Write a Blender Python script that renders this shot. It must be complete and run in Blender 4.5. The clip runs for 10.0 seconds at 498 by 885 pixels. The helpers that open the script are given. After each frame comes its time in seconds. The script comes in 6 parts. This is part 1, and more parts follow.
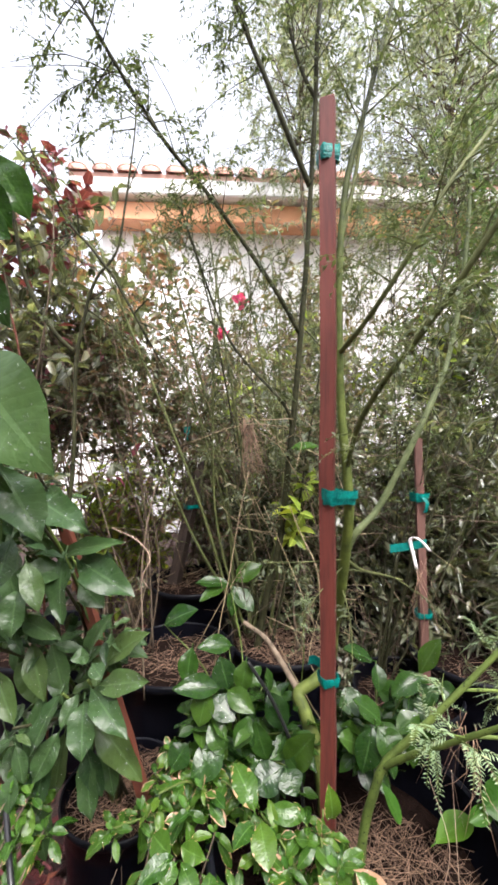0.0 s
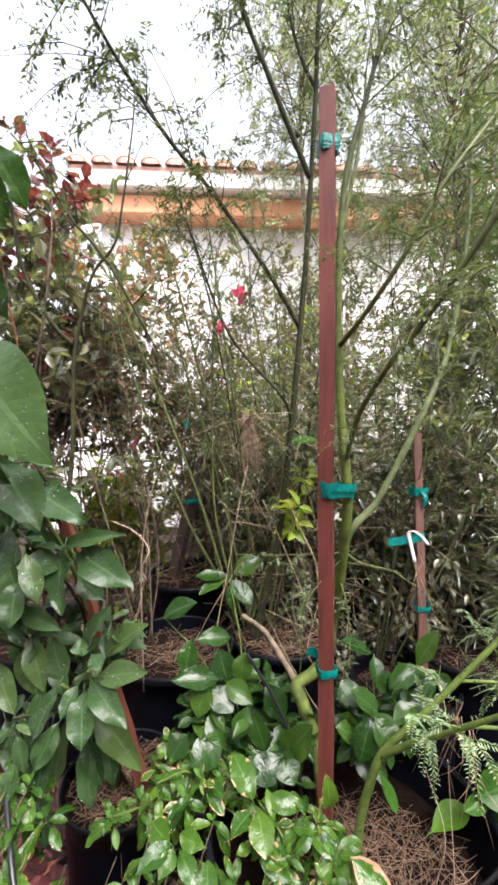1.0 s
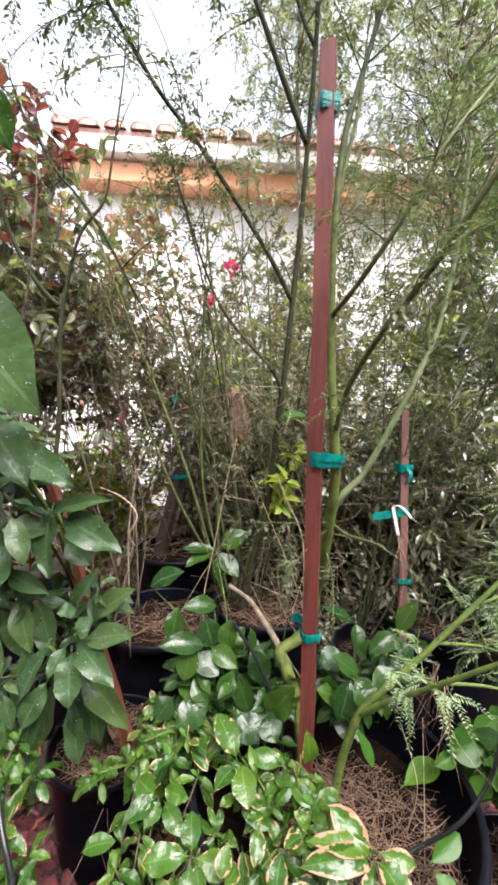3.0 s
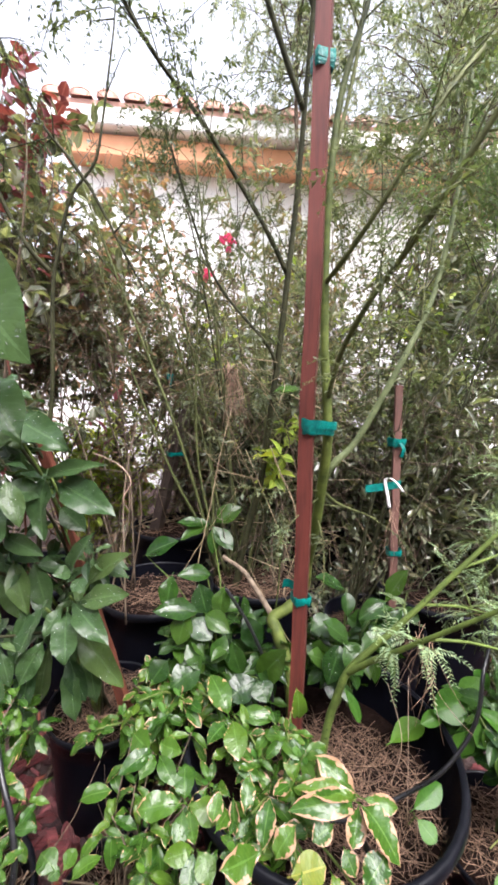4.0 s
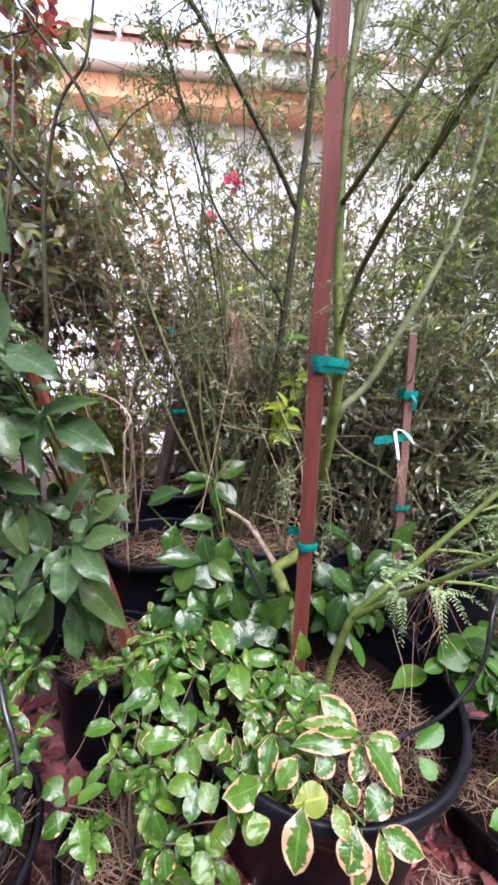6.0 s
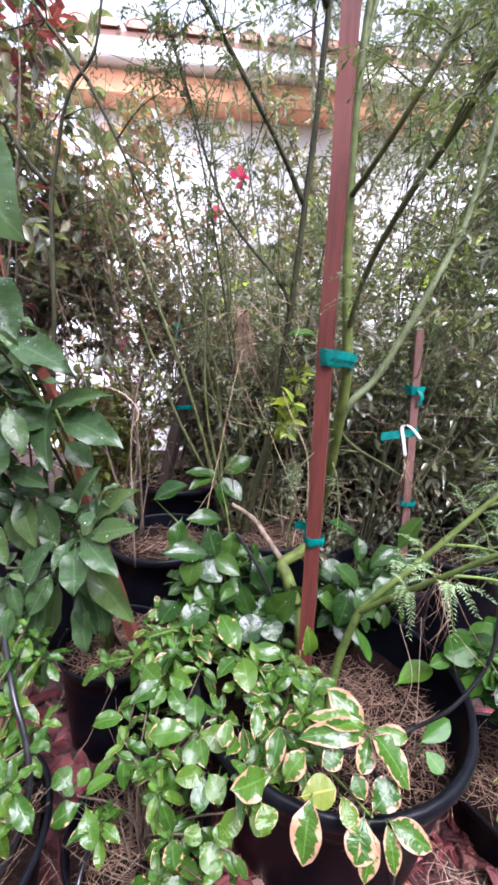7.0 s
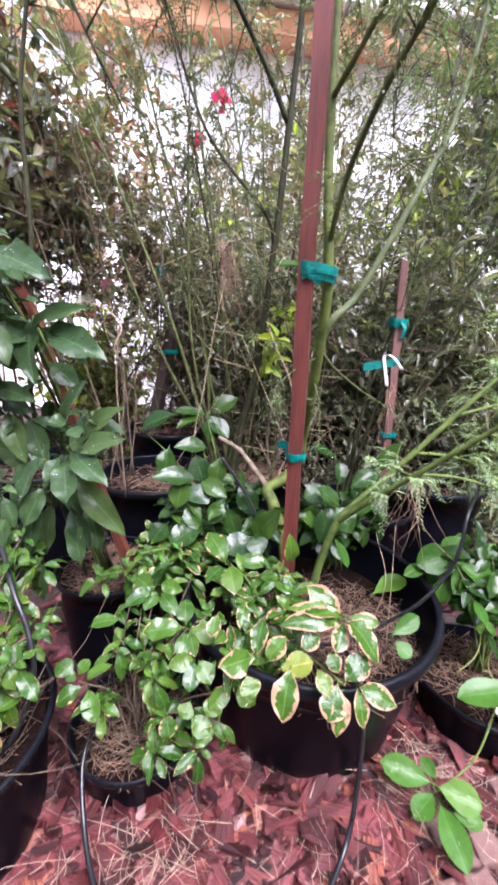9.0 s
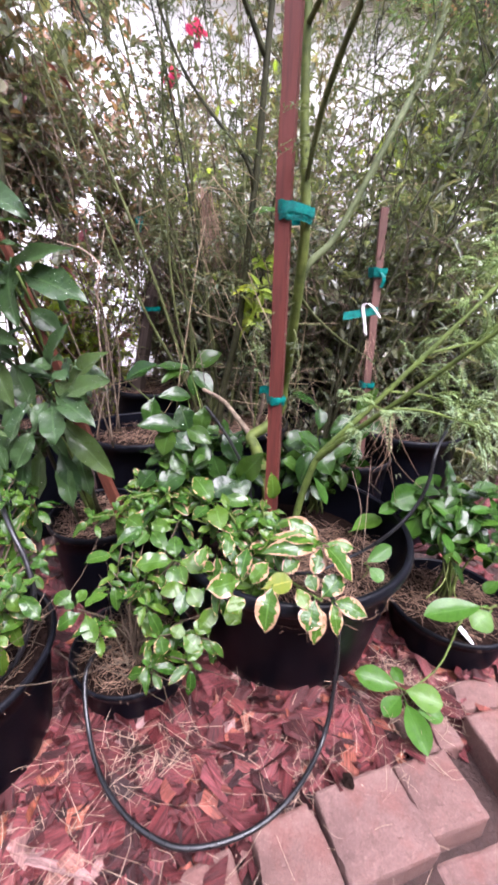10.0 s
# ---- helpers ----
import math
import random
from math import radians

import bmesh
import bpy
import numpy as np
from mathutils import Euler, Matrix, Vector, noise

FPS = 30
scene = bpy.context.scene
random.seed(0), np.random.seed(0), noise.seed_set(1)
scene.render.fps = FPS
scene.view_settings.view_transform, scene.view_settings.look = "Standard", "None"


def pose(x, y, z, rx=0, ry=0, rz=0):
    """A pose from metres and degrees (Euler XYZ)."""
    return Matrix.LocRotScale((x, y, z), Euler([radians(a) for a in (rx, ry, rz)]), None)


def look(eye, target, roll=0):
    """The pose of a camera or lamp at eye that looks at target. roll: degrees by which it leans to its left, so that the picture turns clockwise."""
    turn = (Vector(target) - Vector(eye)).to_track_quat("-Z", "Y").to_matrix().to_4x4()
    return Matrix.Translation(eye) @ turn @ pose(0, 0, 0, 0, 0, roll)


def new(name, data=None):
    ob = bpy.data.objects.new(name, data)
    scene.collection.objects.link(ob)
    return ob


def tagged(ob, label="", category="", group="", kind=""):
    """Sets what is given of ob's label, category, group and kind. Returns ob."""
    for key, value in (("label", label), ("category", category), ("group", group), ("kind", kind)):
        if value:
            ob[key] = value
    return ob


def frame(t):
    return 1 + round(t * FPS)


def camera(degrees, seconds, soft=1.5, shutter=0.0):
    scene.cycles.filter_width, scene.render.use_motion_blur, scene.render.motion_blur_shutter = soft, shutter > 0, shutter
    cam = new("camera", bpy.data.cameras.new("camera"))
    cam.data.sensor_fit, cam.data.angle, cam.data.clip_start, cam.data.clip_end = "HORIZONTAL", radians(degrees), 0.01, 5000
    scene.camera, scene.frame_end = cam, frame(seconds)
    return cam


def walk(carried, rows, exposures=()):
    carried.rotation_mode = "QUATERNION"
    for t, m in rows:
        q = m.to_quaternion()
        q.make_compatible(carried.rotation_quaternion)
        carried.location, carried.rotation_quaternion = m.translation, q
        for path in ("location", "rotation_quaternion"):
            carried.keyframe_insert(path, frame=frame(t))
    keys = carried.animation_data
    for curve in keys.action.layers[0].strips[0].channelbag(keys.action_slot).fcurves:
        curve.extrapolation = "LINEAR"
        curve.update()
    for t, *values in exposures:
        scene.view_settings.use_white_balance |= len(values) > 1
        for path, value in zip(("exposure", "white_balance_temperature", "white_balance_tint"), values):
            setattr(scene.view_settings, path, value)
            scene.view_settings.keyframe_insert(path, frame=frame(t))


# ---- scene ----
cam = camera(66.2, 10.0, 3.1, 0.5)
EXPOSURES = [(0.0, 2.12, 6250, 15), (5.0, 2.29, 6000, 19), (7.5, 2.39, 5560, 25), (9.0, 2.43, 5650, 26), (10.0, 2.39, 5780, 27)]
PATH = [
    (0, (0.045, 0.073, 1.131), (-0.102, 2.067, 1.087), 0.2),
    (0.5, (0.045, 0.066, 1.13), (-0.102, 2.06, 1.078), 0.2),
    (1, (0.047, 0.073, 1.126), (-0.099, 2.066, 1.059), 0.3),
    (1.5, (0.043, 0.079, 1.122), (-0.096, 2.072, 1.037), 0.5),
    (2, (0.046, 0.088, 1.11), (-0.073, 2.081, 1.006), 0.7),
    (2.5, (0.043, 0.082, 1.107), (-0.056, 2.075, 0.982), 1.1),
    (3.8, (0.048, 0.063, 1.071), (-0.016, 2.05, 0.859), 2.0),
    (4, (0.053, 0.063, 1.063), (-0.01, 2.049, 0.836), 1.9),
    (4.5, (0.06, 0.07, 1.042), (0.005, 2.05, 0.765), 2.1),
    (5, (0.06, 0.076, 1.026), (0.004, 2.05, 0.704), 2.3),
    (5.5, (0.052, 0.09, 1.008), (-0.01, 2.057, 0.651), 2.4),
    (6, (0.05, 0.092, 0.999), (-0.024, 2.056, 0.624), 2.4),
    (7.5, (0.038, 0.088, 0.981), (-0.05, 2.045, 0.579), 2.5),
    (8, (0.041, 0.076, 0.959), (-0.032, 2.027, 0.524), 2.5),
    (8.5, (0.057, 0.064, 0.93), (0.001, 2.002, 0.44), 2.3),
    (9, (0.06, 0.048, 0.906), (0.03, 1.968, 0.347), 2.2),
    (9.5, (0.064, 0.015, 0.887), (0.071, 1.912, 0.253), 2.1),
    (10, (0.072, -0.001, 0.865), (0.114, 1.868, 0.155), 1.8),
]
walk(cam, [(t, look(eye, target, roll)) for t, eye, target, roll in PATH], exposures=EXPOSURES)

# ---- world, sun ----
world = bpy.data.worlds.new("sky")
scene.world = world
world.use_nodes = True
wn = world.node_tree.nodes
sky = wn.new("ShaderNodeTexSky")
sky.sky_type, sky.sun_disc = "NISHITA", False
sky.sun_elevation, sky.sun_rotation = radians(60), radians(150)
sky.air_density, sky.dust_density, sky.ozone_density = 1.0, 3.5, 1.0
wn["Background"].inputs["Strength"].default_value = 0.15
haze = wn.new("ShaderNodeHueSaturation")
haze.inputs["Saturation"].default_value = 0.22
world.node_tree.links.new(sky.outputs[0], haze.inputs["Color"])
world.node_tree.links.new(haze.outputs[0], wn["Background"].inputs["Color"])
sun = new("sun", bpy.data.lights.new("sun", "SUN"))
sun.data.energy, sun.data.angle, sun.data.color = 2.0, radians(40), (1.0, 0.93, 0.83)
sun.matrix_world = look((1.5, -2.6, 5.2), (0, 0, 0))


# ---- materials ----
class Mat:
    """A node material under construction."""

    def __init__(self, name):
        self.m = bpy.data.materials.new(name)
        self.m.use_nodes = True
        self.n, self.l = self.m.node_tree.nodes, self.m.node_tree.links
        self.p = self.n["Principled BSDF"]

    def node(self, kind, **vals):
        nd = self.n.new(kind)
        for k, v in vals.items():
            nd.inputs[k.replace("_", " ")].default_value = v
        return nd

    def link(self, a, b):
        self.l.new(a, b)

    def coords(self, which="Object"):
        return self.node("ShaderNodeTexCoord").outputs[which]

    def noise(self, scale, detail=4.0, vec=None, rough=0.55):
        nd = self.node("ShaderNodeTexNoise", Scale=scale, Detail=detail, Roughness=rough)
        if vec is not None:
            self.link(vec, nd.inputs["Vector"])
        return nd.outputs["Fac"]

    def ramp(self, fac, *stops):
        nd = self.node("ShaderNodeValToRGB")
        els = nd.color_ramp.elements
        while len(els) < len(stops):
            els.new(0.5)
        for e, (pos, col) in zip(els, stops):
            e.position, e.color = pos, (*col, 1.0)
        self.link(fac, nd.inputs[0])
        return nd.outputs[0]

    def mix(self, fac, a, b, blend="MIX"):
        nd = self.n.new("ShaderNodeMix")
        nd.data_type, nd.blend_type = "RGBA", blend
        for sock, val in ((nd.inputs[0], fac), (nd.inputs[6], a), (nd.inputs[7], b)):
            if isinstance(val, (int, float)):
                sock.default_value = val
            elif isinstance(val, tuple):
                sock.default_value = (*val, 1.0)
            else:
                self.link(val, sock)
        return nd.outputs[2]

    def math(self, op, a, b=0.0, c=0.0):
        nd = self.n.new("ShaderNodeMath")
        nd.operation = op
        for sock, val in zip(nd.inputs, (a, b, c)):
            if isinstance(val, (int, float)):
                sock.default_value = val
            else:
                self.link(val, sock)
        return nd.outputs[0]

    def bump(self, height, strength, dist):
        nd = self.node("ShaderNodeBump", Strength=strength, Distance=dist)
        self.link(height, nd.inputs["Height"])
        self.link(nd.outputs[0], self.p.inputs["Normal"])
        self.link(nd.outputs[0], self.p.inputs["Coat Normal"])

    def done(self, colour, rough, spec=0.5):
        for sock, val in ((self.p.inputs["Base Color"], colour), (self.p.inputs["Roughness"], rough)):
            if isinstance(val, tuple):
                sock.default_value = (*val, 1.0)
            elif isinstance(val, (int, float)):
                sock.default_value = val
            else:
                self.link(val, sock)
        self.p.inputs["Specular IOR Level"].default_value = spec
        return self.m


def leaf_material(name, dark, light, rough=0.3, glow=0.25, margin=None, vein=0.5, island=False, edge=0.62, yellow=None, gloss=0.55, coat=0.0):
    """Leaf: colour by leaf, pale midrib and side veins, optional cream margin, some light shining through."""
    k = Mat(name)
    uv = k.node("ShaderNodeSeparateXYZ")
    k.link(k.coords("UV"), uv.inputs[0])
    u, v = uv.outputs[0], uv.outputs[1]
    rnd = k.node("ShaderNodeNewGeometry").outputs["Random Per Island"] if island else k.node("ShaderNodeObjectInfo").outputs["Random"]
    shift = k.n.new("ShaderNodeVectorMath")
    shift.operation = "MULTIPLY_ADD"
    k.link(rnd, shift.inputs[0])
    shift.inputs[1].default_value = (37.0, 53.0, 19.0)
    k.link(k.coords("Object"), shift.inputs[2])
    obj = shift.outputs[0]
    col = k.ramp(rnd, (0.0, dark), (0.75, light), (1.0, (light[0] * 1.5, light[1] * 1.2, light[2])))
    patch = k.noise(9.0, 4.0, obj)
    col = k.mix(0.35, col, k.ramp(patch, (0.3, dark), (0.75, light)))
    across = k.math("ABSOLUTE", k.math("SUBTRACT", k.math("MULTIPLY", u, 2.0), 1.0))
    rib = k.math("LESS_THAN", across, 0.07)
    side = k.math("SINE", k.math("MULTIPLY", k.math("SUBTRACT", v, k.math("MULTIPLY", across, 0.16)), 75.0))
    sidev = k.math("MULTIPLY", k.math("GREATER_THAN", side, 0.93), 0.35 * vein)
    pale = tuple(min(1.0, c * 1.7 + 0.03) for c in light)
    col = k.mix(k.math("MULTIPLY", rib, vein), col, pale)
    col = k.mix(sidev, col, pale)
    if yellow:
        col = k.mix(k.math("MULTIPLY", k.math("GREATER_THAN", rnd, 0.997), k.noise(40.0, 3.0, obj)), col, yellow)
    if margin:
        lim = k.math("ADD", across, k.math("MULTIPLY_ADD", k.noise(4.5, 5.0, obj), 1.9, -0.95))
        lim = k.math("ADD", lim, k.math("MULTIPLY", k.math("MAXIMUM", k.math("SUBTRACT", v, 0.78), 0.0), 1.1))
        lim = k.math("ADD", lim, k.math("MULTIPLY_ADD", k.math("FRACT", k.math("MULTIPLY", rnd, 7.13)), 0.3, -0.15))
        mask = k.node("ShaderNodeMapRange", From_Min=edge, From_Max=edge + 0.09)
        k.link(lim, mask.inputs["Value"])
        tan = k.ramp(k.noise(120.0, 3.0, obj), (0.35, margin), (0.7, tuple(c * f for c, f in zip(margin, (0.72, 0.6, 0.5)))))
        col = k.mix(mask.outputs[0], col, tan)
    rgh = k.math("MULTIPLY_ADD", k.noise(8.0, 4.0, obj), 0.3, rough - 0.13)
    h = k.math("ADD", k.math("MULTIPLY", k.math("SMOOTH_MAX", side, 0.2, 0.3), -0.05), k.noise(5.0, 2.0, obj))
    h = k.math("ADD", h, k.math("MULTIPLY", k.noise(17.0, 3.0, obj), 0.35))
    h = k.math("SUBTRACT", h, k.math("MULTIPLY", rib, 0.4))
    k.bump(h, 0.7, 0.0026)
    k.done(col, rgh, gloss)
    k.p.inputs["Coat Weight"].default_value = coat
    k.p.inputs["Coat Roughness"].default_value = 0.03
    through_leaf = k.node("ShaderNodeBsdfTranslucent")
    k.link(k.mix(1.0, col, (1.25, 1.35, 0.6), "MULTIPLY"), through_leaf.inputs["Color"])
    mixer = k.node("ShaderNodeMixShader", Fac=glow)
    k.link(k.p.outputs[0], mixer.inputs[1])
    k.link(through_leaf.outputs[0], mixer.inputs[2])
    k.link(mixer.outputs[0], k.n["Material Output"].inputs["Surface"])
    return k.m


def bark_material(name, dark, light, rough=0.6, scale=40.0):
    k = Mat(name)
    obj = k.coords("Object")
    col = k.ramp(k.noise(scale, 5.0, obj), (0.3, dark), (0.7, light))
    col = k.mix(k.math("GREATER_THAN", k.noise(scale * 4, 2.0, obj), 0.66), col, tuple(c * 0.5 for c in dark))
    k.bump(k.noise(scale * 5, 4.0, obj), 0.4, 0.003)
    return k.done(col, rough + 0.15, 0.2)


def wood_material(name, dark, light, rough=0.6):
    """Sawn timber, grain along one axis."""
    k = Mat(name)
    mp = k.node("ShaderNodeMapping")
    mp.inputs["Scale"].default_value = (60, 60, 4)
    k.link(k.coords("Object"), mp.inputs["Vector"])
    g = k.noise(2.0, 6.0, mp.outputs[0], 0.65)
    col = k.ramp(g, (0.28, dark), (0.55, light), (0.8, tuple(c * 1.15 for c in light)))
    blot = k.noise(9.0, 4.0, k.coords("Object"))
    col = k.mix(k.math("MULTIPLY", blot, 0.5), col, dark)
    k.bump(g, 0.3, 0.0015)
    return k.done(col, rough, 0.3)


def mottled(name, dark, light, scale=12.0, rough=0.7, bump=0.4, dist=0.004, fine=140.0, spec=0.4, island=False, vary=0.5):
    k = Mat(name)
    obj = k.coords("Object")
    col = k.ramp(k.noise(scale, 6.0, obj), (0.3, dark), (0.72, light))
    if island:
        rnd = k.node("ShaderNodeNewGeometry").outputs["Random Per Island"]
        col = k.mix(vary, col, k.ramp(rnd, (0.0, tuple(c * 0.6 for c in dark)), (0.3, dark), (0.7, light), (0.9, tuple(c * 1.25 for c in light)), (1.0, tuple(min(0.8, c * 1.4 + 0.08) for c in light))))
    f = k.noise(fine, 4.0, obj)
    col = k.mix(0.3, col, k.ramp(f, (0.3, dark), (0.7, light)))
    k.bump(f, bump, dist)
    return k.done(col, k.math("MULTIPLY_ADD", f, 0.25, rough - 0.12), spec)


M_LANCE = leaf_material("lance_leaf", (0.011, 0.031, 0.011), (0.041, 0.080, 0.024), 0.30, 0.2, vein=0.3, gloss=0.24, coat=0.06)
M_GLOSSY = leaf_material("glossy_leaf", (0.005, 0.021, 0.005), (0.032, 0.080, 0.011), 0.16, 0.28, vein=0.25, gloss=0.26, coat=0.22)
M_VARIEG = leaf_material("edged_leaf", (0.016, 0.055, 0.007), (0.056, 0.118, 0.013), 0.2, 0.2, margin=(0.38, 0.245, 0.16), edge=0.70, vein=0.35, gloss=0.22, coat=0.2)
M_VARIEG_SOFT = leaf_material("spring_leaf", (0.011, 0.043, 0.005), (0.048, 0.106, 0.011), 0.2, 0.2, margin=(0.44, 0.29, 0.16), edge=1.10, vein=0.35, gloss=0.24, coat=0.28)
M_YELLOWED = leaf_material("yellowing_leaf", (0.06, 0.115, 0.012), (0.19, 0.17, 0.02), 0.35, 0.18, margin=(0.42, 0.26, 0.15), edge=0.95, vein=0.4, gloss=0.25)
M_BRIGHT = leaf_material("bright_leaf", (0.022, 0.078, 0.009), (0.062, 0.152, 0.018), 0.3, 0.28, vein=0.18, gloss=0.2, coat=0.06)
# Lighter than the leaves themselves, so that the base colour carries background haze.
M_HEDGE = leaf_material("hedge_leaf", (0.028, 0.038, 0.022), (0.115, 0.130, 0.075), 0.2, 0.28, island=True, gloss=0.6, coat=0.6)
# Lime leaf brightened: its backlit glow is part of the base colour.
M_HEDGE_YELLOW = leaf_material("lime_leaf", (0.13, 0.22, 0.025), (0.36, 0.44, 0.07), 0.35, 0.5, island=True, coat=0.2)
M_GREY = leaf_material("grey_leaf", (0.065, 0.075, 0.052), (0.20, 0.215, 0.148), 0.22, 0.46, island=True, coat=0.35)
M_BROWNLEAF = leaf_material("brown_olive_leaf", (0.085, 0.064, 0.040), (0.21, 0.165, 0.10), 0.28, 0.45, island=True, coat=0.25)
# Grey leaf toned down: the dense shrub's shade is put into the colour.
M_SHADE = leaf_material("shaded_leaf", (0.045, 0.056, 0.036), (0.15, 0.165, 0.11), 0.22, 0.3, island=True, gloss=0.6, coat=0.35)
M_DEADLEAF = leaf_material("dead_brown_leaf", (0.06, 0.038, 0.024), (0.17, 0.11, 0.065), 0.5, 0.25, island=True)
# Far trees' leaflet, pale and greyed: mist is put into the colour.
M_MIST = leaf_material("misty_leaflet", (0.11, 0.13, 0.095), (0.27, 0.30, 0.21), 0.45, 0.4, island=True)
M_FINE = leaf_material("fine_leaflet", (0.045, 0.09, 0.03), (0.13, 0.20, 0.065), 0.45, 0.38, island=True)
M_FERNY = leaf_material("ferny_leaflet", (0.12, 0.195, 0.10), (0.28, 0.38, 0.22), 0.35, 0.35, island=True)
M_DARKFINE = leaf_material("dark_leaflet", (0.040, 0.052, 0.030), (0.095, 0.12, 0.060), 0.35, 0.35, island=True)
M_RED = leaf_material("crimson_leaf", (0.09, 0.016, 0.026), (0.19, 0.045, 0.065), 0.4, 0.35, island=True)
M_RUST = leaf_material("rusty_leaf", (0.16, 0.080, 0.055), (0.32, 0.18, 0.13), 0.5, 0.4, island=True)
M_PINK = leaf_material("magenta_bract", (0.50, 0.03, 0.16), (0.65, 0.06, 0.24), 0.5, 0.4, island=True)
M_GREENBARK = bark_material("green_bark", (0.05, 0.075, 0.018), (0.115, 0.16, 0.035), 0.45)

M_PALEGREEN = bark_material("pale_green_bark", (0.055, 0.072, 0.030), (0.12, 0.145, 0.065), 0.5)


def trunk_material():
    """Smooth bark, fresh green low on the stem, turning dull olive higher up."""
    k = Mat("young_trunk_bark")
    obj = k.coords("Object")
    sep = k.node("ShaderNodeSeparateXYZ")
    k.link(obj, sep.inputs[0])
    mask = k.node("ShaderNodeMapRange", From_Min=1.05, From_Max=1.55)
    k.link(k.math("ADD", sep.outputs[2], k.math("MULTIPLY", k.noise(9.0, 3.0, obj), 0.12)), mask.inputs["Value"])
    fresh = k.ramp(k.noise(40.0, 5.0, obj), (0.3, (0.050, 0.068, 0.016)), (0.7, (0.12, 0.152, 0.034)))
    old = k.ramp(k.noise(40.0, 5.0, obj), (0.3, (0.016, 0.021, 0.008)), (0.7, (0.045, 0.055, 0.02)))
    col = k.mix(mask.outputs[0], fresh, old)
    k.bump(k.noise(200.0, 4.0, obj), 0.4, 0.003)
    return k.done(col, 0.6, 0.2)


M_TRUNK = trunk_material()
M_LIMBBARK = bark_material("dull_green_bark", (0.048, 0.056, 0.020), (0.125, 0.140, 0.052), 0.5)
M_PALESHOOT = bark_material("pale_shoot", (0.20, 0.26, 0.07), (0.34, 0.40, 0.14), 0.5)
M_OLIVEBARK = bark_material("olive_bark", (0.015, 0.016, 0.007), (0.046, 0.046, 0.020), 0.55)
M_BROWNBARK = bark_material("brown_bark", (0.040, 0.030, 0.021), (0.145, 0.108, 0.075), 0.7)
M_CUTBARK = bark_material("weathered_twig", (0.09, 0.068, 0.048), (0.26, 0.20, 0.145), 0.7)
M_PALEBARK = bark_material("pale_twig", (0.16, 0.12, 0.07), (0.38, 0.30, 0.19), 0.7)
M_REDWOOD = wood_material("redwood", (0.050, 0.0135, 0.011), (0.122, 0.029, 0.021))
M_PALEEND = wood_material("sawn_end", (0.08, 0.03, 0.026), (0.16, 0.06, 0.048), 0.8)
M_DULLWOOD = wood_material("dull_red_wood", (0.045, 0.022, 0.017), (0.115, 0.055, 0.043), 0.8)
M_OLDWOOD = wood_material("weathered_wood", (0.020, 0.014, 0.012), (0.078, 0.057, 0.047), 0.7)
M_ORANGEWOOD = wood_material("orange_wood", (0.045, 0.015, 0.010), (0.135, 0.040, 0.023))
M_PLASTIC = mottled("black_plastic", (0.0014, 0.0015, 0.0028), (0.004, 0.0043, 0.0072), 14.0, 0.34, 0.15, 0.001, 220.0, spec=0.07)
M_RIM = mottled("scuffed_black_plastic", (0.0018, 0.002, 0.0034), (0.0075, 0.008, 0.011), 22.0, 0.36, 0.25, 0.0012, 160.0, spec=0.12)
M_TUBE = mottled("black_tubing", (0.006, 0.006, 0.007), (0.014, 0.014, 0.016), 20.0, 0.3, 0.05, 0.001)
M_SOIL = mottled("potting_soil", (0.004, 0.0022, 0.0018), (0.017, 0.0095, 0.0075), 40.0, 0.95, 0.9, 0.01, spec=0.05)
M_GROUND = mottled("bare_soil", (0.014, 0.008, 0.007), (0.05, 0.026, 0.022), 6.0, 0.95, 0.8, 0.02, 60.0)
M_STRAW = mottled("pine_straw", (0.11, 0.062, 0.042), (0.31, 0.20, 0.13), 60.0, 0.7, 0.2, 0.001, island=True, vary=0.8)
M_PALESTRAW = mottled("dry_grass", (0.26, 0.17, 0.12), (0.48, 0.36, 0.27), 60.0, 0.7, 0.2, 0.001, island=True)


def chip_material():
    """Split, dyed bark: grain along each flake, colour by flake, damp sheen."""
    k = Mat("red_chips")
    rnd = k.math("FRACT", k.math("ADD", k.node("ShaderNodeNewGeometry").outputs["Random Per Island"], k.node("ShaderNodeObjectInfo").outputs["Random"]))
    sep = k.node("ShaderNodeSeparateXYZ")
    k.link(k.coords("UV"), sep.inputs[0])
    com = k.node("ShaderNodeCombineXYZ")
    k.link(k.math("MULTIPLY", sep.outputs[0], 1.6), com.inputs[0])
    k.link(k.math("MULTIPLY", sep.outputs[1], 11.0), com.inputs[1])
    k.link(k.math("MULTIPLY", rnd, 83.0), com.inputs[2])
    grain = k.noise(1.0, 5.0, com.outputs[0], 0.65)
    col = k.ramp(rnd, (0.0, (0.018, 0.0055, 0.006)), (0.3, (0.060, 0.0128, 0.0135)), (0.65, (0.122, 0.0255, 0.027)), (0.88, (0.185, 0.052, 0.056)), (0.965, (0.26, 0.08, 0.042)), (1.0, (0.30, 0.19, 0.18)))
    col = k.mix(1.0, col, k.ramp(grain, (0.32, (0.26, 0.22, 0.23)), (0.5, (0.88, 0.88, 0.88)), (0.68, (1.45, 1.35, 1.35))), "MULTIPLY")
    blot = k.noise(14.0, 4.0, k.coords("Object"))
    col = k.mix(k.math("MULTIPLY", k.math("GREATER_THAN", blot, 0.56), 0.35), col, (0.05, 0.018, 0.018))
    k.bump(grain, 1.0, 0.006)
    return k.done(col, k.math("MULTIPLY_ADD", blot, 0.5, 0.24), 0.35)


M_CHIP = chip_material()


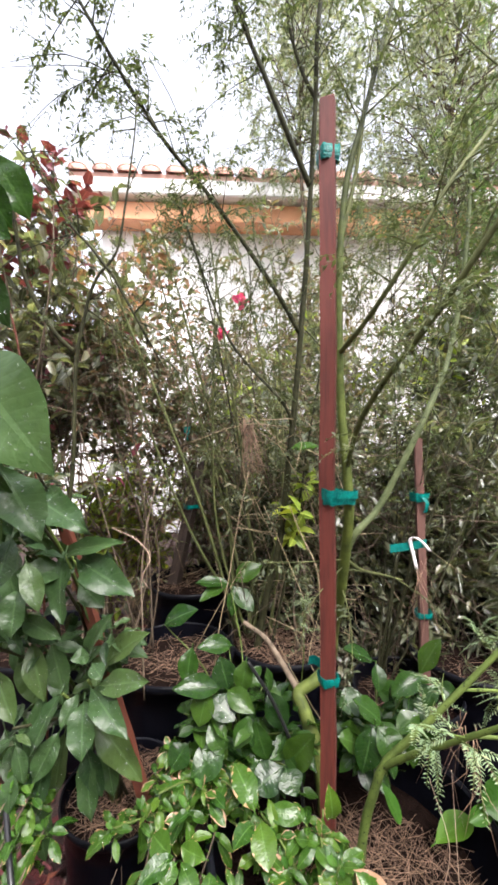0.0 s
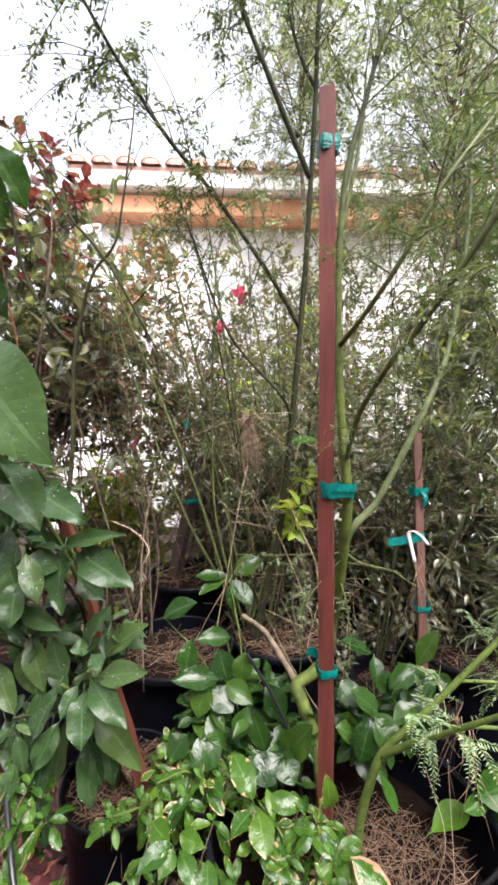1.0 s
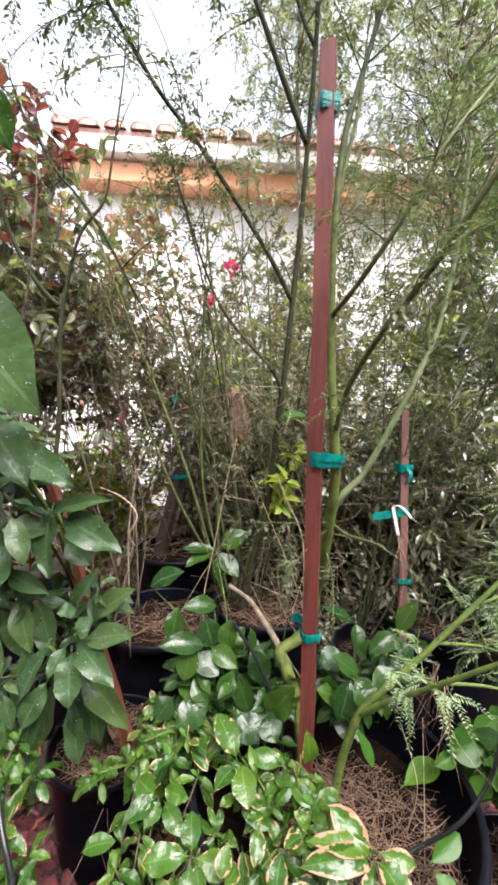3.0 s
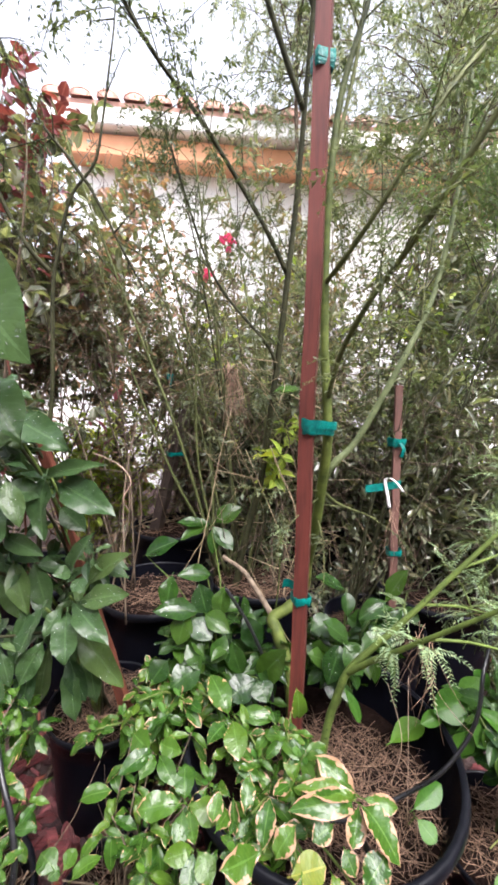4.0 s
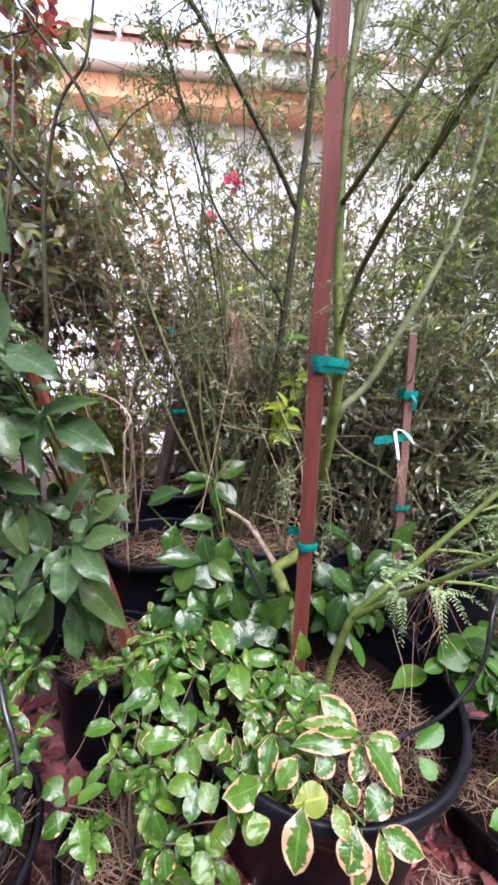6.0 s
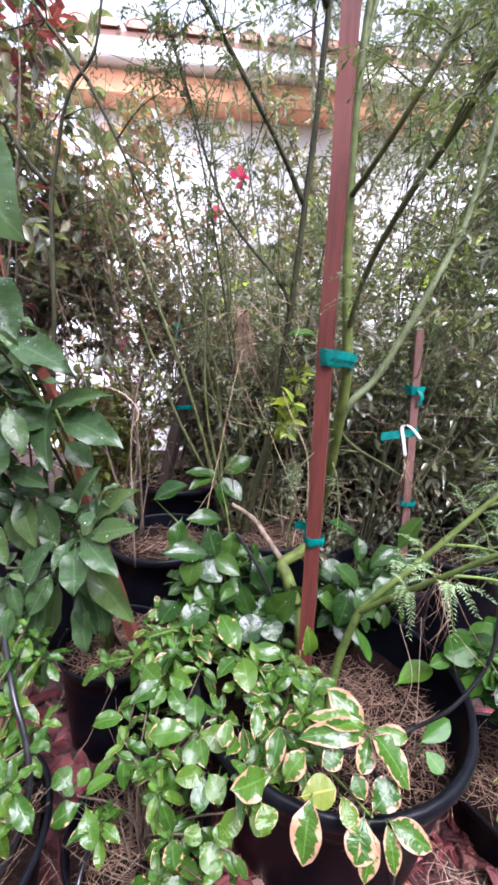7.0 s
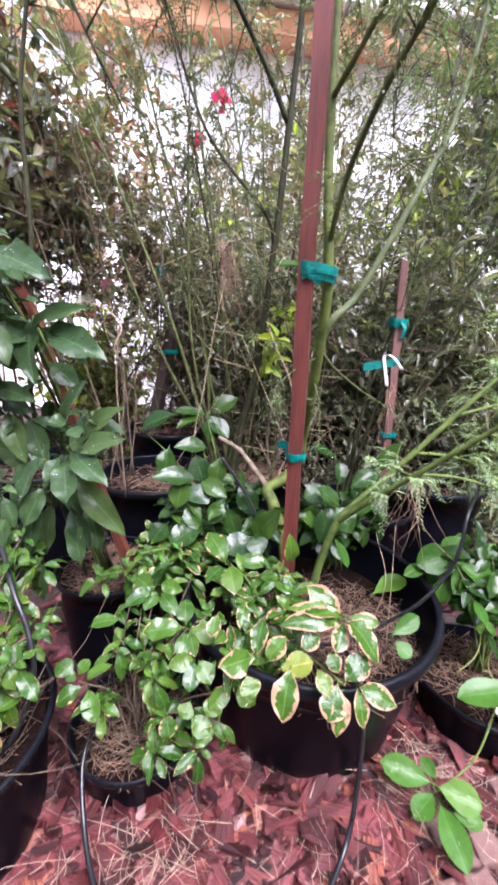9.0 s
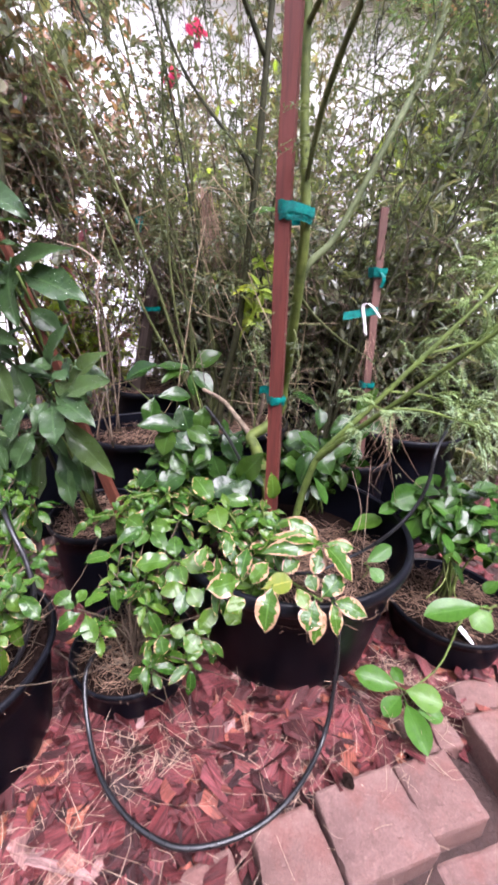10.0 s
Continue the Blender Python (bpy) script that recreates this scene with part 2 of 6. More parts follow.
def block_material():
    """Rosy concrete: grainy, dusty, with damp stains and pits."""
    k = Mat("concrete_block")
    obj = k.coords("Object")
    rnd = k.node("ShaderNodeObjectInfo").outputs["Random"]
    col = k.ramp(k.noise(11.0, 6.0, obj), (0.32, (0.085, 0.044, 0.037)), (0.5, (0.145, 0.080, 0.068)), (0.7, (0.215, 0.125, 0.106)))
    col = k.mix(k.math("MULTIPLY", rnd, 0.25), col, (0.20, 0.13, 0.12))
    stain = k.node("ShaderNodeMapRange", From_Min=0.52, From_Max=0.68)
    k.link(k.noise(23.0, 5.0, obj, 0.7), stain.inputs["Value"])
    col = k.mix(k.math("MULTIPLY", stain.outputs[0], 0.75), col, (0.085, 0.046, 0.040))
    red = k.node("ShaderNodeMapRange", From_Min=0.5, From_Max=0.62)
    k.link(k.noise(8.0, 5.0, k.node("ShaderNodeTexCoord").outputs["Object"], 0.7), red.inputs["Value"])
    col = k.mix(k.math("MULTIPLY", red.outputs[0], 0.5), col, (0.15, 0.058, 0.047))
    dust = k.node("ShaderNodeMapRange", From_Min=0.55, From_Max=0.75)
    k.link(k.noise(31.0, 6.0, k.node("ShaderNodeTexCoord").outputs["Generated"], 0.7), dust.inputs["Value"])
    col = k.mix(k.math("MULTIPLY", dust.outputs[0], 0.45), col, (0.33, 0.23, 0.19))
    fine = k.noise(330.0, 4.0, obj, 0.7)
    col = k.mix(0.4, col, k.mix(1.0, col, k.ramp(fine, (0.3, (0.55, 0.5, 0.5)), (0.65, (1.25, 1.25, 1.25))), "MULTIPLY"))
    k.bump(k.math("ADD", fine, k.math("MULTIPLY", k.noise(70.0, 4.0, obj), 1.5)), 0.8, 0.004)
    return k.done(col, 0.72, 0.35)


M_BLOCK = block_material()
M_TIE = mottled("teal_tape", (0.0, 0.055, 0.055), (0.0, 0.20, 0.165), 70.0, 0.36, 0.7, 0.003, 200.0, spec=0.2)
M_TIEWHITE = mottled("white_ribbon", (0.65, 0.6, 0.62), (0.85, 0.82, 0.82), 70.0, 0.5, 0.2, 0.001)
M_WALL = mottled("white_stucco", (0.72, 0.71, 0.69), (0.84, 0.83, 0.81), 3.0, 0.9, 0.4, 0.004, 90.0)
# Eave orange and terracotta hold the whitening of glare in their colours.
M_FASCIA = mottled("orange_paint", (0.62, 0.29, 0.15), (0.76, 0.39, 0.22), 5.0, 0.7, 0.2, 0.002)
M_TILE = mottled("terracotta", (0.5, 0.26, 0.20), (0.68, 0.42, 0.34), 8.0, 0.8, 0.4, 0.004)
M_BEIGE = mottled("beige_stucco", (0.44, 0.38, 0.31), (0.58, 0.51, 0.43), 4.0, 0.9, 0.4, 0.004, 90.0)
M_WHITEPAINT = mottled("white_paint", (0.74, 0.73, 0.7), (0.82, 0.81, 0.79), 8.0, 0.6, 0.1, 0.001)
def water_material():
    """Clear rain water."""
    k = Mat("rain_water")
    k.p.inputs["Transmission Weight"].default_value = 0.8
    k.p.inputs["IOR"].default_value = 1.45
    return k.done((0.75, 0.82, 0.80), 0.04, 0.8)


M_WATER = water_material()


# ---- mesh tools ----
def rng(seed):
    return np.random.default_rng(seed)


def spline(pts, n):
    """Catmull-Rom through pts, n samples."""
    p = np.array(pts, float)
    if len(p) == 2:
        s = np.linspace(0, 1, n)[:, None]
        return p[0] * (1 - s) + p[1] * s
    q = np.vstack([2 * p[0] - p[1], p, 2 * p[-1] - p[-2]])
    s = np.linspace(0, len(p) - 1 - 1e-9, n)
    i = s.astype(int)
    f = (s - i)[:, None]
    a, b, c, d = q[i], q[i + 1], q[i + 2], q[i + 3]
    return 0.5 * (2 * b + (c - a) * f + (2 * a - 5 * b + 4 * c - d) * f**2 + (3 * b - a - 3 * c + d) * f**3)


def unit(a):
    return a / np.maximum(np.linalg.norm(a, axis=-1, keepdims=True), 1e-9)


def tube(path, r0, r1=None, sides=6):
    """A tapered tube along sampled points: vertices, faces, uv."""
    path = np.asarray(path, float)
    n = len(path)
    rad = np.linspace(r0, r0 if r1 is None else r1, n) if np.isscalar(r0) else np.asarray(r0, float)
    tang = unit(np.gradient(path, axis=0))
    ref = np.array([1.0, 0.0, 0.0]) if abs(tang[0][0]) < 0.8 else np.array([0.0, 1.0, 0.0])
    side = np.empty_like(path)
    for i in range(n):
        ref = ref - tang[i] * np.dot(ref, tang[i])
        ref = ref / max(np.linalg.norm(ref), 1e-9)
        side[i] = ref
    up = np.cross(tang, side)
    a = np.linspace(0, 2 * np.pi, sides, endpoint=False)
    v = path[:, None] + rad[:, None, None] * (np.cos(a)[None, :, None] * side[:, None] + np.sin(a)[None, :, None] * up[:, None])
    v = v.reshape(-1, 3)
    i, j = np.meshgrid(np.arange(n - 1), np.arange(sides), indexing="ij")
    f = np.stack([i * sides + j, i * sides + (j + 1) % sides, (i + 1) * sides + (j + 1) % sides, (i + 1) * sides + j], -1).reshape(-1, 4)
    k0, k1 = len(v), len(v) + 1
    v = np.vstack([v, path[0], path[-1]])
    j = np.arange(sides)
    cap0 = np.stack([np.full(sides, k0), (j + 1) % sides, j, np.full(sides, k0)], -1)
    cap1 = np.stack([np.full(sides, k1), (n - 1) * sides + j, (n - 1) * sides + (j + 1) % sides, np.full(sides, k1)], -1)
    return v, np.vstack([f, cap0, cap1]), np.zeros((len(v), 2))


def batch(template, mats):
    """Many placed copies of one template as one block of mesh."""
    tv, tf, tuv = template
    mats = np.asarray(mats)
    n = len(mats)
    v = np.einsum("nij,kj->nki", mats[:, :3, :3], tv) + mats[:, None, :3, 3]
    f = tf[None] + (np.arange(n) * len(tv))[:, None, None]
    return v.reshape(-1, 3), f.reshape(-1, tf.shape[1]), np.tile(tuv, (n, 1))


def mesh_of(name, blocks, material, smooth=True):
    """One mesh from blocks of (vertices, quads, uv); a quad whose last corner repeats its first is a triangle."""
    vs, fs, us, off = [], [], [], 0
    for v, f, u in blocks:
        vs.append(v)
        fs.append(np.asarray(f) + off)
        us.append(u)
        off += len(v)
    v, f, u = np.vstack(vs), np.vstack(fs), np.vstack(us)
    tri = f[:, 0] == f[:, 3]
    counts = np.where(tri, 3, 4)
    keep = np.ones(f.shape, bool)
    keep[:, 3] = ~tri
    loops = f[keep]
    me = bpy.data.meshes.new(name)
    me.vertices.add(len(v))
    me.vertices.foreach_set("co", v.astype(np.float32).ravel())
    me.loops.add(len(loops))
    me.loops.foreach_set("vertex_index", loops.astype(np.int32))
    me.polygons.add(len(f))
    me.polygons.foreach_set("loop_start", np.concatenate([[0], np.cumsum(counts)[:-1]]).astype(np.int32))
    me.polygons.foreach_set("loop_total", counts.astype(np.int32))
    me.polygons.foreach_set("use_smooth", np.full(len(f), smooth))
    lay = me.uv_layers.new(name="UVMap")
    lay.data.foreach_set("uv", u[loops].astype(np.float32).ravel())
    me.materials.append(material)
    me.update(calc_edges=True)
    me.validate()
    return me


def put(name, me, parent=None, m=None, label=""):
    ob = new(name, me)
    if parent is not None:
        ob.parent = parent
    if m is not None:
        ob.matrix_basis = m
    return tagged(ob, label=label)


def part(name, bm, material, parent, label=""):
    """A bmesh as one mesh object under its thing."""
    me = bpy.data.meshes.new(name)
    bm.to_mesh(me)
    bm.free()
    me.materials.append(material)
    return put(name, me, parent, None, label)


def holder(name, at, label, category, group="", kind=""):
    ob = new(name)
    ob.empty_display_size = 0.05
    ob.location = at
    return tagged(ob, label, category, group, kind)


def leaf_blade(rows=9, cols=4, shape="ovate", fold=0.25, droop=0.3, wave=0.02, seed=0):
    """A leaf of length 1 along y, width 1, with midrib fold, droop and wavy edge, and a short stalk."""
    r = rng(seed)
    t = np.linspace(0, 1, rows + 1)
    if shape == "ellipse":
        w = np.sin(np.pi * t**1.22) ** 0.68 * (0.72 + 0.28 * np.sqrt(t))
    elif shape == "pointed":
        w = np.sin(np.pi * t**1.04) ** 0.8 * (1 - 0.12 * t**3)
    elif shape == "oval":
        w = np.sin(np.pi * t**1.05) ** 0.85
    elif shape == "spoon":
        w = np.sin(np.pi * t**1.3) ** 0.65
    else:
        w = np.sin(np.pi * t**0.75) ** 0.85
    w[0], w[-1] = 0.03, 0.02
    x = np.linspace(-1, 1, cols + 1)
    ph = r.uniform(0, 6)
    X = 0.5 * w[:, None] * x[None]
    Y = np.repeat(t[:, None], cols + 1, 1)
    bend = -droop * t**2
    Z = bend[:, None] + fold * np.abs(X) * 0.8 + wave * np.sin(t[:, None] * 13 + ph + x[None] * 1.4) * np.abs(x[None])
    v = np.stack([X, Y, Z], -1).reshape(-1, 3)
    uv = np.stack([np.repeat((x * 0.5 + 0.5)[None], rows + 1, 0), Y], -1).reshape(-1, 2)
    i, j = np.meshgrid(np.arange(rows), np.arange(cols), indexing="ij")
    c = cols + 1
    f = np.stack([i * c + j, i * c + j + 1, (i + 1) * c + j + 1, (i + 1) * c + j], -1).reshape(-1, 4)
    return v, f, uv


def small_leaf(kind="ovate"):
    """Six-point folded leaf for masses of foliage."""
    a, b = (0.35, 0.75) if kind == "ovate" else (0.3, 0.7)
    v = np.array([[0, 0, 0], [0.5, a, 0.12], [0.36, b, 0.04], [0, 1, -0.12], [-0.36, b, 0.04], [-0.5, a, 0.12], [0, a, 0.0], [0, b, -0.03]], float)
    f = np.array([[0, 1, 6, 0], [1, 2, 7, 6], [2, 3, 7, 2], [0, 6, 5, 0], [6, 7, 4, 5], [7, 3, 4, 7]])
    uv = np.stack([v[:, 0] + 0.5, v[:, 1]], -1)
    return v, f, uv


def leaflet():
    v = np.array([[0, 0, 0], [0.5, 0.5, 0.1], [0, 1, 0], [-0.5, 0.5, 0.1]], float)
    return v, np.array([[0, 1, 2, 3]]), np.stack([v[:, 0] + 0.5, v[:, 1]], -1)


def frames(pos, direc, up, length, width, roll=None):
    """Matrices that put leaves at pos, pointing along direc, with faces towards up."""
    pos, direc, up = np.asarray(pos, float), unit(np.asarray(direc, float)), np.asarray(up, float)
    x = unit(np.cross(direc, up))
    z = np.cross(x, direc)
    if roll is not None:
        c, s = np.cos(roll)[:, None], np.sin(roll)[:, None]
        x, z = x * c + z * s, z * c - x * s
    m = np.zeros((len(pos), 4, 4))
    m[:, :3, 0] = x * np.asarray(width).reshape(-1, 1)
    m[:, :3, 1] = direc * np.asarray(length).reshape(-1, 1)
    m[:, :3, 2] = z * np.asarray(length).reshape(-1, 1)
    m[:, :3, 3] = pos
    m[:, 3, 3] = 1
    return m


DROOP = {}


def rain_beads(r, v, f, count, size):
    """Small domes of water standing on the upper face of a blade."""
    out = []
    q = np.arange(7) * 2 * np.pi / 7
    for _ in range(count):
        a, b, c, d = v[f[int(r.integers(4, len(f) - 4))]]
        s, t = r.uniform(0.1, 0.9, 2)
        p = (a * (1 - s) + b * s) * (1 - t) + (d * (1 - s) + c * s) * t
        n = unit(np.cross(b - a, d - a)[None])[0]
        if n[2] < 0:
            n = -n
        e = unit(np.cross(n, [0, 1.0, 0])[None])[0]
        g = np.cross(n, e)
        R = size * (0.0042 + 0.0095 * r.uniform() ** 2.2)
        low = p + R * (np.cos(q)[:, None] * e + np.sin(q)[:, None] * g) - n * 0.001
        mid = p + 0.72 * R * (np.cos(q)[:, None] * e + np.sin(q)[:, None] * g) + n * R * 0.42
        k = np.arange(7)
        faces = [np.stack([k, (k + 1) % 7, 7 + (k + 1) % 7, 7 + k], -1), np.stack([np.full(7, 14), 7 + k, 7 + (k + 1) % 7, np.full(7, 14)], -1)]
        out.append((np.vstack([low, mid, p + n * R * 0.62]), np.vstack(faces), np.full((15, 2), 0.25)))
    return out


def blade_set(name, material, shape, count=4, aspect=0.4, **kw):
    """Several leaf meshes of one kind, each a little different."""
    out = []
    for i in range(count):
        v, f, u = leaf_blade(shape=shape, seed=i, fold=0.15 + 0.18 * i / count, droop=kw.get("droop", 0.25) * (0.5 + i * 0.4), wave=kw.get("wave", 0.012) * (1 + i % 2))
        v = v * np.array([aspect, 1, 1])
        stalk = tube([(0, -0.12, 0.01), (0, 0, 0), (0, 0.3, -0.012)], 0.014, 0.007, 4)
        beads = rain_beads(rng(900 + i), v, f, kw.get("beads", 0), kw.get("bead_size", 1.0))
        me = mesh_of(name, [(v, f, u), (stalk[0], stalk[1], stalk[2] + 0.5), *beads], material)
        if beads:
            me.materials.append(M_WATER)
            wet = sum(len(b[1]) for b in beads)
            me.polygons.foreach_set("material_index", np.arange(len(me.polygons)) >= len(me.polygons) - wet)
        DROOP[me.name] = kw.get("droop", 0.25) * (0.5 + i * 0.4)
        out.append(me)
    return out


def leaves_on(parent, blades, mats, r, name="leaf"):
    base = Matrix.Translation(parent.location).inverted()
    for m in mats:
        put(name, blades[int(r.integers(len(blades)))], parent, base @ Matrix(m.tolist()))


def stem_part(parent, pts, r0, r1, material, name="stem", sides=7, n=None, label="", knobs=0.0):
    path = spline(pts, n or max(6, 4 * len(pts)))
    rad = np.linspace(r0, r1, len(path))
    if knobs:
        rad = rad * (1 + knobs * np.sin(np.arange(len(path)) * 2.1) * np.sin(np.arange(len(path)) * 0.7 + 1))
    v, f, u = tube(path, rad, None, sides)
    return put(name, mesh_of(name, [(v - np.array(parent.location), f, u)], material), parent, None, label)


def rosette(r, centre, axis, count, length, aspect=1.0, spread=(35, 95)):
    """Leaves in a whorl round a shoot tip."""
    axis = unit(np.asarray(axis, float))
    a = unit(np.cross(axis, [0.3, 0.9, 0.2]))
    b = np.cross(axis, a)
    out = []
    for i in range(count):
        az = i * 2.4 + r.uniform(-0.4, 0.4)
        tilt = radians(spread[0] + (spread[1] - spread[0]) * (1 - i / count) + r.uniform(-12, 12))
        d = axis * math.cos(tilt) + (a * math.cos(az) + b * math.sin(az)) * math.sin(tilt)
        L = length * r.uniform(0.6, 1.1) * (1.0 - 0.45 * i / count)
        p = np.asarray(centre) - axis * (1 - i / count) * length * 0.45 + d * L * 0.12
        out.append(frames([p], [d], [axis + d * 0.001], [L], [L * aspect * r.uniform(0.85, 1.1)])[0])
    return out


# ---- ground ----
def ground_height(x, y):
    h = 0.012 * noise.noise(Vector((x * 2.3, y * 2.3, 0.0))) + 0.006 * noise.noise(Vector((x * 9, y * 9, 3.0)))
    return h


def build_ground():
    n = 90
    xs = np.concatenate([np.linspace(-60, -3, 8), np.linspace(-2.6, 2.6, n), np.linspace(3, 60, 8)])
    ys = np.concatenate([np.linspace(-60, -3, 8), np.linspace(-1.5, 4.0, n), np.linspace(4.4, 90, 10)])
    v = np.array([(x, y, ground_height(x, y) - 0.012 if abs(x) < 3 and -3 < y < 5 else -0.012) for y in ys for x in xs])
    c = len(xs)
    i, j = np.meshgrid(np.arange(len(ys) - 1), np.arange(c - 1), indexing="ij")
    f = np.stack([i * c + j, i * c + j + 1, (i + 1) * c + j + 1, (i + 1) * c + j], -1).reshape(-1, 4)
    put("ground", mesh_of("ground", [(v, f, v[:, :2])], M_GROUND))
    tagged(bpy.data.objects["ground"], "brown bare garden soil under mulch and pots", "ground", kind="structure")


build_ground()


def in_block_zone(x, y):
    """Where the edging blocks lie."""
    return y < 0.30 + 0.42 * (x - 0.05) and x > 0.02


def build_mulch():
    """Red dyed bark chips, each a thin split flake."""
    r = rng(11)
    tf = np.array([[3, 2, 1, 0], [4, 5, 6, 7], [0, 1, 5, 4], [1, 2, 6, 5], [2, 3, 7, 6], [3, 0, 4, 7]])
    two = np.vstack([tf, tf + 4])[[0, 2, 3, 4, 5, 7, 8, 9, 10, 11]]
    kinds = []
    for _ in range(14):
        lo = np.array([[-0.5, -0.3, 0], [0.5, -0.3, 0], [0.5, 0.3, 0], [-0.5, 0.3, 0]]) + r.normal(0, 0.1, (4, 3)) * [1, 1, 0] - [0, 0, 0.5]
        mid = lo * [0.9, 1.45, 0] + r.normal(0, 0.12, (4, 3)) * [1, 1, 1.2]
        top = lo * [0.8, 0.75, 0] + [0, 0, 0.5] + r.normal(0, 0.13, (4, 3)) * [1, 1, 1.6]
        v = np.vstack([lo, mid, top])
        v[:, 2] += 0.9 * (0.25 - v[:, 0] ** 2) * r.uniform(-1.2, 1.2)
        kinds.append((v, two, v[:, :2]))
    mats, single = [[] for _ in kinds], []
    for k in range(10500):
        near = k < 5600
        x, y = (r.uniform(-0.75, 0.85), r.uniform(0.1, 0.95)) if near else (r.uniform(-2.2, 2.2), r.uniform(-1.2, 2.4))
        if in_block_zone(x, y):
            continue
        L = 0.022 + 0.10 * r.uniform() ** 1.35
        if in_block_zone(x, y - 0.05):
            L = min(L, 0.035)
        W, T = min(L * r.uniform(0.18, 0.62), 0.042), r.uniform(0.004, 0.012)
        lift = min(abs(r.normal(0, 0.012)), 0.015)
        e = Euler((r.normal(0, 0.52), r.normal(0, 0.32), r.uniform(0, 6.28)))
        m = Matrix.LocRotScale((x, y, ground_height(x, y) + lift - 0.002), e, (L, W, T))
        top = lift > 0.006 and L > 0.03 and -0.35 < x < 0.42 and 0.25 < y < 0.62
        if top and len(single) < 300:
            single.append((k % len(kinds), m))
        else:
            mats[k % len(kinds)].append(np.array(m))
    h = holder("bark_mulch", (0, 0, 0), "damp red dyed bark chips spread over the soil", "mulch", kind="stuff")
    rest = put("chip_layer", mesh_of("chip_layer", [batch(kind, m) for kind, m in zip(kinds, mats)], M_CHIP, False), h)
    rest["kind"] = "stuff"
    meshes = [mesh_of("chip", [kind], M_CHIP, False) for kind in kinds]
    for kind, m in single:
        put("chip", meshes[kind], h, m)


build_mulch()


def straw_block(r, centre, radius, z, count, length=(0.04, 0.12), thick=0.00055, lift=0.6, rise=0.01):
    out = []
    for _ in range(count):
        a, q = r.uniform(0, 6.28), radius * r.uniform() ** 0.62
        p = np.array([centre[0] + q * math.cos(a), centre[1] + q * math.sin(a), z + abs(r.normal(0, rise))])
        az, el, L = r.uniform(0, 6.28), r.normal(0.05, 0.22 * lift), r.uniform(*length)
        d = np.array([math.cos(az) * math.cos(el), math.sin(az) * math.cos(el), math.sin(el)])
        bow = np.array([r.normal(), r.normal(), -abs(r.normal()) * 0.4]) * L * 0.14
        path = spline([p - d * L / 2, p + bow, p + d * L / 2], 5)
        path[:, 2] = np.maximum(path[:, 2], z + 0.001)
        out.append(tube(path, thick * r.uniform(0.7, 1.4), thick * 0.5, 3))
    return out


def build_litter():
    r = rng(21)
    b = straw_block(r, (0.0, 0.45), 0.42, 0.02, 270, (0.03, 0.17), 0.0006, rise=0.014)
    b += straw_block(r, (-0.06, 0.5), 0.06, 0.026, 34, (0.03, 0.10), 0.0006)
    b += straw_block(r, (-0.13, 0.46), 0.05, 0.03, 24, (0.03, 0.09), 0.0006, 1.4)
    b += straw_block(r, (0.18, 0.44), 0.05, 0.026, 30, (0.03, 0.09), 0.0006)
    b += straw_block(r, (-0.28, 0.36), 0.1, 0.024, 34, (0.03, 0.11), 0.0006)
    b += straw_block(r, (0.47, 0.62), 0.1, 0.016, 150, (0.03, 0.11), 0.0007)
    b += straw_block(r, (0.42, 0.475), 0.09, 0.05, 26, (0.02, 0.06), 0.0005)
    b += straw_block(r, (0.3, 0.4), 0.2, 0.051, 8, (0.03, 0.07), 0.0005)
    ob = put("dry_grass_litter", mesh_of("dry_grass_litter", b, M_PALESTRAW))
    tagged(ob, "pale dry pine needles scattered over red mulch", "litter", kind="stuff")


build_litter()


# ---- edging blocks ----
def block_mesh(front, back, depth, height, seed):
    """A tapered split-face edging block, chamfered and slightly chipped."""
    r = rng(seed)
    bm = bmesh.new()
    plan = [(-front / 2, 0), (front / 2, 0), (front / 2 * 0.98, depth * 0.3), (back / 2, depth), (-back / 2, depth), (-front / 2 * 0.98, depth * 0.3)]
    low = [bm.verts.new((x, y, 0)) for x, y in plan]
    top = [bm.verts.new((x + r.normal(0, 0.002), y + r.normal(0, 0.002), height + r.normal(0, 0.0015))) for x, y in plan]
    bm.faces.new(low[::-1])
    bm.faces.new(top)
    for i in range(6):
        bm.faces.new((low[i], low[(i + 1) % 6], top[(i + 1) % 6], top[i]))
    bmesh.ops.bevel(bm, geom=list(bm.edges), offset=0.008, segments=2, affect="EDGES", profile=0.5)
    bmesh.ops.triangulate(bm, faces=[f for f in bm.faces if len(f.verts) > 4])
    for _ in range(3):
        bmesh.ops.subdivide_edges(bm, edges=[e for e in bm.edges if e.calc_length() > 0.011], cuts=1)
    bmesh.ops.triangulate(bm, faces=[f for f in bm.faces if len(f.verts) > 4])
    off = Vector((seed * 3.7, seed * 1.3, 0.0))
    for v in bm.verts:
        # worn and chipped most along the rims
        rim = min(1.0, max(abs(v.co.x) / (front / 2), abs(v.co.y / depth - 0.5) * 2) ** 8)
        n = noise.noise_vector(v.co * 45 + off) * 0.0016 + noise.noise_vector(v.co * 16 + off) * 0.003 * (0.3 + rim)
        chip = max(0.0, noise.noise(v.co * 28 + off * 2) - 0.25) * 0.012 * rim
        v.co += n * 0.7 - Vector((v.co.x, v.co.y - depth / 2, v.co.z * 0.6)).normalized() * chip
    return bm


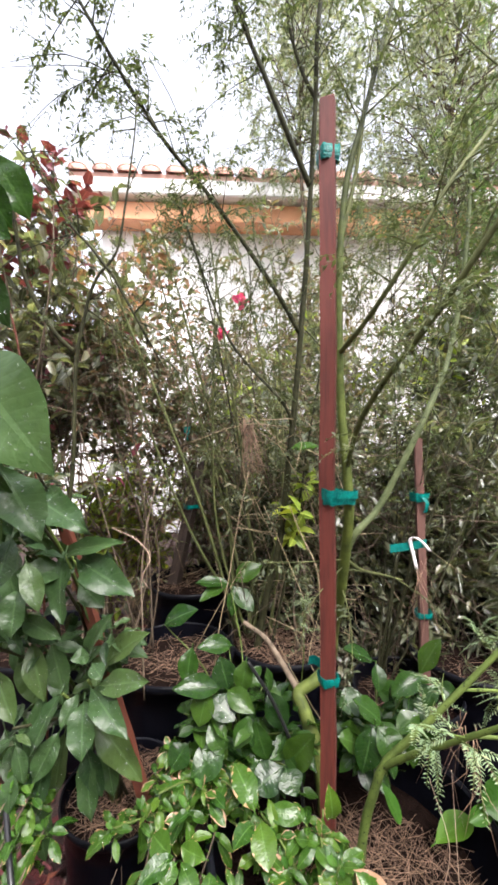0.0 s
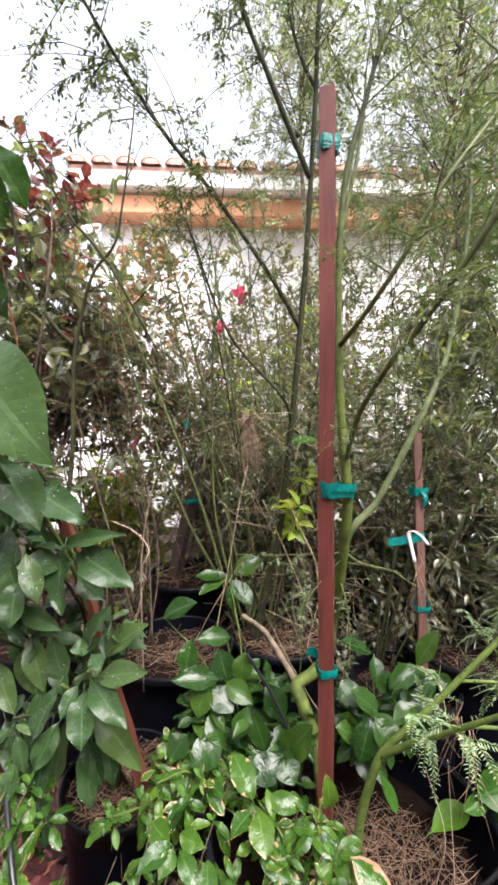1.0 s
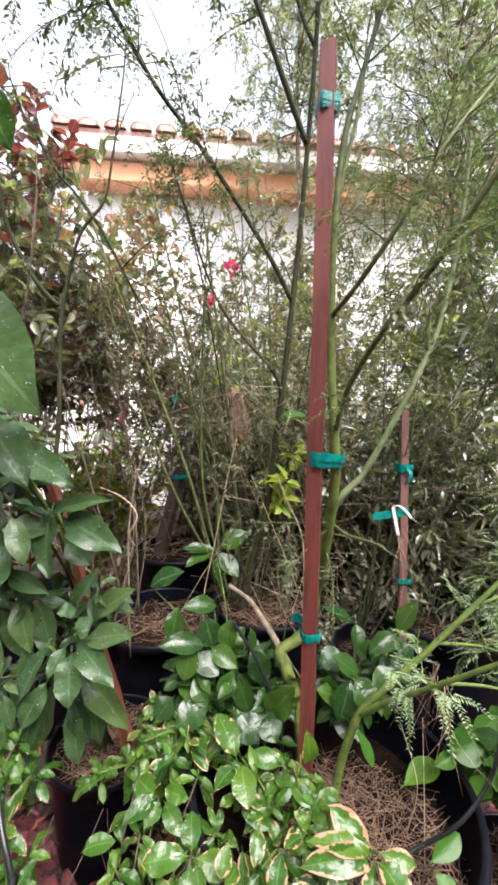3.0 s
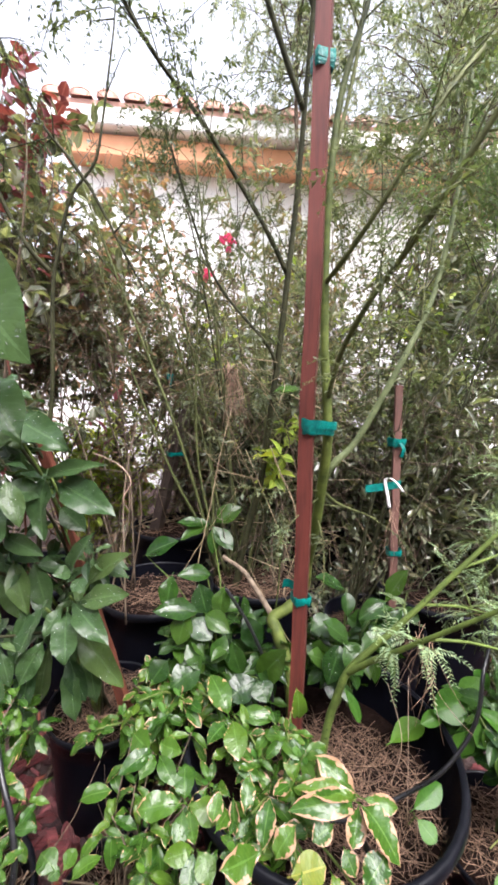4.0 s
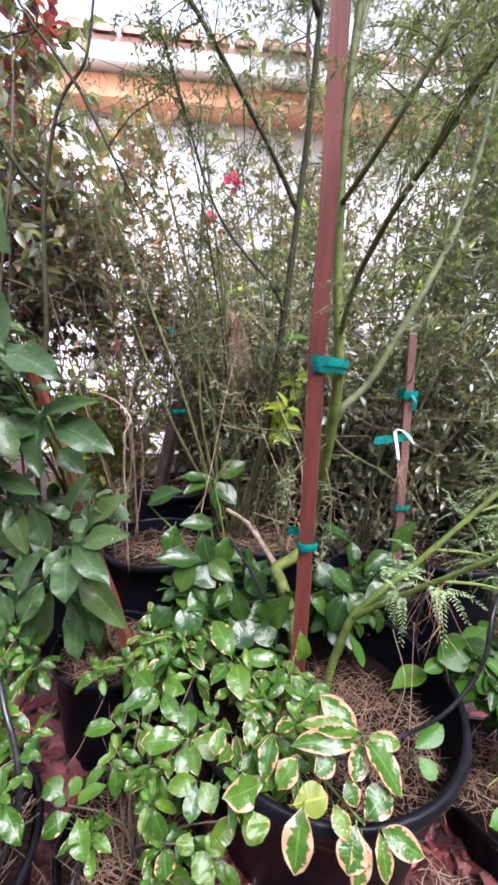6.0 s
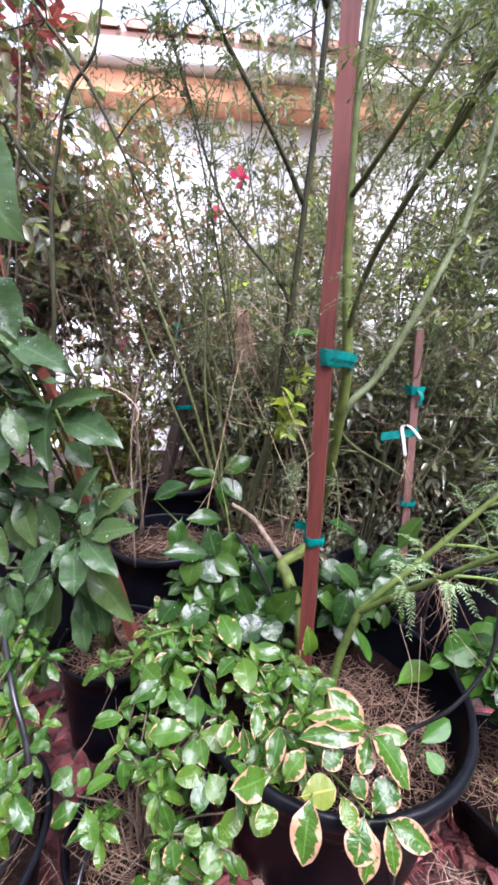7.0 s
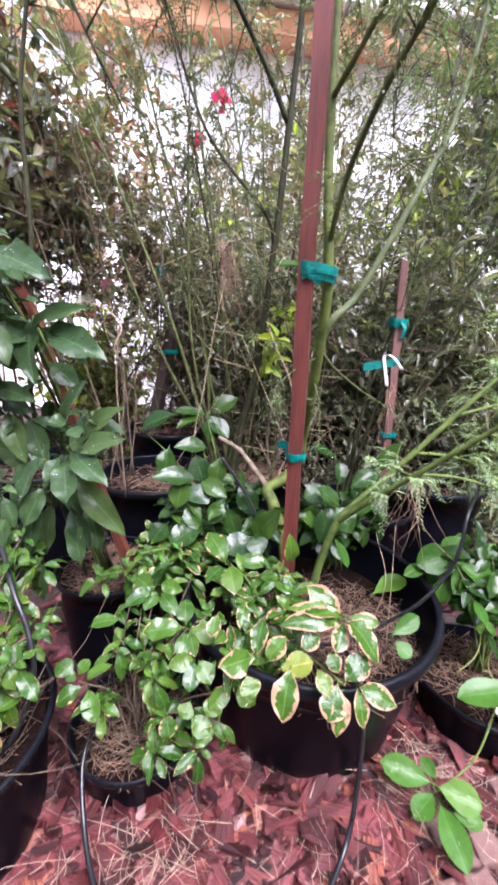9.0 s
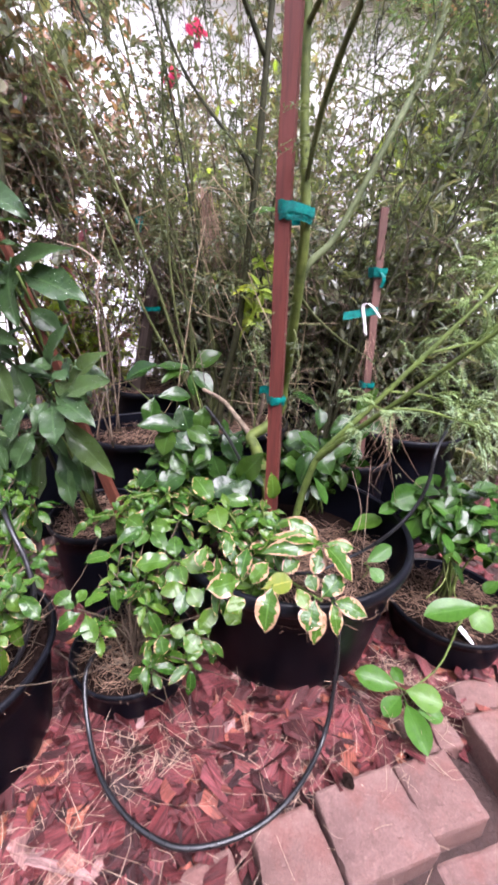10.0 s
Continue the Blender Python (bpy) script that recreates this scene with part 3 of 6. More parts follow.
def build_blocks():
    rows = [
        (0.045, 0.275, 22, 0.032, 0.11, 0.12, "rosy concrete edging block half under mulch"),
        (0.175, 0.324, 19, 0.040, 0.121, 0.135, "rosy concrete edging block beside red mulch"),
        (0.312, 0.376, 17, 0.046, 0.168, 0.128, "rosy tan concrete edging block with dust and needles"),
        (0.445, 0.419, 16, 0.045, 0.122, 0.112, "rosy tan concrete edging block with a worn corner"),
        (0.665, 0.480, 10, 0.050, 0.19, 0.17, "grey concrete edging block set at an angle"),
        (0.480, 0.535, 12, 0.022, 0.12, 0.085, "grey concrete edging block sunk into mulch"),
        (0.640, 0.615, 8, 0.026, 0.13, 0.07, "grey concrete edging block behind another"),
        (0.50, 0.300, 14, -0.012, 0.16, 0.12, "dark lower edging block in shade"),
    ]
    for i, (x, y, turn, top, w, d, label) in enumerate(rows):
        me = bpy.data.meshes.new("edging_block")
        bm = block_mesh(w, w * 0.955, d, 0.09, 40 + i)
        bm.to_mesh(me)
        bm.free()
        me.materials.append(M_BLOCK)
        ob = put("edging_block", me, None, pose(x, y, top - 0.09, 0, 0, turn) @ pose(0, -d / 2, 0))
        tagged(ob, label, "edging block", "edging blocks")


build_blocks()


# ---- pots ----
def pot(at, rim, top, base, label, soil_drop=0.05, straw=200, seed=0, lip=0.03, straw_at=None, group="black nursery pots", ground=0.0):
    """A moulded nursery pot with rolled rim; soil and needles inside."""
    h = holder("nursery_pot", (at[0], at[1], ground), label, "plant pot", group)
    H = top - ground
    prof = [(0.0, 0.004), (base * 0.97, 0.0), (base, 0.006)]
    n = 6
    prof += [(base + (rim * 0.93 - base) * (k / n), 0.006 + (H - lip - 0.006) * k / n) for k in range(1, n + 1)]
    prof += [(rim * 0.955, H - lip * 0.95), (rim * 0.985, H - lip * 0.7), (rim, H - lip * 0.35), (rim * 0.99, H - 0.003), (rim * 0.965, H), (rim * 0.945, H - 0.005), (rim * 0.93, H - lip * 0.8), (base * 0.94, 0.02), (0.0, 0.02)]
    seg = 48
    a = np.linspace(0, 2 * np.pi, seg, endpoint=False)
    prof = np.array(prof)
    v = np.stack([prof[:, 0][:, None] * np.cos(a), prof[:, 0][:, None] * np.sin(a), np.repeat(prof[:, 1][:, None], seg, 1)], -1).reshape(-1, 3)
    i, j = np.meshgrid(np.arange(len(prof) - 1), np.arange(seg), indexing="ij")
    f = np.stack([i * seg + j, i * seg + (j + 1) % seg, (i + 1) * seg + (j + 1) % seg, (i + 1) * seg + j], -1).reshape(-1, 4)
    cut = (9 * seg, 14 * seg)
    ring = (np.arange(len(f)) >= cut[0]) & (np.arange(len(f)) < cut[1])
    body = put("body", mesh_of("pot_body", [(v, f[~ring], v[:, :2])], M_PLASTIC), h)
    used, local = np.unique(f[ring], return_inverse=True)
    put("rim", mesh_of("pot_rim", [(v[used], local.reshape(-1, 4), v[used][:, :2])], M_RIM), body, None, "scuffed rolled rim")
    r = rng(seed + 300)
    sz = H - soil_drop
    sr = (base + (rim * 0.93 - base) * (sz / H)) * 0.985
    rings = 7
    sv = [(0, 0, sz + 0.01)]
    for k in range(1, rings + 1):
        for q in a[::2]:
            rr = sr * k / rings
            sv.append((rr * math.cos(q), rr * math.sin(q), sz + (r.normal(0, 0.005) + 0.006 * (1 - k / rings) if k < rings else -0.004)))
    s2 = seg // 2
    sf = [(0, 1 + q, 1 + (q + 1) % s2, 0) for q in range(s2)]
    for k in range(rings - 1):
        sf += [(1 + k * s2 + q, 1 + (k + 1) * s2 + q, 1 + (k + 1) * s2 + (q + 1) % s2, 1 + k * s2 + (q + 1) % s2) for q in range(s2)]
    sv = np.array(sv, float)
    put("soil", mesh_of("pot_soil", [(sv, np.array(sf), sv[:, :2])], M_SOIL), h, None, "dark potting soil")
    if straw:
        put("needles", mesh_of("pot_needles", straw_block(r, straw_at or (0, 0), sr * (0.75 if straw_at else 0.9), sz + 0.008, straw, (0.03, 0.11), rise=0.016 if straw_at else 0.01), M_STRAW), h, None, "dry brown pine needles")
    return h


BIG = (0.203, 0.845)
pot(BIG, 0.300, 0.335, 0.228, "large black plastic nursery pot with scuffed rolled rim", 0.10, 900, 1, 0.045, (0.04, -0.07))
pot((-0.168, 0.672), 0.14, 0.11, 0.122, "small black plastic nursery pot sunk into red mulch", 0.03, 320, 2, 0.022)
pot((-0.472, 0.512), 0.20, 0.25, 0.16, "black plastic nursery pot with pale needles on the soil", 0.03, 520, 3, 0.025)
pot((-0.325, 0.965), 0.145, 0.278, 0.12, "black plastic nursery pot with reddish soil", 0.03, 420, 4, 0.025)
pot((0.645, 0.815), 0.165, 0.125, 0.14, "black plastic nursery pot with needles and vines", 0.03, 320, 5, 0.022)
pot((0.065, 1.42), 0.19, 0.42, 0.155, "black nursery pot with orange-brown needles in shade", 0.03, 520, 6, 0.03)
pot((-0.28, 1.28), 0.19, 0.43, 0.155, "glossy black nursery pot in the shaded second row", 0.05, 220, 7, 0.03)
pot((-0.35, 1.82), 0.20, 0.46, 0.16, "black nursery pot holding a weathered stake", 0.04, 120, 8, 0.03)
pot((0.44, 1.25), 0.16, 0.37, 0.135, "black nursery pot behind the staked tree", 0.05, 120, 9, 0.03)
pot((0.68, 1.35), 0.20, 0.44, 0.16, "black nursery pot in deep shade", 0.05, 80, 10, 0.03)
pot((0.33, 1.72), 0.17, 0.55, 0.15, "tall black nursery pot in deep shade", 0.05, 0, 11, 0.03)
pot((-0.75, 1.35), 0.2, 0.42, 0.16, "black nursery pot under the red shrub", 0.05, 80, 12, 0.03)


# ---- stakes and ties ----
def stake(foot, tip, width, material, label, seed=0, pointed=False, twist=0.0):
    """A sawn square timber stake with slightly worn corners and a rough cut end."""
    r = rng(seed + 500)
    foot, tip = Vector(foot), Vector(tip)
    L = (tip - foot).length
    h = holder("plant_stake", foot, label, "plant stake", "timber plant stakes")
    bm = bmesh.new()
    n = 14
    rings = []
    for k in range(n + 1):
        z = L * k / n
        w = width / 2 * (1 + r.normal(0, 0.015))
        if pointed and k == n:
            w *= 0.45
        ox, oy = r.normal(0, 0.0008), r.normal(0, 0.0008)
        rings.append([bm.verts.new((ox + sx * w, oy + sy * w, z + (r.normal(0, 0.0018) if k == n else 0))) for sx, sy in ((-1, -1), (1, -1), (1, 1), (-1, 1))])
    for a, b in zip(rings, rings[1:]):
        for q in range(4):
            bm.faces.new((a[q], a[(q + 1) % 4], b[(q + 1) % 4], b[q]))
    bm.faces.new(rings[0][::-1])
    bm.faces.new(rings[-1])
    end = bmesh.new()
    wide = width * (0.45 if pointed else 1.0) * 0.97
    bmesh.ops.create_cube(end, size=1.0)
    for v in end.verts:
        v.co = Vector((v.co.x * wide, v.co.y * wide, L + 0.001 + v.co.z * 0.006 + (r.normal(0, 0.001) if v.co.z > 0 else 0)))
    bmesh.ops.bevel(end, geom=list(end.edges), offset=0.0012, segments=1, affect="EDGES")
    long_edges = [e for e in bm.edges if abs(e.verts[0].co.z - e.verts[1].co.z) > L / n * 0.5]
    bmesh.ops.bevel(bm, geom=long_edges, offset=width * 0.07, segments=2, affect="EDGES")
    part("post", bm, material, h)
    part("cut_end", end, M_PALEEND if material is M_REDWOOD else material, h, "rough sawn end")
    h.rotation_mode = "QUATERNION"
    h.rotation_quaternion = (tip - foot).to_track_quat("Z", "Y") @ Euler((0, 0, radians(twist))).to_quaternion()
    return h


def tie(centre, across, radius, width, label, tail=True, seed=0, wraps=4):
    """Stretch tape wound several times round stake and stem, with a loose tail."""
    r = rng(seed + 700)
    c = np.asarray(centre, float)
    a = np.asarray(across, float)
    blocks = []
    for w in range(wraps):
        dz = width * (0.5 * (w + 0.5) / wraps - 0.25) + r.normal(0, width * 0.05)
        tilt = r.normal(0, 0.05)
        m = 36
        q = np.linspace(0, 2 * np.pi, m, endpoint=False)
        ax = unit(a[None])[0]
        side = unit(np.cross(ax, [0, 0, 1])[None])[0]
        ra, rb = np.linalg.norm(a) + radius + 0.0008 * w, radius + 0.0008 * w
        sup = 0.3 if np.linalg.norm(a) < 0.01 else 0.5
        cx, sx = np.sign(np.cos(q)) * np.abs(np.cos(q)) ** sup, np.sign(np.sin(q)) * np.abs(np.sin(q)) ** sup
        ring = c + cx[:, None] * ax * ra + sx[:, None] * side * rb
        ring[:, 2] += dz + tilt * ra * np.cos(q) + 0.0012 * np.sin(q * 5 + w)
        hw = width * r.uniform(0.2, 0.34)
        v = np.vstack([ring - [0, 0, hw], ring + [0, 0, hw]])
        j = np.arange(m)
        f = np.stack([j, (j + 1) % m, m + (j + 1) % m, m + j], -1)
        blocks.append((v, f, np.zeros((len(v), 2))))
    h = holder("tree_tie", c, label, "tree tie", "green tape ties")
    blocks = [(v - c, f, u) for v, f, u in blocks]
    band = put("band", mesh_of("tie_band", blocks, M_TIE, False), h)
    sol = band.modifiers.new("thickness", "SOLIDIFY")
    sol.thickness = 0.0008
    if tail:
        ax = unit(a[None])[0]
        p = spline([ax * 0.3 * radius + [0, -radius - 0.004, 0], [radius * 0.8, -radius - 0.012, -width * 0.6], [radius * 0.5, -radius - 0.008, -width * 1.5]], 8)
        hw = width * 0.2
        v = np.vstack([p + [hw, 0, 0], p - [hw, 0.003, 0]])
        j = np.arange(7)
        f = np.stack([j, j + 1, 8 + j + 1, 8 + j], -1)
        t = put("loose_end", mesh_of("tie_tail", [(v, f, np.zeros((16, 2)))], M_TIE, False), h)
        sol = t.modifiers.new("thickness", "SOLIDIFY")
        sol.thickness = 0.0008
    return h


def tape_strip(h, pts, half):
    """A loose run of tape, as a part of its tie."""
    p = spline(pts, 12) - np.array(h.location)
    v = np.vstack([p - [0, 0, half], p + [0.002, 0, half]])
    j = np.arange(11)
    f = np.stack([j, j + 1, 12 + j + 1, 12 + j], -1)
    ob = put("loose_end", mesh_of("tape_run", [(v, f, v[:, :2])], M_TIE, False), h)
    ob.modifiers.new("thickness", "SOLIDIFY").thickness = 0.0008


stake((0.1515, 0.823, 0.20), (0.134, 0.79, 1.734), 0.0272, M_REDWOOD, "tall red-stained square timber stake tied to a green-barked tree", 1, False, 13)
tie((0.1351, 0.792, 1.637), (0.00019, 0.00005, 0), 0.0150, 0.026, "teal stretch tape wound round the red stake", False, 1)
tie((0.1625, 0.812, 1.012), (0.0155, 0.009, 0), 0.0155, 0.026, "teal stretch tape holding stake and green trunk together", False, 2, 6)
low_tie = tie((0.1463, 0.8131, 0.658), (0.00019, 0.00005, 0), 0.0150, 0.022, "teal stretch tape low on the red stake", False, 3)
tape_strip(low_tie, [(0.150, 0.832, 0.660), (0.135, 0.842, 0.668), (0.122, 0.85, 0.672), (0.110, 0.852, 0.668)], 0.009)
stake((0.458, 1.13, 0.30), (0.475, 1.28, 1.115), 0.022, M_DULLWOOD, "short reddish timber stake standing among dark shrubs", 2)
tie((0.470, 1.247, 0.945), (0.006, 0.002, 0), 0.0155, 0.028, "teal tape tied round the short stake", True, 4)
tie((0.464, 1.189, 0.618), (0.003, 0.0, 0), 0.0155, 0.02, "teal tape tied low on the short stake", False, 5)
stake((-0.47, 1.85, 0.25), (-0.290, 1.75, 1.005), 0.036, M_OLDWOOD, "dark weathered timber stake leaning in a pot", 3, True)
stake((-0.50, 1.86, 0.25), (-0.325, 1.77, 0.93), 0.022, M_OLDWOOD, "thin weathered timber stake leaning beside a thicker one", 4, True)
tie((-0.336, 1.772, 0.805), (0.006, 0.004, 0), 0.026, 0.022, "small teal tape on the weathered stake", False, 6)
stake((-0.215, 0.87, 0.255), (-0.428, 0.856, 1.00), 0.022, M_ORANGEWOOD, "orange-brown timber stake leaning among broad leaves", 5)


def build_tag():
    h = holder("plant_tag", (0.40, 1.12, 0.835), "teal tape strip and white ribbon tied to a twig", "plant tag")
    strip = spline([(-0.05, 0, -0.012), (0.0, -0.004, -0.002), (0.045, 0.0, 0.006)], 8)
    v = np.vstack([strip - [0, 0, 0.0105], strip + [0, 0.003, 0.0105]])
    j = np.arange(7)
    f = np.stack([j, j + 1, 8 + j + 1, 8 + j], -1)
    ob = put("strip", mesh_of("tag_strip", [(v, f, v[:, :2])], M_TIE, False), h)
    ob.modifiers.new("thickness", "SOLIDIFY").thickness = 0.001
    loop = spline([(0.018, -0.005, -0.062), (0.008, -0.006, -0.02), (0.0, -0.006, 0.016), (0.012, -0.01, 0.024), (0.034, -0.008, 0.008), (0.052, -0.006, -0.014)], 24)
    v = np.vstack([loop - [0.0045, 0, 0], loop + [0.0045, 0.001, 0]])
    j = np.arange(23)
    f = np.stack([j, j + 1, 24 + j + 1, 24 + j], -1)
    ob = put("ribbon", mesh_of("tag_ribbon", [(v, f, v[:, :2])], M_TIEWHITE), h, None, "white twisted ribbon")
    ob.modifiers.new("thickness", "SOLIDIFY").thickness = 0.001


build_tag()


# ---- drip tubing ----
def tubing(pts, radius, label):
    path = spline(pts, 14 * len(pts))
    h = put("drip_tube", mesh_of("drip_tube", [tube(path, radius, radius, 10)], M_TUBE))
    return tagged(h, label, "irrigation tube", "black drip tubes")


tubing([(-0.22, 0.66, 0.10), (-0.235, 0.60, 0.135), (-0.233, 0.551, 0.12), (-0.207, 0.491, 0.078), (-0.172, 0.436, 0.062), (-0.127, 0.39, 0.058), (-0.071, 0.354, 0.055), (0.001, 0.334, 0.054), (0.100, 0.353, 0.056), (0.180, 0.405, 0.058), (0.246, 0.49, 0.06), (0.272, 0.545, 0.15), (0.268, 0.56, 0.27), (0.25, 0.60, 0.345), (0.25, 0.68, 0.30)], 0.0046, "black drip tube looping over the red mulch")
tubing([(-0.40, 0.66, 0.52), (-0.334, 0.584, 0.47), (-0.298, 0.553, 0.42), (-0.28, 0.523, 0.36), (-0.30, 0.49, 0.28), (-0.34, 0.47, 0.23)], 0.0046, "black drip tube arching into a pot")
tubing([(0.20, 0.70, 0.285), (0.25, 0.69, 0.30), (0.341, 0.705, 0.34), (0.397, 0.694, 0.40), (0.446, 0.705, 0.46), (0.466, 0.711, 0.52), (0.485, 0.74, 0.58), (0.55, 0.82, 0.62)], 0.0037, "black drip tube curving out of the large pot")
tubing([(-0.02, 0.95, 0.60), (0.04, 0.93, 0.52), (0.09, 0.90, 0.42), (0.11, 0.87, 0.30)], 0.004, "thin black drip tube behind the stake")


# ---- fine-leaved trees ----
FINE_TEMPLATE, SMALL_OVATE, SMALL_LANCE = leaflet(), small_leaf("ovate"), small_leaf("lance")


def feather(r, start, direc, length, leaflets, size, slim=0.36, messy=0.5):
    """A drooping twiglet with paired leaflets: its path and leaflet matrices."""
    d = unit(np.asarray(direc, float)[None])[0]
    mid = start + d * length * 0.5 + [0, 0, 0.04 * length]
    end = start + d * length + [0, 0, -0.22 * length]
    path = spline([start, mid, end], 5)
    s = np.linspace(0.12, 1.0, leaflets)
    pos = np.array([np.interp(s, np.linspace(0, 1, 5), path[:, k]) for k in range(3)]).T
    side = unit(np.cross(d, [0.0, 0.0, 1.0])[None] + 1e-6)[0]
    sgn = np.where(np.arange(leaflets) % 2 == 0, 1.0, -1.0)[:, None]
    dirs = side * sgn + d * 0.6 + r.normal(0, messy, (leaflets, 3)) + [0, 0, -0.25]
    up = np.array([0, 0, 1.0]) + r.normal(0, messy, (leaflets, 3))
    L = size * r.uniform(0.7, 1.15, leaflets) * (1.15 - 0.6 * s)
    return path, frames(pos, dirs, up, L, L * slim)


def twig_spray(r, limb, count, span, length, sub, leaf_size, out=0.8, hang=0.0, leaflets=10, start=0.2, fern=False):
    """Twigs along a limb, each carrying feathery leaves. Gives twig blocks and leaflet matrices."""
    twigs, mats = [], []
    n = len(limb)
    for _ in range(count):
        s = r.uniform(start, 1.0) * (n - 1)
        i = int(min(s, n - 2))
        p = limb[i] + (limb[i + 1] - limb[i]) * (s - i)
        along = unit((limb[i + 1] - limb[i])[None])[0]
        d = along * r.uniform(0.2, 0.9) + r.normal(0, out, 3) + [0, 0, 0.25 - hang]
        d = unit(d[None])[0]
        L = r.uniform(*length)
        end = p + d * L + [0, 0, -hang * L * 0.6]
        path = spline([p, p + d * L * 0.5 + r.normal(0, 0.05 * L, 3), end], 7)
        twigs.append(tube(path, 0.0017, 0.0006, 4))
        for _k in range(sub):
            q = r.uniform(0.2, 1.0) * 6
            j = int(min(q, 5))
            b = path[j] + (path[j + 1] - path[j]) * (q - j)
            fd = unit((path[j + 1] - path[j])[None])[0] * 0.7 + r.normal(0, 0.6, 3) + [0, 0, -0.2 - hang]
            fp, fm = feather(r, b, fd, (r.uniform(0.04, 0.08) if fern else r.uniform(0.035, 0.085)) * span, leaflets, leaf_size, *((0.24, 0.12) if fern else (0.36, 0.35)))
            twigs.append(tube(fp, 0.0006, 0.0004, 3))
            mats.append(fm)
    return twigs, (np.vstack(mats) if mats else np.zeros((0, 4, 4)))


def fine_tree(name, at, label, trunk, limbs, seed, bark, leafmat, twigs=26, sub=6, leaf_size=0.0115, hang=0.15, length=(0.08, 0.26), out=0.7, leaflets=10, start=0.2, limb_bark=None, fern=False):
    """A slender tree: traced trunk and limbs, with twigs and tiny leaflets grown on them."""
    r = rng(seed)
    h = holder(name, at, label, "tree")
    o = np.array(h.location)
    stem_part(h, trunk[0], trunk[1], trunk[2], bark, "trunk", 10, 60, "", 0.06)
    tw, lf = [], []
    paths = [(spline(trunk[0], 60), trunk[3] if len(trunk) > 3 else 0)]
    for pts, r0, r1, count, *own in limbs:
        stem_part(h, pts, r0, r1, own[0] if own else limb_bark or bark, "limb", 8, 40, "", 0.08)
        paths.append((spline(pts, 40), count))
    for path, count in paths:
        if count:
            a, b = twig_spray(r, path, count, 1.0, length, sub, leaf_size, out, hang, leaflets, start, fern)
            tw += a
            lf.append(b)
    put("twigwork", mesh_of("twigwork", [(v - o, f, u) for v, f, u in tw], limb_bark or bark), h)["kind"] = "stuff"
    v, f, u = batch(FINE_TEMPLATE, np.vstack(lf))
    put("foliage", mesh_of("foliage", [(v - o, f, u)], leafmat), h)
    return h


# the staked tree in the large pot
fine_tree(
    "staked_tree", (0.15, 0.90, 0.28), "young green-barked tree with fine feathery leaves tied to a stake",
    ([(0.16, 0.90, 0.27), (0.144, 0.93, 0.389), (0.113, 0.96, 0.48), (0.099, 0.985, 0.508), (0.142, 1.0, 0.533), (0.179, 1.02, 0.575), (0.183, 1.0, 0.655), (0.183, 0.92, 0.76), (0.185, 0.865, 0.88), (0.186, 0.83, 0.98), (0.181, 0.83, 1.06), (0.171, 0.835, 1.167), (0.165, 0.84, 1.32), (0.163, 0.83, 1.448), (0.174, 0.83, 1.609), (0.204, 0.83, 1.73), (0.232, 0.83, 1.84), (0.264, 0.83, 1.973)], 0.0175, 0.0035, 8),
    [
        ([(0.181, 0.835, 1.06), (0.190, 0.763, 1.15), (0.212, 0.667, 1.22), (0.239, 0.61, 1.267), (0.264, 0.545, 1.321), (0.32, 0.5, 1.43), (0.36, 0.49, 1.52)], 0.0052, 0.0034, 14),
        ([(0.186, 0.86, 0.89), (0.205, 0.85, 0.935), (0.25, 0.865, 0.98), (0.303, 0.87, 1.08), (0.352, 0.88, 1.18), (0.39, 0.91, 1.25), (0.421, 0.94, 1.32), (0.45, 0.95, 1.482), (0.461, 0.95, 1.679), (0.456, 0.95, 1.813)], 0.0078, 0.0042, 18, M_PALEGREEN),
        ([(0.186, 0.865, 0.875), (0.235, 0.93, 0.83), (0.325, 1.06, 0.772), (0.383, 1.12, 0.74)], 0.004, 0.002, 2),
        ([(0.166, 0.84, 1.29), (0.195, 0.773, 1.324), (0.242, 0.71, 1.397), (0.3, 0.685, 1.506), (0.375, 0.7, 1.609), (0.43, 0.71, 1.7)], 0.0052, 0.0025, 16),
        ([(0.168, 0.83, 1.51), (0.194, 0.83, 1.64), (0.213, 0.83, 1.767), (0.255, 0.83, 1.891), (0.30, 0.83, 2.01)], 0.0042, 0.002, 16),
    ], 31, M_TRUNK, M_DARKFINE, sub=6, leaf_size=0.015, hang=0.3, limb_bark=M_LIMBBARK, start=0.35)
h = bpy.data.objects["staked_tree"]
stem_part(h, [(0.105, 0.985, 0.505), (0.061, 1.05, 0.539), (0.016, 1.1, 0.577), (-0.046, 1.13, 0.603)], 0.0085, 0.0058, M_CUTBARK, "cut_branch", 8, 16, "dry pale cut branch", 0.1)

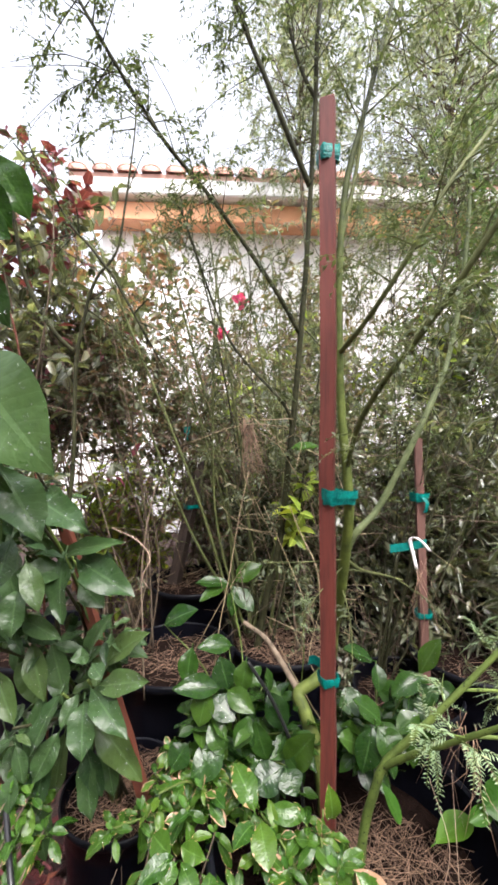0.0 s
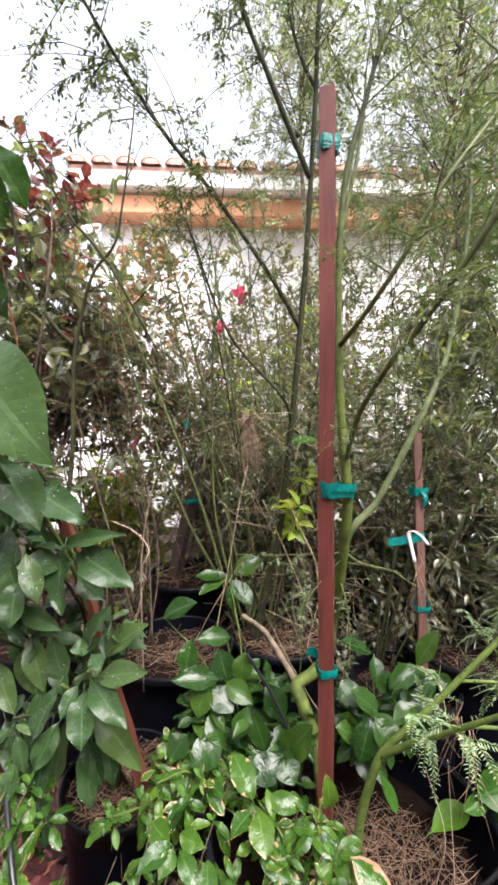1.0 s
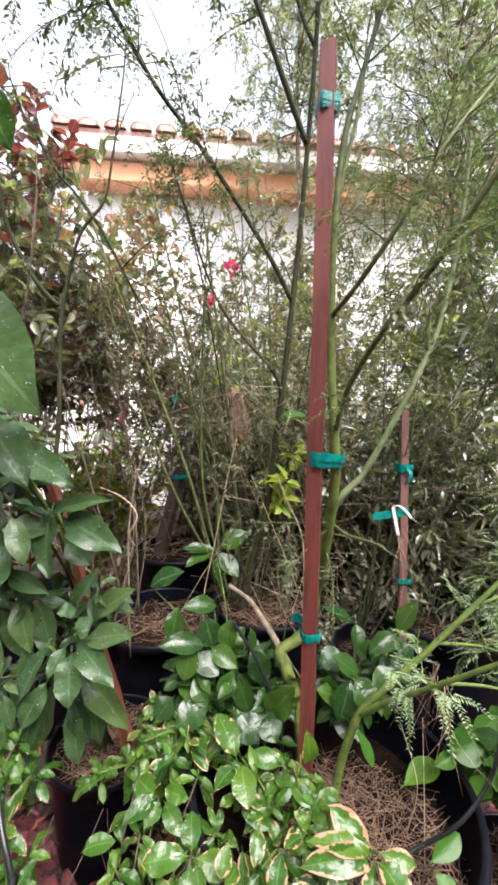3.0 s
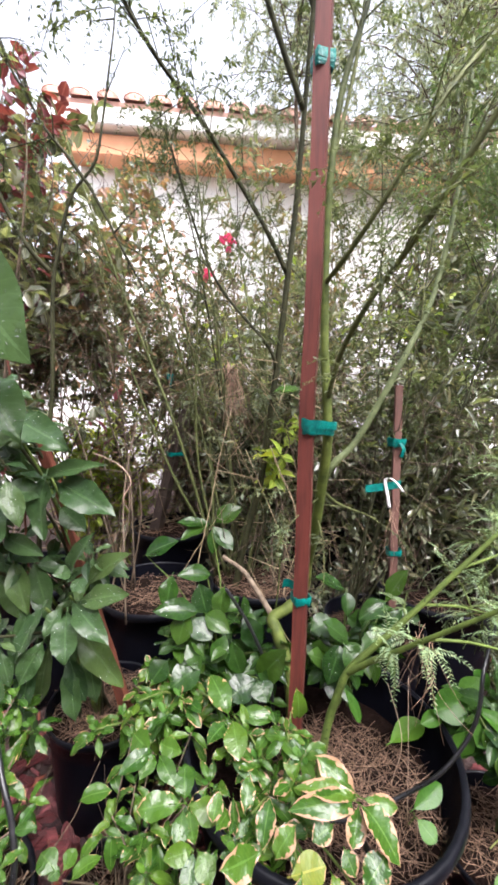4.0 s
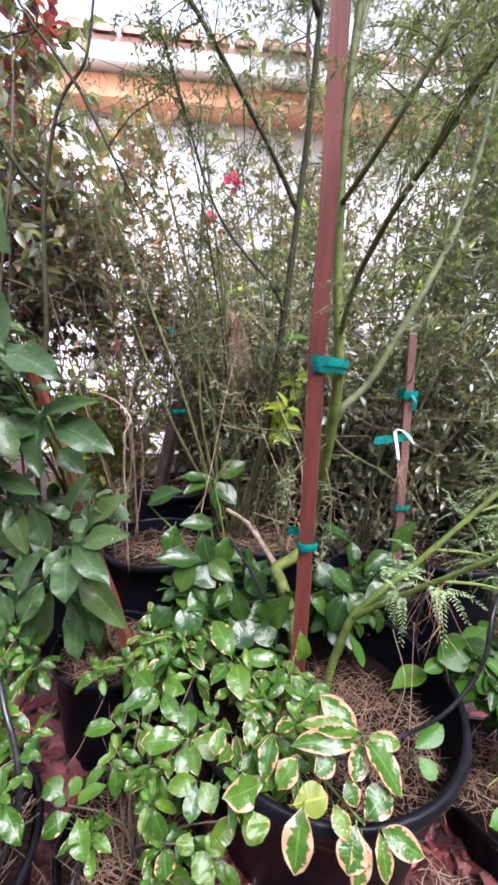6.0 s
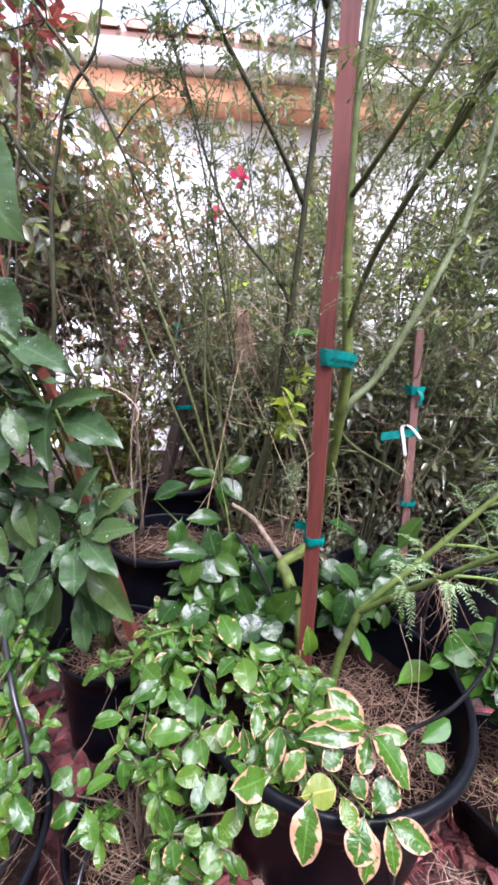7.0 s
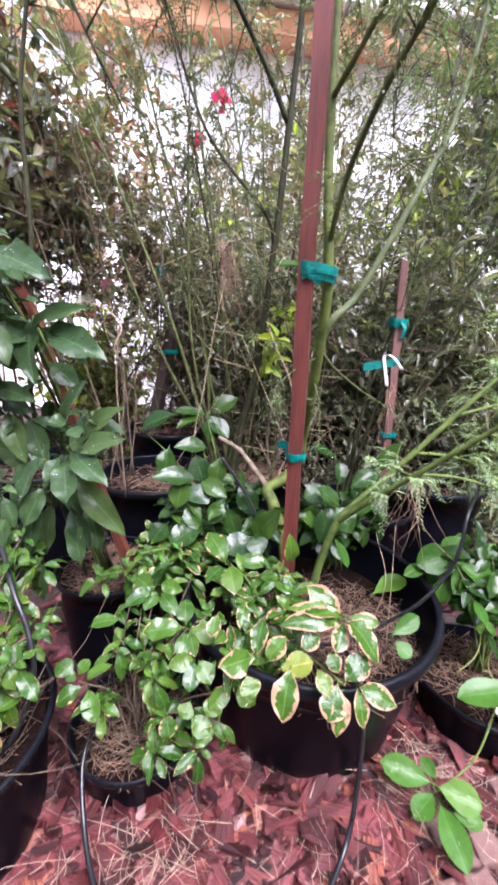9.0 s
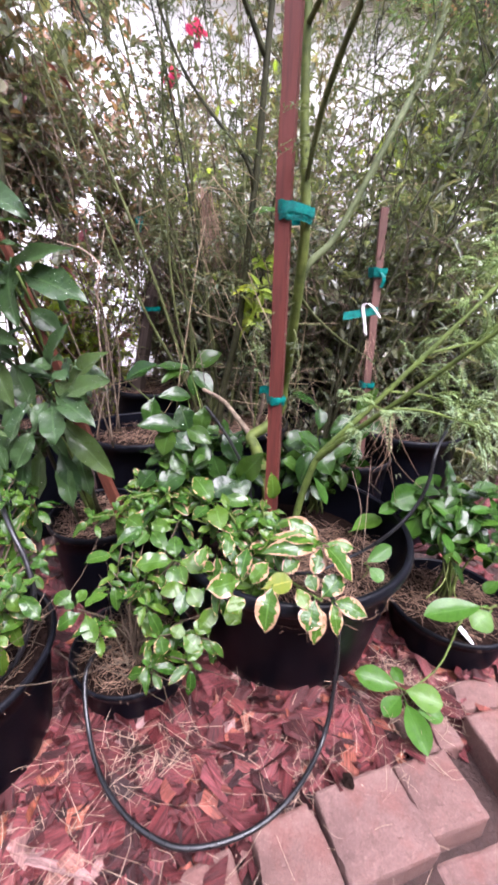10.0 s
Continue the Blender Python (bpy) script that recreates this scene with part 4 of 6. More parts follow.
# the second green stem at the front of the large pot
fine_tree(
    "low_feathery_tree", (0.19, 0.76, 0.28), "low green-stemmed sapling with soft ferny foliage",
    ([(0.19, 0.758, 0.27), (0.206, 0.766, 0.41), (0.221, 0.758, 0.49), (0.238, 0.752, 0.549), (0.277, 0.744, 0.602), (0.321, 0.739, 0.654), (0.4, 0.732, 0.751), (0.475, 0.731, 0.839), (0.546, 0.735, 0.92)], 0.0092, 0.0032, 5),
    [
        ([(0.237, 0.752, 0.545), (0.272, 0.712, 0.602), (0.307, 0.669, 0.657), (0.373, 0.591, 0.759), (0.435, 0.519, 0.856)], 0.0066, 0.0028, 2),
        ([(0.33, 0.645, 0.69), (0.40, 0.65, 0.685), (0.47, 0.66, 0.665), (0.54, 0.67, 0.64)], 0.003, 0.0014, 4),
        ([(0.36, 0.735, 0.70), (0.44, 0.75, 0.69), (0.52, 0.77, 0.66), (0.60, 0.78, 0.62)], 0.003, 0.0014, 15),
        ([(0.42, 0.73, 0.775), (0.50, 0.76, 0.79), (0.58, 0.80, 0.80), (0.66, 0.84, 0.80)], 0.003, 0.0014, 34),
        ([(0.475, 0.731, 0.839), (0.55, 0.78, 0.90), (0.63, 0.84, 0.97), (0.70, 0.90, 1.03)], 0.003, 0.0014, 30),
    ], 32, M_GREENBARK, M_FERNY, sub=5, leaf_size=0.0115, hang=0.15, length=(0.05, 0.13), leaflets=26, start=0.35, out=0.6, fern=True)

# a bare twiggy sapling among the broad leaves
fine_tree(
    "twiggy_sapling", (-0.37, 0.92, 0.25), "bare twiggy olive sapling with a few tiny leaves",
    ([(-0.37, 0.92, 0.25), (-0.44, 0.88, 0.7), (-0.393, 0.86, 1.035), (-0.384, 0.854, 1.165), (-0.376, 0.848, 1.28), (-0.357, 0.842, 1.359), (-0.34, 0.836, 1.413), (-0.319, 0.83, 1.45), (-0.277, 0.824, 1.496), (-0.259, 0.818, 1.569), (-0.247, 0.812, 1.629), (-0.233, 0.806, 1.709), (-0.226, 0.8, 1.777)], 0.0052, 0.0012, 7),
    [
        ([(-0.291, 0.83, 1.455), (-0.33, 0.818, 1.505), (-0.362, 0.805, 1.542), (-0.415, 0.792, 1.631), (-0.46, 0.78, 1.685)], 0.0034, 0.0015, 9),
        ([(-0.291, 0.83, 1.455), (-0.267, 0.842, 1.409), (-0.243, 0.855, 1.361), (-0.221, 0.867, 1.318), (-0.198, 0.88, 1.273)], 0.0034, 0.0015, 5),
        ([(-0.383, 0.85, 1.304), (-0.407, 0.83, 1.333), (-0.429, 0.81, 1.378), (-0.448, 0.79, 1.44), (-0.45, 0.77, 1.514), (-0.446, 0.75, 1.573)], 0.005, 0.003, 4),
    ], 34, M_OLIVEBARK, M_DARKFINE, sub=3, leaf_size=0.012, hang=0.3, length=(0.05, 0.16), start=0.3)

# the tree in the pot behind, whose limbs fan out above
fine_tree(
    "fan_tree", (0.03, 1.38, 0.40), "slender olive-barked tree with thin fanned limbs and hanging leaflets",
    ([(-0.02, 1.37, 0.39), (-0.005, 1.36, 0.49), (0.023, 1.35, 0.635), (0.055, 1.33, 0.776), (0.081, 1.31, 1.021), (0.104, 1.29, 1.273), (0.116, 1.27, 1.445), (0.129, 1.25, 1.627), (0.138, 1.2, 1.847), (0.145, 1.15, 2.044), (0.145, 1.1, 2.189), (0.168, 1.08, 2.40)], 0.013, 0.005, 12),
    [
        ([(0.112, 1.27, 1.445), (0.025, 1.22, 1.579), (-0.125, 1.1, 1.75), (-0.233, 1.0, 1.844), (-0.329, 0.9, 1.968), (-0.42, 0.85, 2.12)], 0.0075, 0.003, 44),
        ([(0.135, 1.2, 1.847), (0.071, 1.15, 1.957), (0.01, 1.1, 2.068), (-0.033, 1.08, 2.153), (-0.067, 1.05, 2.222), (-0.10, 1.05, 2.36)], 0.0085, 0.004, 20),
        ([(0.145, 1.15, 2.052), (0.108, 1.13, 2.104), (0.072, 1.1, 2.194), (0.058, 1.1, 2.33)], 0.006, 0.003, 14),
        ([(0.093, 1.3, 1.15), (0.061, 1.27, 1.23), (-0.112, 1.3, 1.438), (-0.231, 1.3, 1.748), (-0.27, 1.3, 1.86)], 0.006, 0.002, 26),
        ([(0.03, 1.38, 0.40), (0.10, 1.40, 0.75), (0.15, 1.38, 1.1), (0.21, 1.36, 1.5), (0.25, 1.3, 1.9)], 0.005, 0.002, 20),
        ([(0.0, 1.40, 0.40), (-0.06, 1.42, 0.8), (-0.12, 1.44, 1.2), (-0.20, 1.42, 1.6), (-0.27, 1.4, 1.85)], 0.0045, 0.002, 22),
    ], 33, M_OLIVEBARK, M_DARKFINE, sub=6, leaf_size=0.019, hang=0.35, length=(0.08, 0.3))


def cane_clump(name, base, label, tips, seed, bark, leafmat, radius=(0.0035, 0.0065), sprays=9):
    """Slender canes fanning out of one pot, sparsely leaved."""
    r = rng(seed)
    h = holder(name, base, label, "shrub")
    o = np.array(base, float)
    tw, lf = [], []
    for tip in tips:
        tip = np.array(tip, float)
        foot = o + r.normal(0, 0.03, 3) * [1, 1, 0]
        bow = r.normal(0, 0.05, 3) * [1, 1, 0.3]
        pts = [foot, foot * 0.66 + tip * 0.34 + bow - (tip - foot) * [0.03, 0.03, 0], foot * 0.3 + tip * 0.7 + bow * 0.6, tip]
        stem_part(h, pts, r.uniform(*radius), radius[0] * 0.4, bark, "cane", 6, 22, "", 0.08)
        a, b = twig_spray(r, spline(pts, 22), sprays, 1.0, (0.08, 0.28), 3, 0.013, 0.55, 0.2, 8, 0.35)
        tw += a
        lf.append(b)
    put("twigwork", mesh_of("twigwork", [(v - o, f, u) for v, f, u in tw], bark), h)["kind"] = "stuff"
    v, f, u = batch(FINE_TEMPLATE, np.vstack(lf))
    put("foliage", mesh_of("foliage", [(v - o, f, u)], leafmat), h)
    return h


cane_clump("cane_shrub", (-0.05, 1.45, 0.38), "clump of thin olive canes with sparse fine leaves",
           [(-0.62, 1.30, 1.95), (-0.42, 1.5, 2.0), (-0.38, 1.35, 1.75), (-0.12, 1.6, 1.9), (-0.33, 1.5, 1.35), (-0.15, 1.3, 1.7), (-0.55, 1.4, 1.6), (0.02, 1.5, 1.8), (-0.25, 1.55, 2.1)], 41, M_LIMBBARK, M_DARKFINE, (0.0048, 0.0085), 12)
cane_clump("cane_shrub", (-0.40, 1.32, 0.38), "clump of dry brown canes with few leaves",
           [(-0.78, 1.42, 1.55), (-0.60, 1.4, 1.8), (-0.5, 1.35, 1.3), (-0.68, 1.4, 1.45)], 42, M_BROWNBARK, M_DARKFINE, (0.002, 0.0035), 6)
cane_clump("cane_shrub", (0.36, 1.30, 0.32), "clump of grey-green canes leaning outwards with fine leaves",
           [(0.95, 1.3, 2.05), (0.82, 1.25, 1.75), (0.72, 1.5, 2.1), (0.6, 1.4, 1.85), (0.88, 1.4, 1.5), (0.42, 1.4, 1.7), (0.9, 1.2, 1.9)], 43, M_OLIVEBARK, M_FINE, (0.003, 0.005), 18)


def dry_tuft(name, top, low, count, fray, label, seed, material, thick=0.0009):
    """A bunch of dead grass or needles caught in the twigs."""
    r = rng(seed)
    b = []
    for _ in range(count):
        p = np.array(top) + r.normal(0, 0.012, 3)
        e = np.array(low) + r.normal(0, fray, 3)
        b.append(tube(spline([p, (p + e) / 2 + r.normal(0, 0.012, 3), e], 5), thick, thick * 0.5, 3))
    tagged(put(name, mesh_of(name, b, material)), label, "dead grass")


dry_tuft("dead_grass_tuft", (-0.06, 1.40, 1.17), (-0.03, 1.39, 0.97), 60, 0.03, "bunch of dead pale grass caught in twigs", 44, M_STRAW)
dry_tuft("dead_needle_tuft", (0.435, 1.15, 0.76), (0.455, 1.145, 0.60), 12, 0.035, "brown dead needles hanging beside the short stake", 45, M_STRAW, 0.0005)
dry_tuft("dead_needle_tuft", (0.355, 0.70, 0.655), (0.35, 0.69, 0.55), 18, 0.035, "pale dead needles hanging from a green branch", 46, M_STRAW, 0.0006)


# ---- broad-leaved potted plants ----
def potted(name, at, label, category="potted plant"):
    return holder(name, at, label, category)


LANCE = blade_set("lance_leaf", M_LANCE, "pointed", 5, 0.41, droop=0.2, wave=0.03, beads=60)
GLOSSY = blade_set("glossy_leaf", M_GLOSSY, "oval", 5, 0.56, droop=0.2, wave=0.016, beads=36)
EDGED = blade_set("edged_leaf", M_VARIEG, "ellipse", 6, 0.56, droop=0.36, wave=0.036, beads=8)
SPRING = blade_set("spring_leaf", M_VARIEG_SOFT, "ellipse", 6, 0.52, droop=0.36, wave=0.034, beads=9)
YELLOWED = blade_set("yellowing_leaf", M_YELLOWED, "ellipse", 1, 0.56, droop=0.2, wave=0.02)
NEAR_BLADE = blade_set("broad_wet_leaf", M_LANCE, "ovate", 1, 0.62, droop=0.3, wave=0.02, beads=110, bead_size=0.5)
BRIGHT = blade_set("bright_leaf", M_BRIGHT, "spoon", 3, 0.5, droop=0.12, wave=0.006)


def shoot_plant(name, root, label, tips, blades, seed, length, bark, count=(6, 10), stem=(0.0035, 0.0018), extra=0, extra_box=None, spread=(30, 95), lean=0.5, extra_len=0.9, sag=0.0, fill=0, jitter=0.03, young=None):
    """Shoots from one root to given tips, each tip with a whorl of leaves, and looser leaves between."""
    r = rng(seed)
    h = potted(name, root, label)
    root = np.array(root)
    mats, fresh = [], []
    tips = [np.array(t, float) for t in tips]
    given = len(tips)
    tips += [tips[int(r.integers(given))] + r.normal(0, 1, 3) * [jitter, jitter, jitter * 0.5] - [0, 0, jitter * 0.5] for _ in range(fill)]
    for tip in tips:
        out = tip - root
        mid = root + out * 0.5 + [out[0] * -0.12, out[1] * -0.12, abs(out[2]) * 0.18]
        path = [root + r.normal(0, 0.012, 3) * [1, 1, 0], mid + r.normal(0, 0.012, 3), tip]
        stem_part(h, path, stem[0], stem[1], bark, "stem", 5, 10)
        axis = unit((np.array([out[0], out[1], 0]) * lean + [r.normal(0, 0.15), -0.25 + r.normal(0, 0.15), 0.75])[None])[0]
        mats += rosette(r, tip, axis, int(r.integers(count[0], count[1])), length, 1.0, spread)
        if young and r.uniform() < 0.7:
            fresh += rosette(r, tip + axis * length * 0.12, axis, 3, length * 0.42, 1.0, (15, 50))
        sp = spline(path, 12)
        for q in (7, 9, 10):
            d = r.normal(0, 1, 3) * [1, 1, 0.3]
            mats.append(frames([sp[q]], [d], [[0, -0.2, 1.0]], [length * r.uniform(0.6, 0.95)], [length * r.uniform(0.6, 0.95)])[0])
    for _ in range(extra):
        lo, hi = np.array(extra_box[0]), np.array(extra_box[1])
        p = lo + (hi - lo) * r.uniform(0, 1, 3)
        d = r.normal(0, 1, 3) * [1, 1, 0.45] - [0, 0, sag]
        L = length * extra_len * r.uniform(0.6, 1.1)
        mats.append(frames([p], [d], [r.normal(0, 0.6, 3) + [0, -0.15, 0.9]], [L], [L * r.uniform(0.8, 1.05)])[0])
    leaves_on(h, blades, mats, r)
    if fresh:
        leaves_on(h, young, fresh, r, "young_leaf")
    return h


def placed(h, blades, rows, aspect, seed, up=(0.0, -0.6, 0.8)):
    """Single leaves, each from its stalk's end to its tip (two points) with its breadth, all in metres."""
    r = rng(seed)
    base = Matrix.Translation(h.location).inverted()
    for bx, by, bz, tx, ty, tz, w in rows:
        blade = blades[int(r.integers(len(blades)))]
        d = np.array([tx - bx, ty - by, tz - bz])
        L = np.linalg.norm(d) * 1.03
        m = frames([(bx, by, bz)], [d], [np.array(up) + r.normal(0, 0.18, 3)], [1.0], [1.0])[0]
        sag = DROOP[blade.name]
        y, z = m[:3, 1].copy(), m[:3, 2].copy()
        # the drooping blade is pitched up, so that its tip comes to the given point
        m[:3, 0] *= w / aspect
        m[:3, 1] = (y + sag * z) * L / (1 + sag * sag)
        m[:3, 2] = (z - sag * y) * L / (1 + sag * sag)
        put("leaf", blade, h, base @ Matrix(m.tolist()))


def twig_to(h, root, nodes, r0, r1, bark, seed):
    """Stems from the root to the nodes where leaves gather."""
    r = rng(seed)
    root = np.array(root, float)
    for node in nodes:
        node = np.array(node, float)
        out = node - root
        mid = root + out * 0.5 + np.array([-0.1 * out[0], -0.1 * out[1], abs(out[2]) * 0.15]) + r.normal(0, 0.008, 3)
        stem_part(h, [root + r.normal(0, 0.01, 3) * [1, 1, 0], mid, node], r0, r1, bark, "stem", 5, 10)


def dead_twigs(h, foot, radius, height, count, seed):
    """Dry brown inner twigs and needles below the leaves of a shrub."""
    r = rng(seed)
    o = np.array(h.location)
    b = []
    for _ in range(count):
        a, q = r.uniform(0, 6.28), radius * math.sqrt(r.uniform(0.03, 1))
        p = np.array(foot) + [0.6 * q * math.cos(a), 0.6 * q * math.sin(a), 0]
        e = p + [r.normal(0, 0.09), r.normal(0, 0.09), height * r.uniform(0.15, 1.0)]
        b.append(tube(spline([p, (p + e) / 2 + r.normal(0, 0.015, 3), e], 6) - o, r.uniform(0.0008, 0.002), 0.0005, 4))
    put("twigwork", mesh_of("dead_twigwork", b, M_BROWNBARK), h, None, "dry brown inner twigs")["kind"] = "stuff"


# leaves: stalk end (x, y, z), tip (x, y, z), breadth
LANCE_LOW = [
    (-0.272, 0.725, 0.679, -0.171, 0.691, 0.716, 0.044),
    (-0.283, 0.725, 0.672, -0.199, 0.668, 0.635, 0.047),
    (-0.292, 0.714, 0.662, -0.266, 0.656, 0.602, 0.052),
    (-0.308, 0.725, 0.663, -0.322, 0.691, 0.627, 0.028),
    (-0.337, 0.714, 0.670, -0.369, 0.679, 0.587, 0.034),
    (-0.331, 0.702, 0.610, -0.364, 0.679, 0.542, 0.040),
    (-0.299, 0.760, 0.612, -0.203, 0.748, 0.493, 0.052),
    (-0.294, 0.737, 0.725, -0.242, 0.725, 0.812, 0.032),
    (-0.288, 0.725, 0.732, -0.310, 0.702, 0.740, 0.028),
    (-0.277, 0.714, 0.726, -0.249, 0.691, 0.716, 0.029),
    (-0.286, 0.783, 0.684, -0.195, 0.771, 0.754, 0.048),
    (-0.315, 0.760, 0.542, -0.277, 0.748, 0.458, 0.041),
    (-0.356, 0.72, 0.59, -0.371, 0.69, 0.472, 0.042),
    (-0.374, 0.73, 0.661, -0.385, 0.70, 0.548, 0.036),
    (-0.312, 0.76, 0.53, -0.289, 0.73, 0.427, 0.040),
    (-0.452, 0.78, 0.70, -0.402, 0.75, 0.619, 0.050),
    (-0.45, 0.74, 0.845, -0.419, 0.71, 0.755, 0.045),
    (-0.427, 0.77, 0.761, -0.358, 0.74, 0.745, 0.040),
    (-0.475, 0.76, 0.562, -0.42, 0.73, 0.471, 0.046),
    (-0.46, 0.72, 0.70, -0.406, 0.69, 0.631, 0.044),
    (-0.378, 0.80, 0.53, -0.384, 0.77, 0.425, 0.044),
    (-0.294, 0.80, 0.54, -0.264, 0.77, 0.434, 0.040),
    (-0.426, 0.78, 0.41, -0.39, 0.75, 0.322, 0.042),
]
LANCE_HIGH = [
    (-0.347, 0.754, 0.909, -0.321, 0.695, 0.808, 0.052),
    (-0.328, 0.766, 0.890, -0.206, 0.718, 0.847, 0.063),
    (-0.343, 0.742, 0.877, -0.406, 0.695, 0.880, 0.054),
    (-0.364, 0.777, 0.899, -0.230, 0.742, 0.934, 0.033),
    (-0.386, 0.718, 1.019, -0.261, 0.671, 0.971, 0.054),
    (-0.353, 0.813, 0.828, -0.297, 0.801, 0.786, 0.047),
    (-0.398, 0.695, 0.866, -0.387, 0.659, 0.797, 0.045),
    (-0.418, 0.730, 0.795, -0.330, 0.707, 0.772, 0.035),
    (-0.405, 0.742, 0.742, -0.369, 0.718, 0.654, 0.042),
    (-0.383, 0.766, 0.729, -0.353, 0.754, 0.644, 0.044),
    (-0.296, 0.520, 1.087, -0.225, 0.490, 1.010, 0.056),
    (-0.303, 0.550, 0.993, -0.305, 0.520, 0.933, 0.049),
    (-0.392, 0.671, 0.558, -0.386, 0.648, 0.516, 0.037),
]
NEAR_LEAF = [
    (-0.299, 0.473, 1.211, -0.180, 0.439, 1.094, 0.105),
]
GLOSSY_A = [
    (-0.233, 1.0, 0.654, -0.151, 1.0, 0.694, 0.056),
    (-0.065, 1.0, 0.609, -0.143, 0.97, 0.617, 0.047),
    (-0.159, 0.98, 0.611, -0.166, 0.95, 0.539, 0.051),
    (-0.089, 0.97, 0.598, -0.067, 0.95, 0.534, 0.06),
    (-0.026, 0.97, 0.592, -0.034, 0.95, 0.527, 0.048),
    (-0.084, 0.93, 0.547, -0.183, 0.9, 0.561, 0.053),
    (-0.109, 0.92, 0.549, -0.123, 0.89, 0.488, 0.057),
    (-0.1, 0.92, 0.536, -0.046, 0.89, 0.505, 0.058),
    (-0.065, 0.93, 0.544, -0.004, 0.9, 0.517, 0.048),
    (-0.012, 0.9, 0.511, -0.041, 0.87, 0.46, 0.044),
    (-0.102, 0.9, 0.487, -0.068, 0.87, 0.441, 0.039),
    (-0.066, 0.88, 0.448, -0.128, 0.84, 0.418, 0.066),
]
GLOSSY_B = [
    (-0.112, 1.346, 0.625, -0.223, 1.322, 0.633, 0.050),
    (-0.120, 1.334, 0.620, -0.203, 1.297, 0.584, 0.052),
    (-0.101, 1.334, 0.620, -0.031, 1.297, 0.559, 0.060),
    (-0.100, 1.322, 0.616, -0.098, 1.297, 0.540, 0.045),
    (-0.095, 1.371, 0.625, -0.007, 1.396, 0.676, 0.071),
    (0.071, 0.880, 0.425, 0.126, 0.860, 0.507, 0.062),
    (0.061, 0.860, 0.435, 0.000, 0.830, 0.408, 0.061),
    (0.066, 0.850, 0.440, 0.086, 0.820, 0.414, 0.053),
    (-0.000, 0.930, 0.473, 0.026, 0.910, 0.406, 0.051),
    (0.026, 0.960, 0.525, 0.065, 0.940, 0.454, 0.059),
    (0.052, 0.950, 0.446, 0.090, 0.930, 0.398, 0.049),
    (-0.150, 0.900, 0.438, -0.180, 0.870, 0.405, 0.057),
]
GLOSSY_C = [
    (0.273, 0.98, 0.599, 0.199, 0.95, 0.639, 0.048),
    (0.277, 0.97, 0.597, 0.276, 0.94, 0.55, 0.037),
    (0.387, 1.0, 0.56, 0.433, 1.0, 0.644, 0.049),
    (0.379, 0.98, 0.569, 0.311, 0.96, 0.532, 0.048),
    (0.415, 0.97, 0.556, 0.381, 0.95, 0.512, 0.034),
    (0.415, 0.97, 0.556, 0.453, 0.95, 0.541, 0.037),
    (0.279, 0.92, 0.495, 0.216, 0.92, 0.544, 0.058),
    (0.264, 0.9, 0.502, 0.3, 0.87, 0.452, 0.063),
    (0.252, 0.9, 0.502, 0.225, 0.87, 0.427, 0.058),
    (0.237, 0.91, 0.445, 0.181, 0.9, 0.475, 0.052),
    (0.365, 0.94, 0.506, 0.311, 0.92, 0.476, 0.046),
    (0.252, 0.97, 0.518, 0.194, 0.96, 0.497, 0.061),
]
EDGED_A = [
    (0.079, 0.585, 0.365, 0.091, 0.631, 0.4, 0.035),
    (0.074, 0.581, 0.365, 0.019, 0.55, 0.37, 0.048),
    (0.099, 0.578, 0.36, 0.13, 0.6, 0.39, 0.039),
    (0.132, 0.533, 0.39, 0.12, 0.492, 0.335, 0.047),
    (0.231, 0.63, 0.415, 0.121, 0.608, 0.41, 0.043),
    (0.231, 0.632, 0.42, 0.17, 0.663, 0.45, 0.042),
    (0.225, 0.621, 0.42, 0.134, 0.631, 0.425, 0.034),
    (0.232, 0.616, 0.415, 0.215, 0.579, 0.385, 0.036),
    (0.235, 0.614, 0.42, 0.28, 0.562, 0.385, 0.051),
    (0.243, 0.624, 0.42, 0.294, 0.617, 0.415, 0.03),
    (0.226, 0.546, 0.36, 0.265, 0.573, 0.385, 0.044),
    (0.211, 0.538, 0.36, 0.195, 0.503, 0.325, 0.047),
    (0.219, 0.534, 0.35, 0.208, 0.5, 0.3, 0.034),
]
EDGED_B = [
    (0.246, 0.532, 0.365, 0.298, 0.513, 0.35, 0.037),
    (0.242, 0.531, 0.36, 0.247, 0.499, 0.32, 0.027),
    (0.181, 0.555, 0.37, 0.197, 0.525, 0.35, 0.03),
    (0.189, 0.603, 0.395, 0.156, 0.585, 0.385, 0.034),
    (0.204, 0.582, 0.38, 0.217, 0.561, 0.36, 0.03),
    (0.144, 0.745, 0.45, 0.139, 0.74, 0.515, 0.035),
    (0.006, 0.777, 0.42, -0.039, 0.844, 0.45, 0.055),
    (0.023, 0.772, 0.425, 0.1, 0.766, 0.425, 0.039),
    (0.018, 0.758, 0.42, 0.034, 0.697, 0.4, 0.052),
    (0.005, 0.751, 0.42, -0.027, 0.716, 0.41, 0.039),
    (0.054, 0.662, 0.41, 0.049, 0.618, 0.39, 0.029),
    (0.004, 0.648, 0.39, -0.004, 0.615, 0.37, 0.029),
    (0.062, 0.536, 0.37, 0.075, 0.516, 0.35, 0.04),
]
EDGED_YELLOW = [
    (0.119, 0.539, 0.385, 0.168, 0.546, 0.395, 0.046),
]
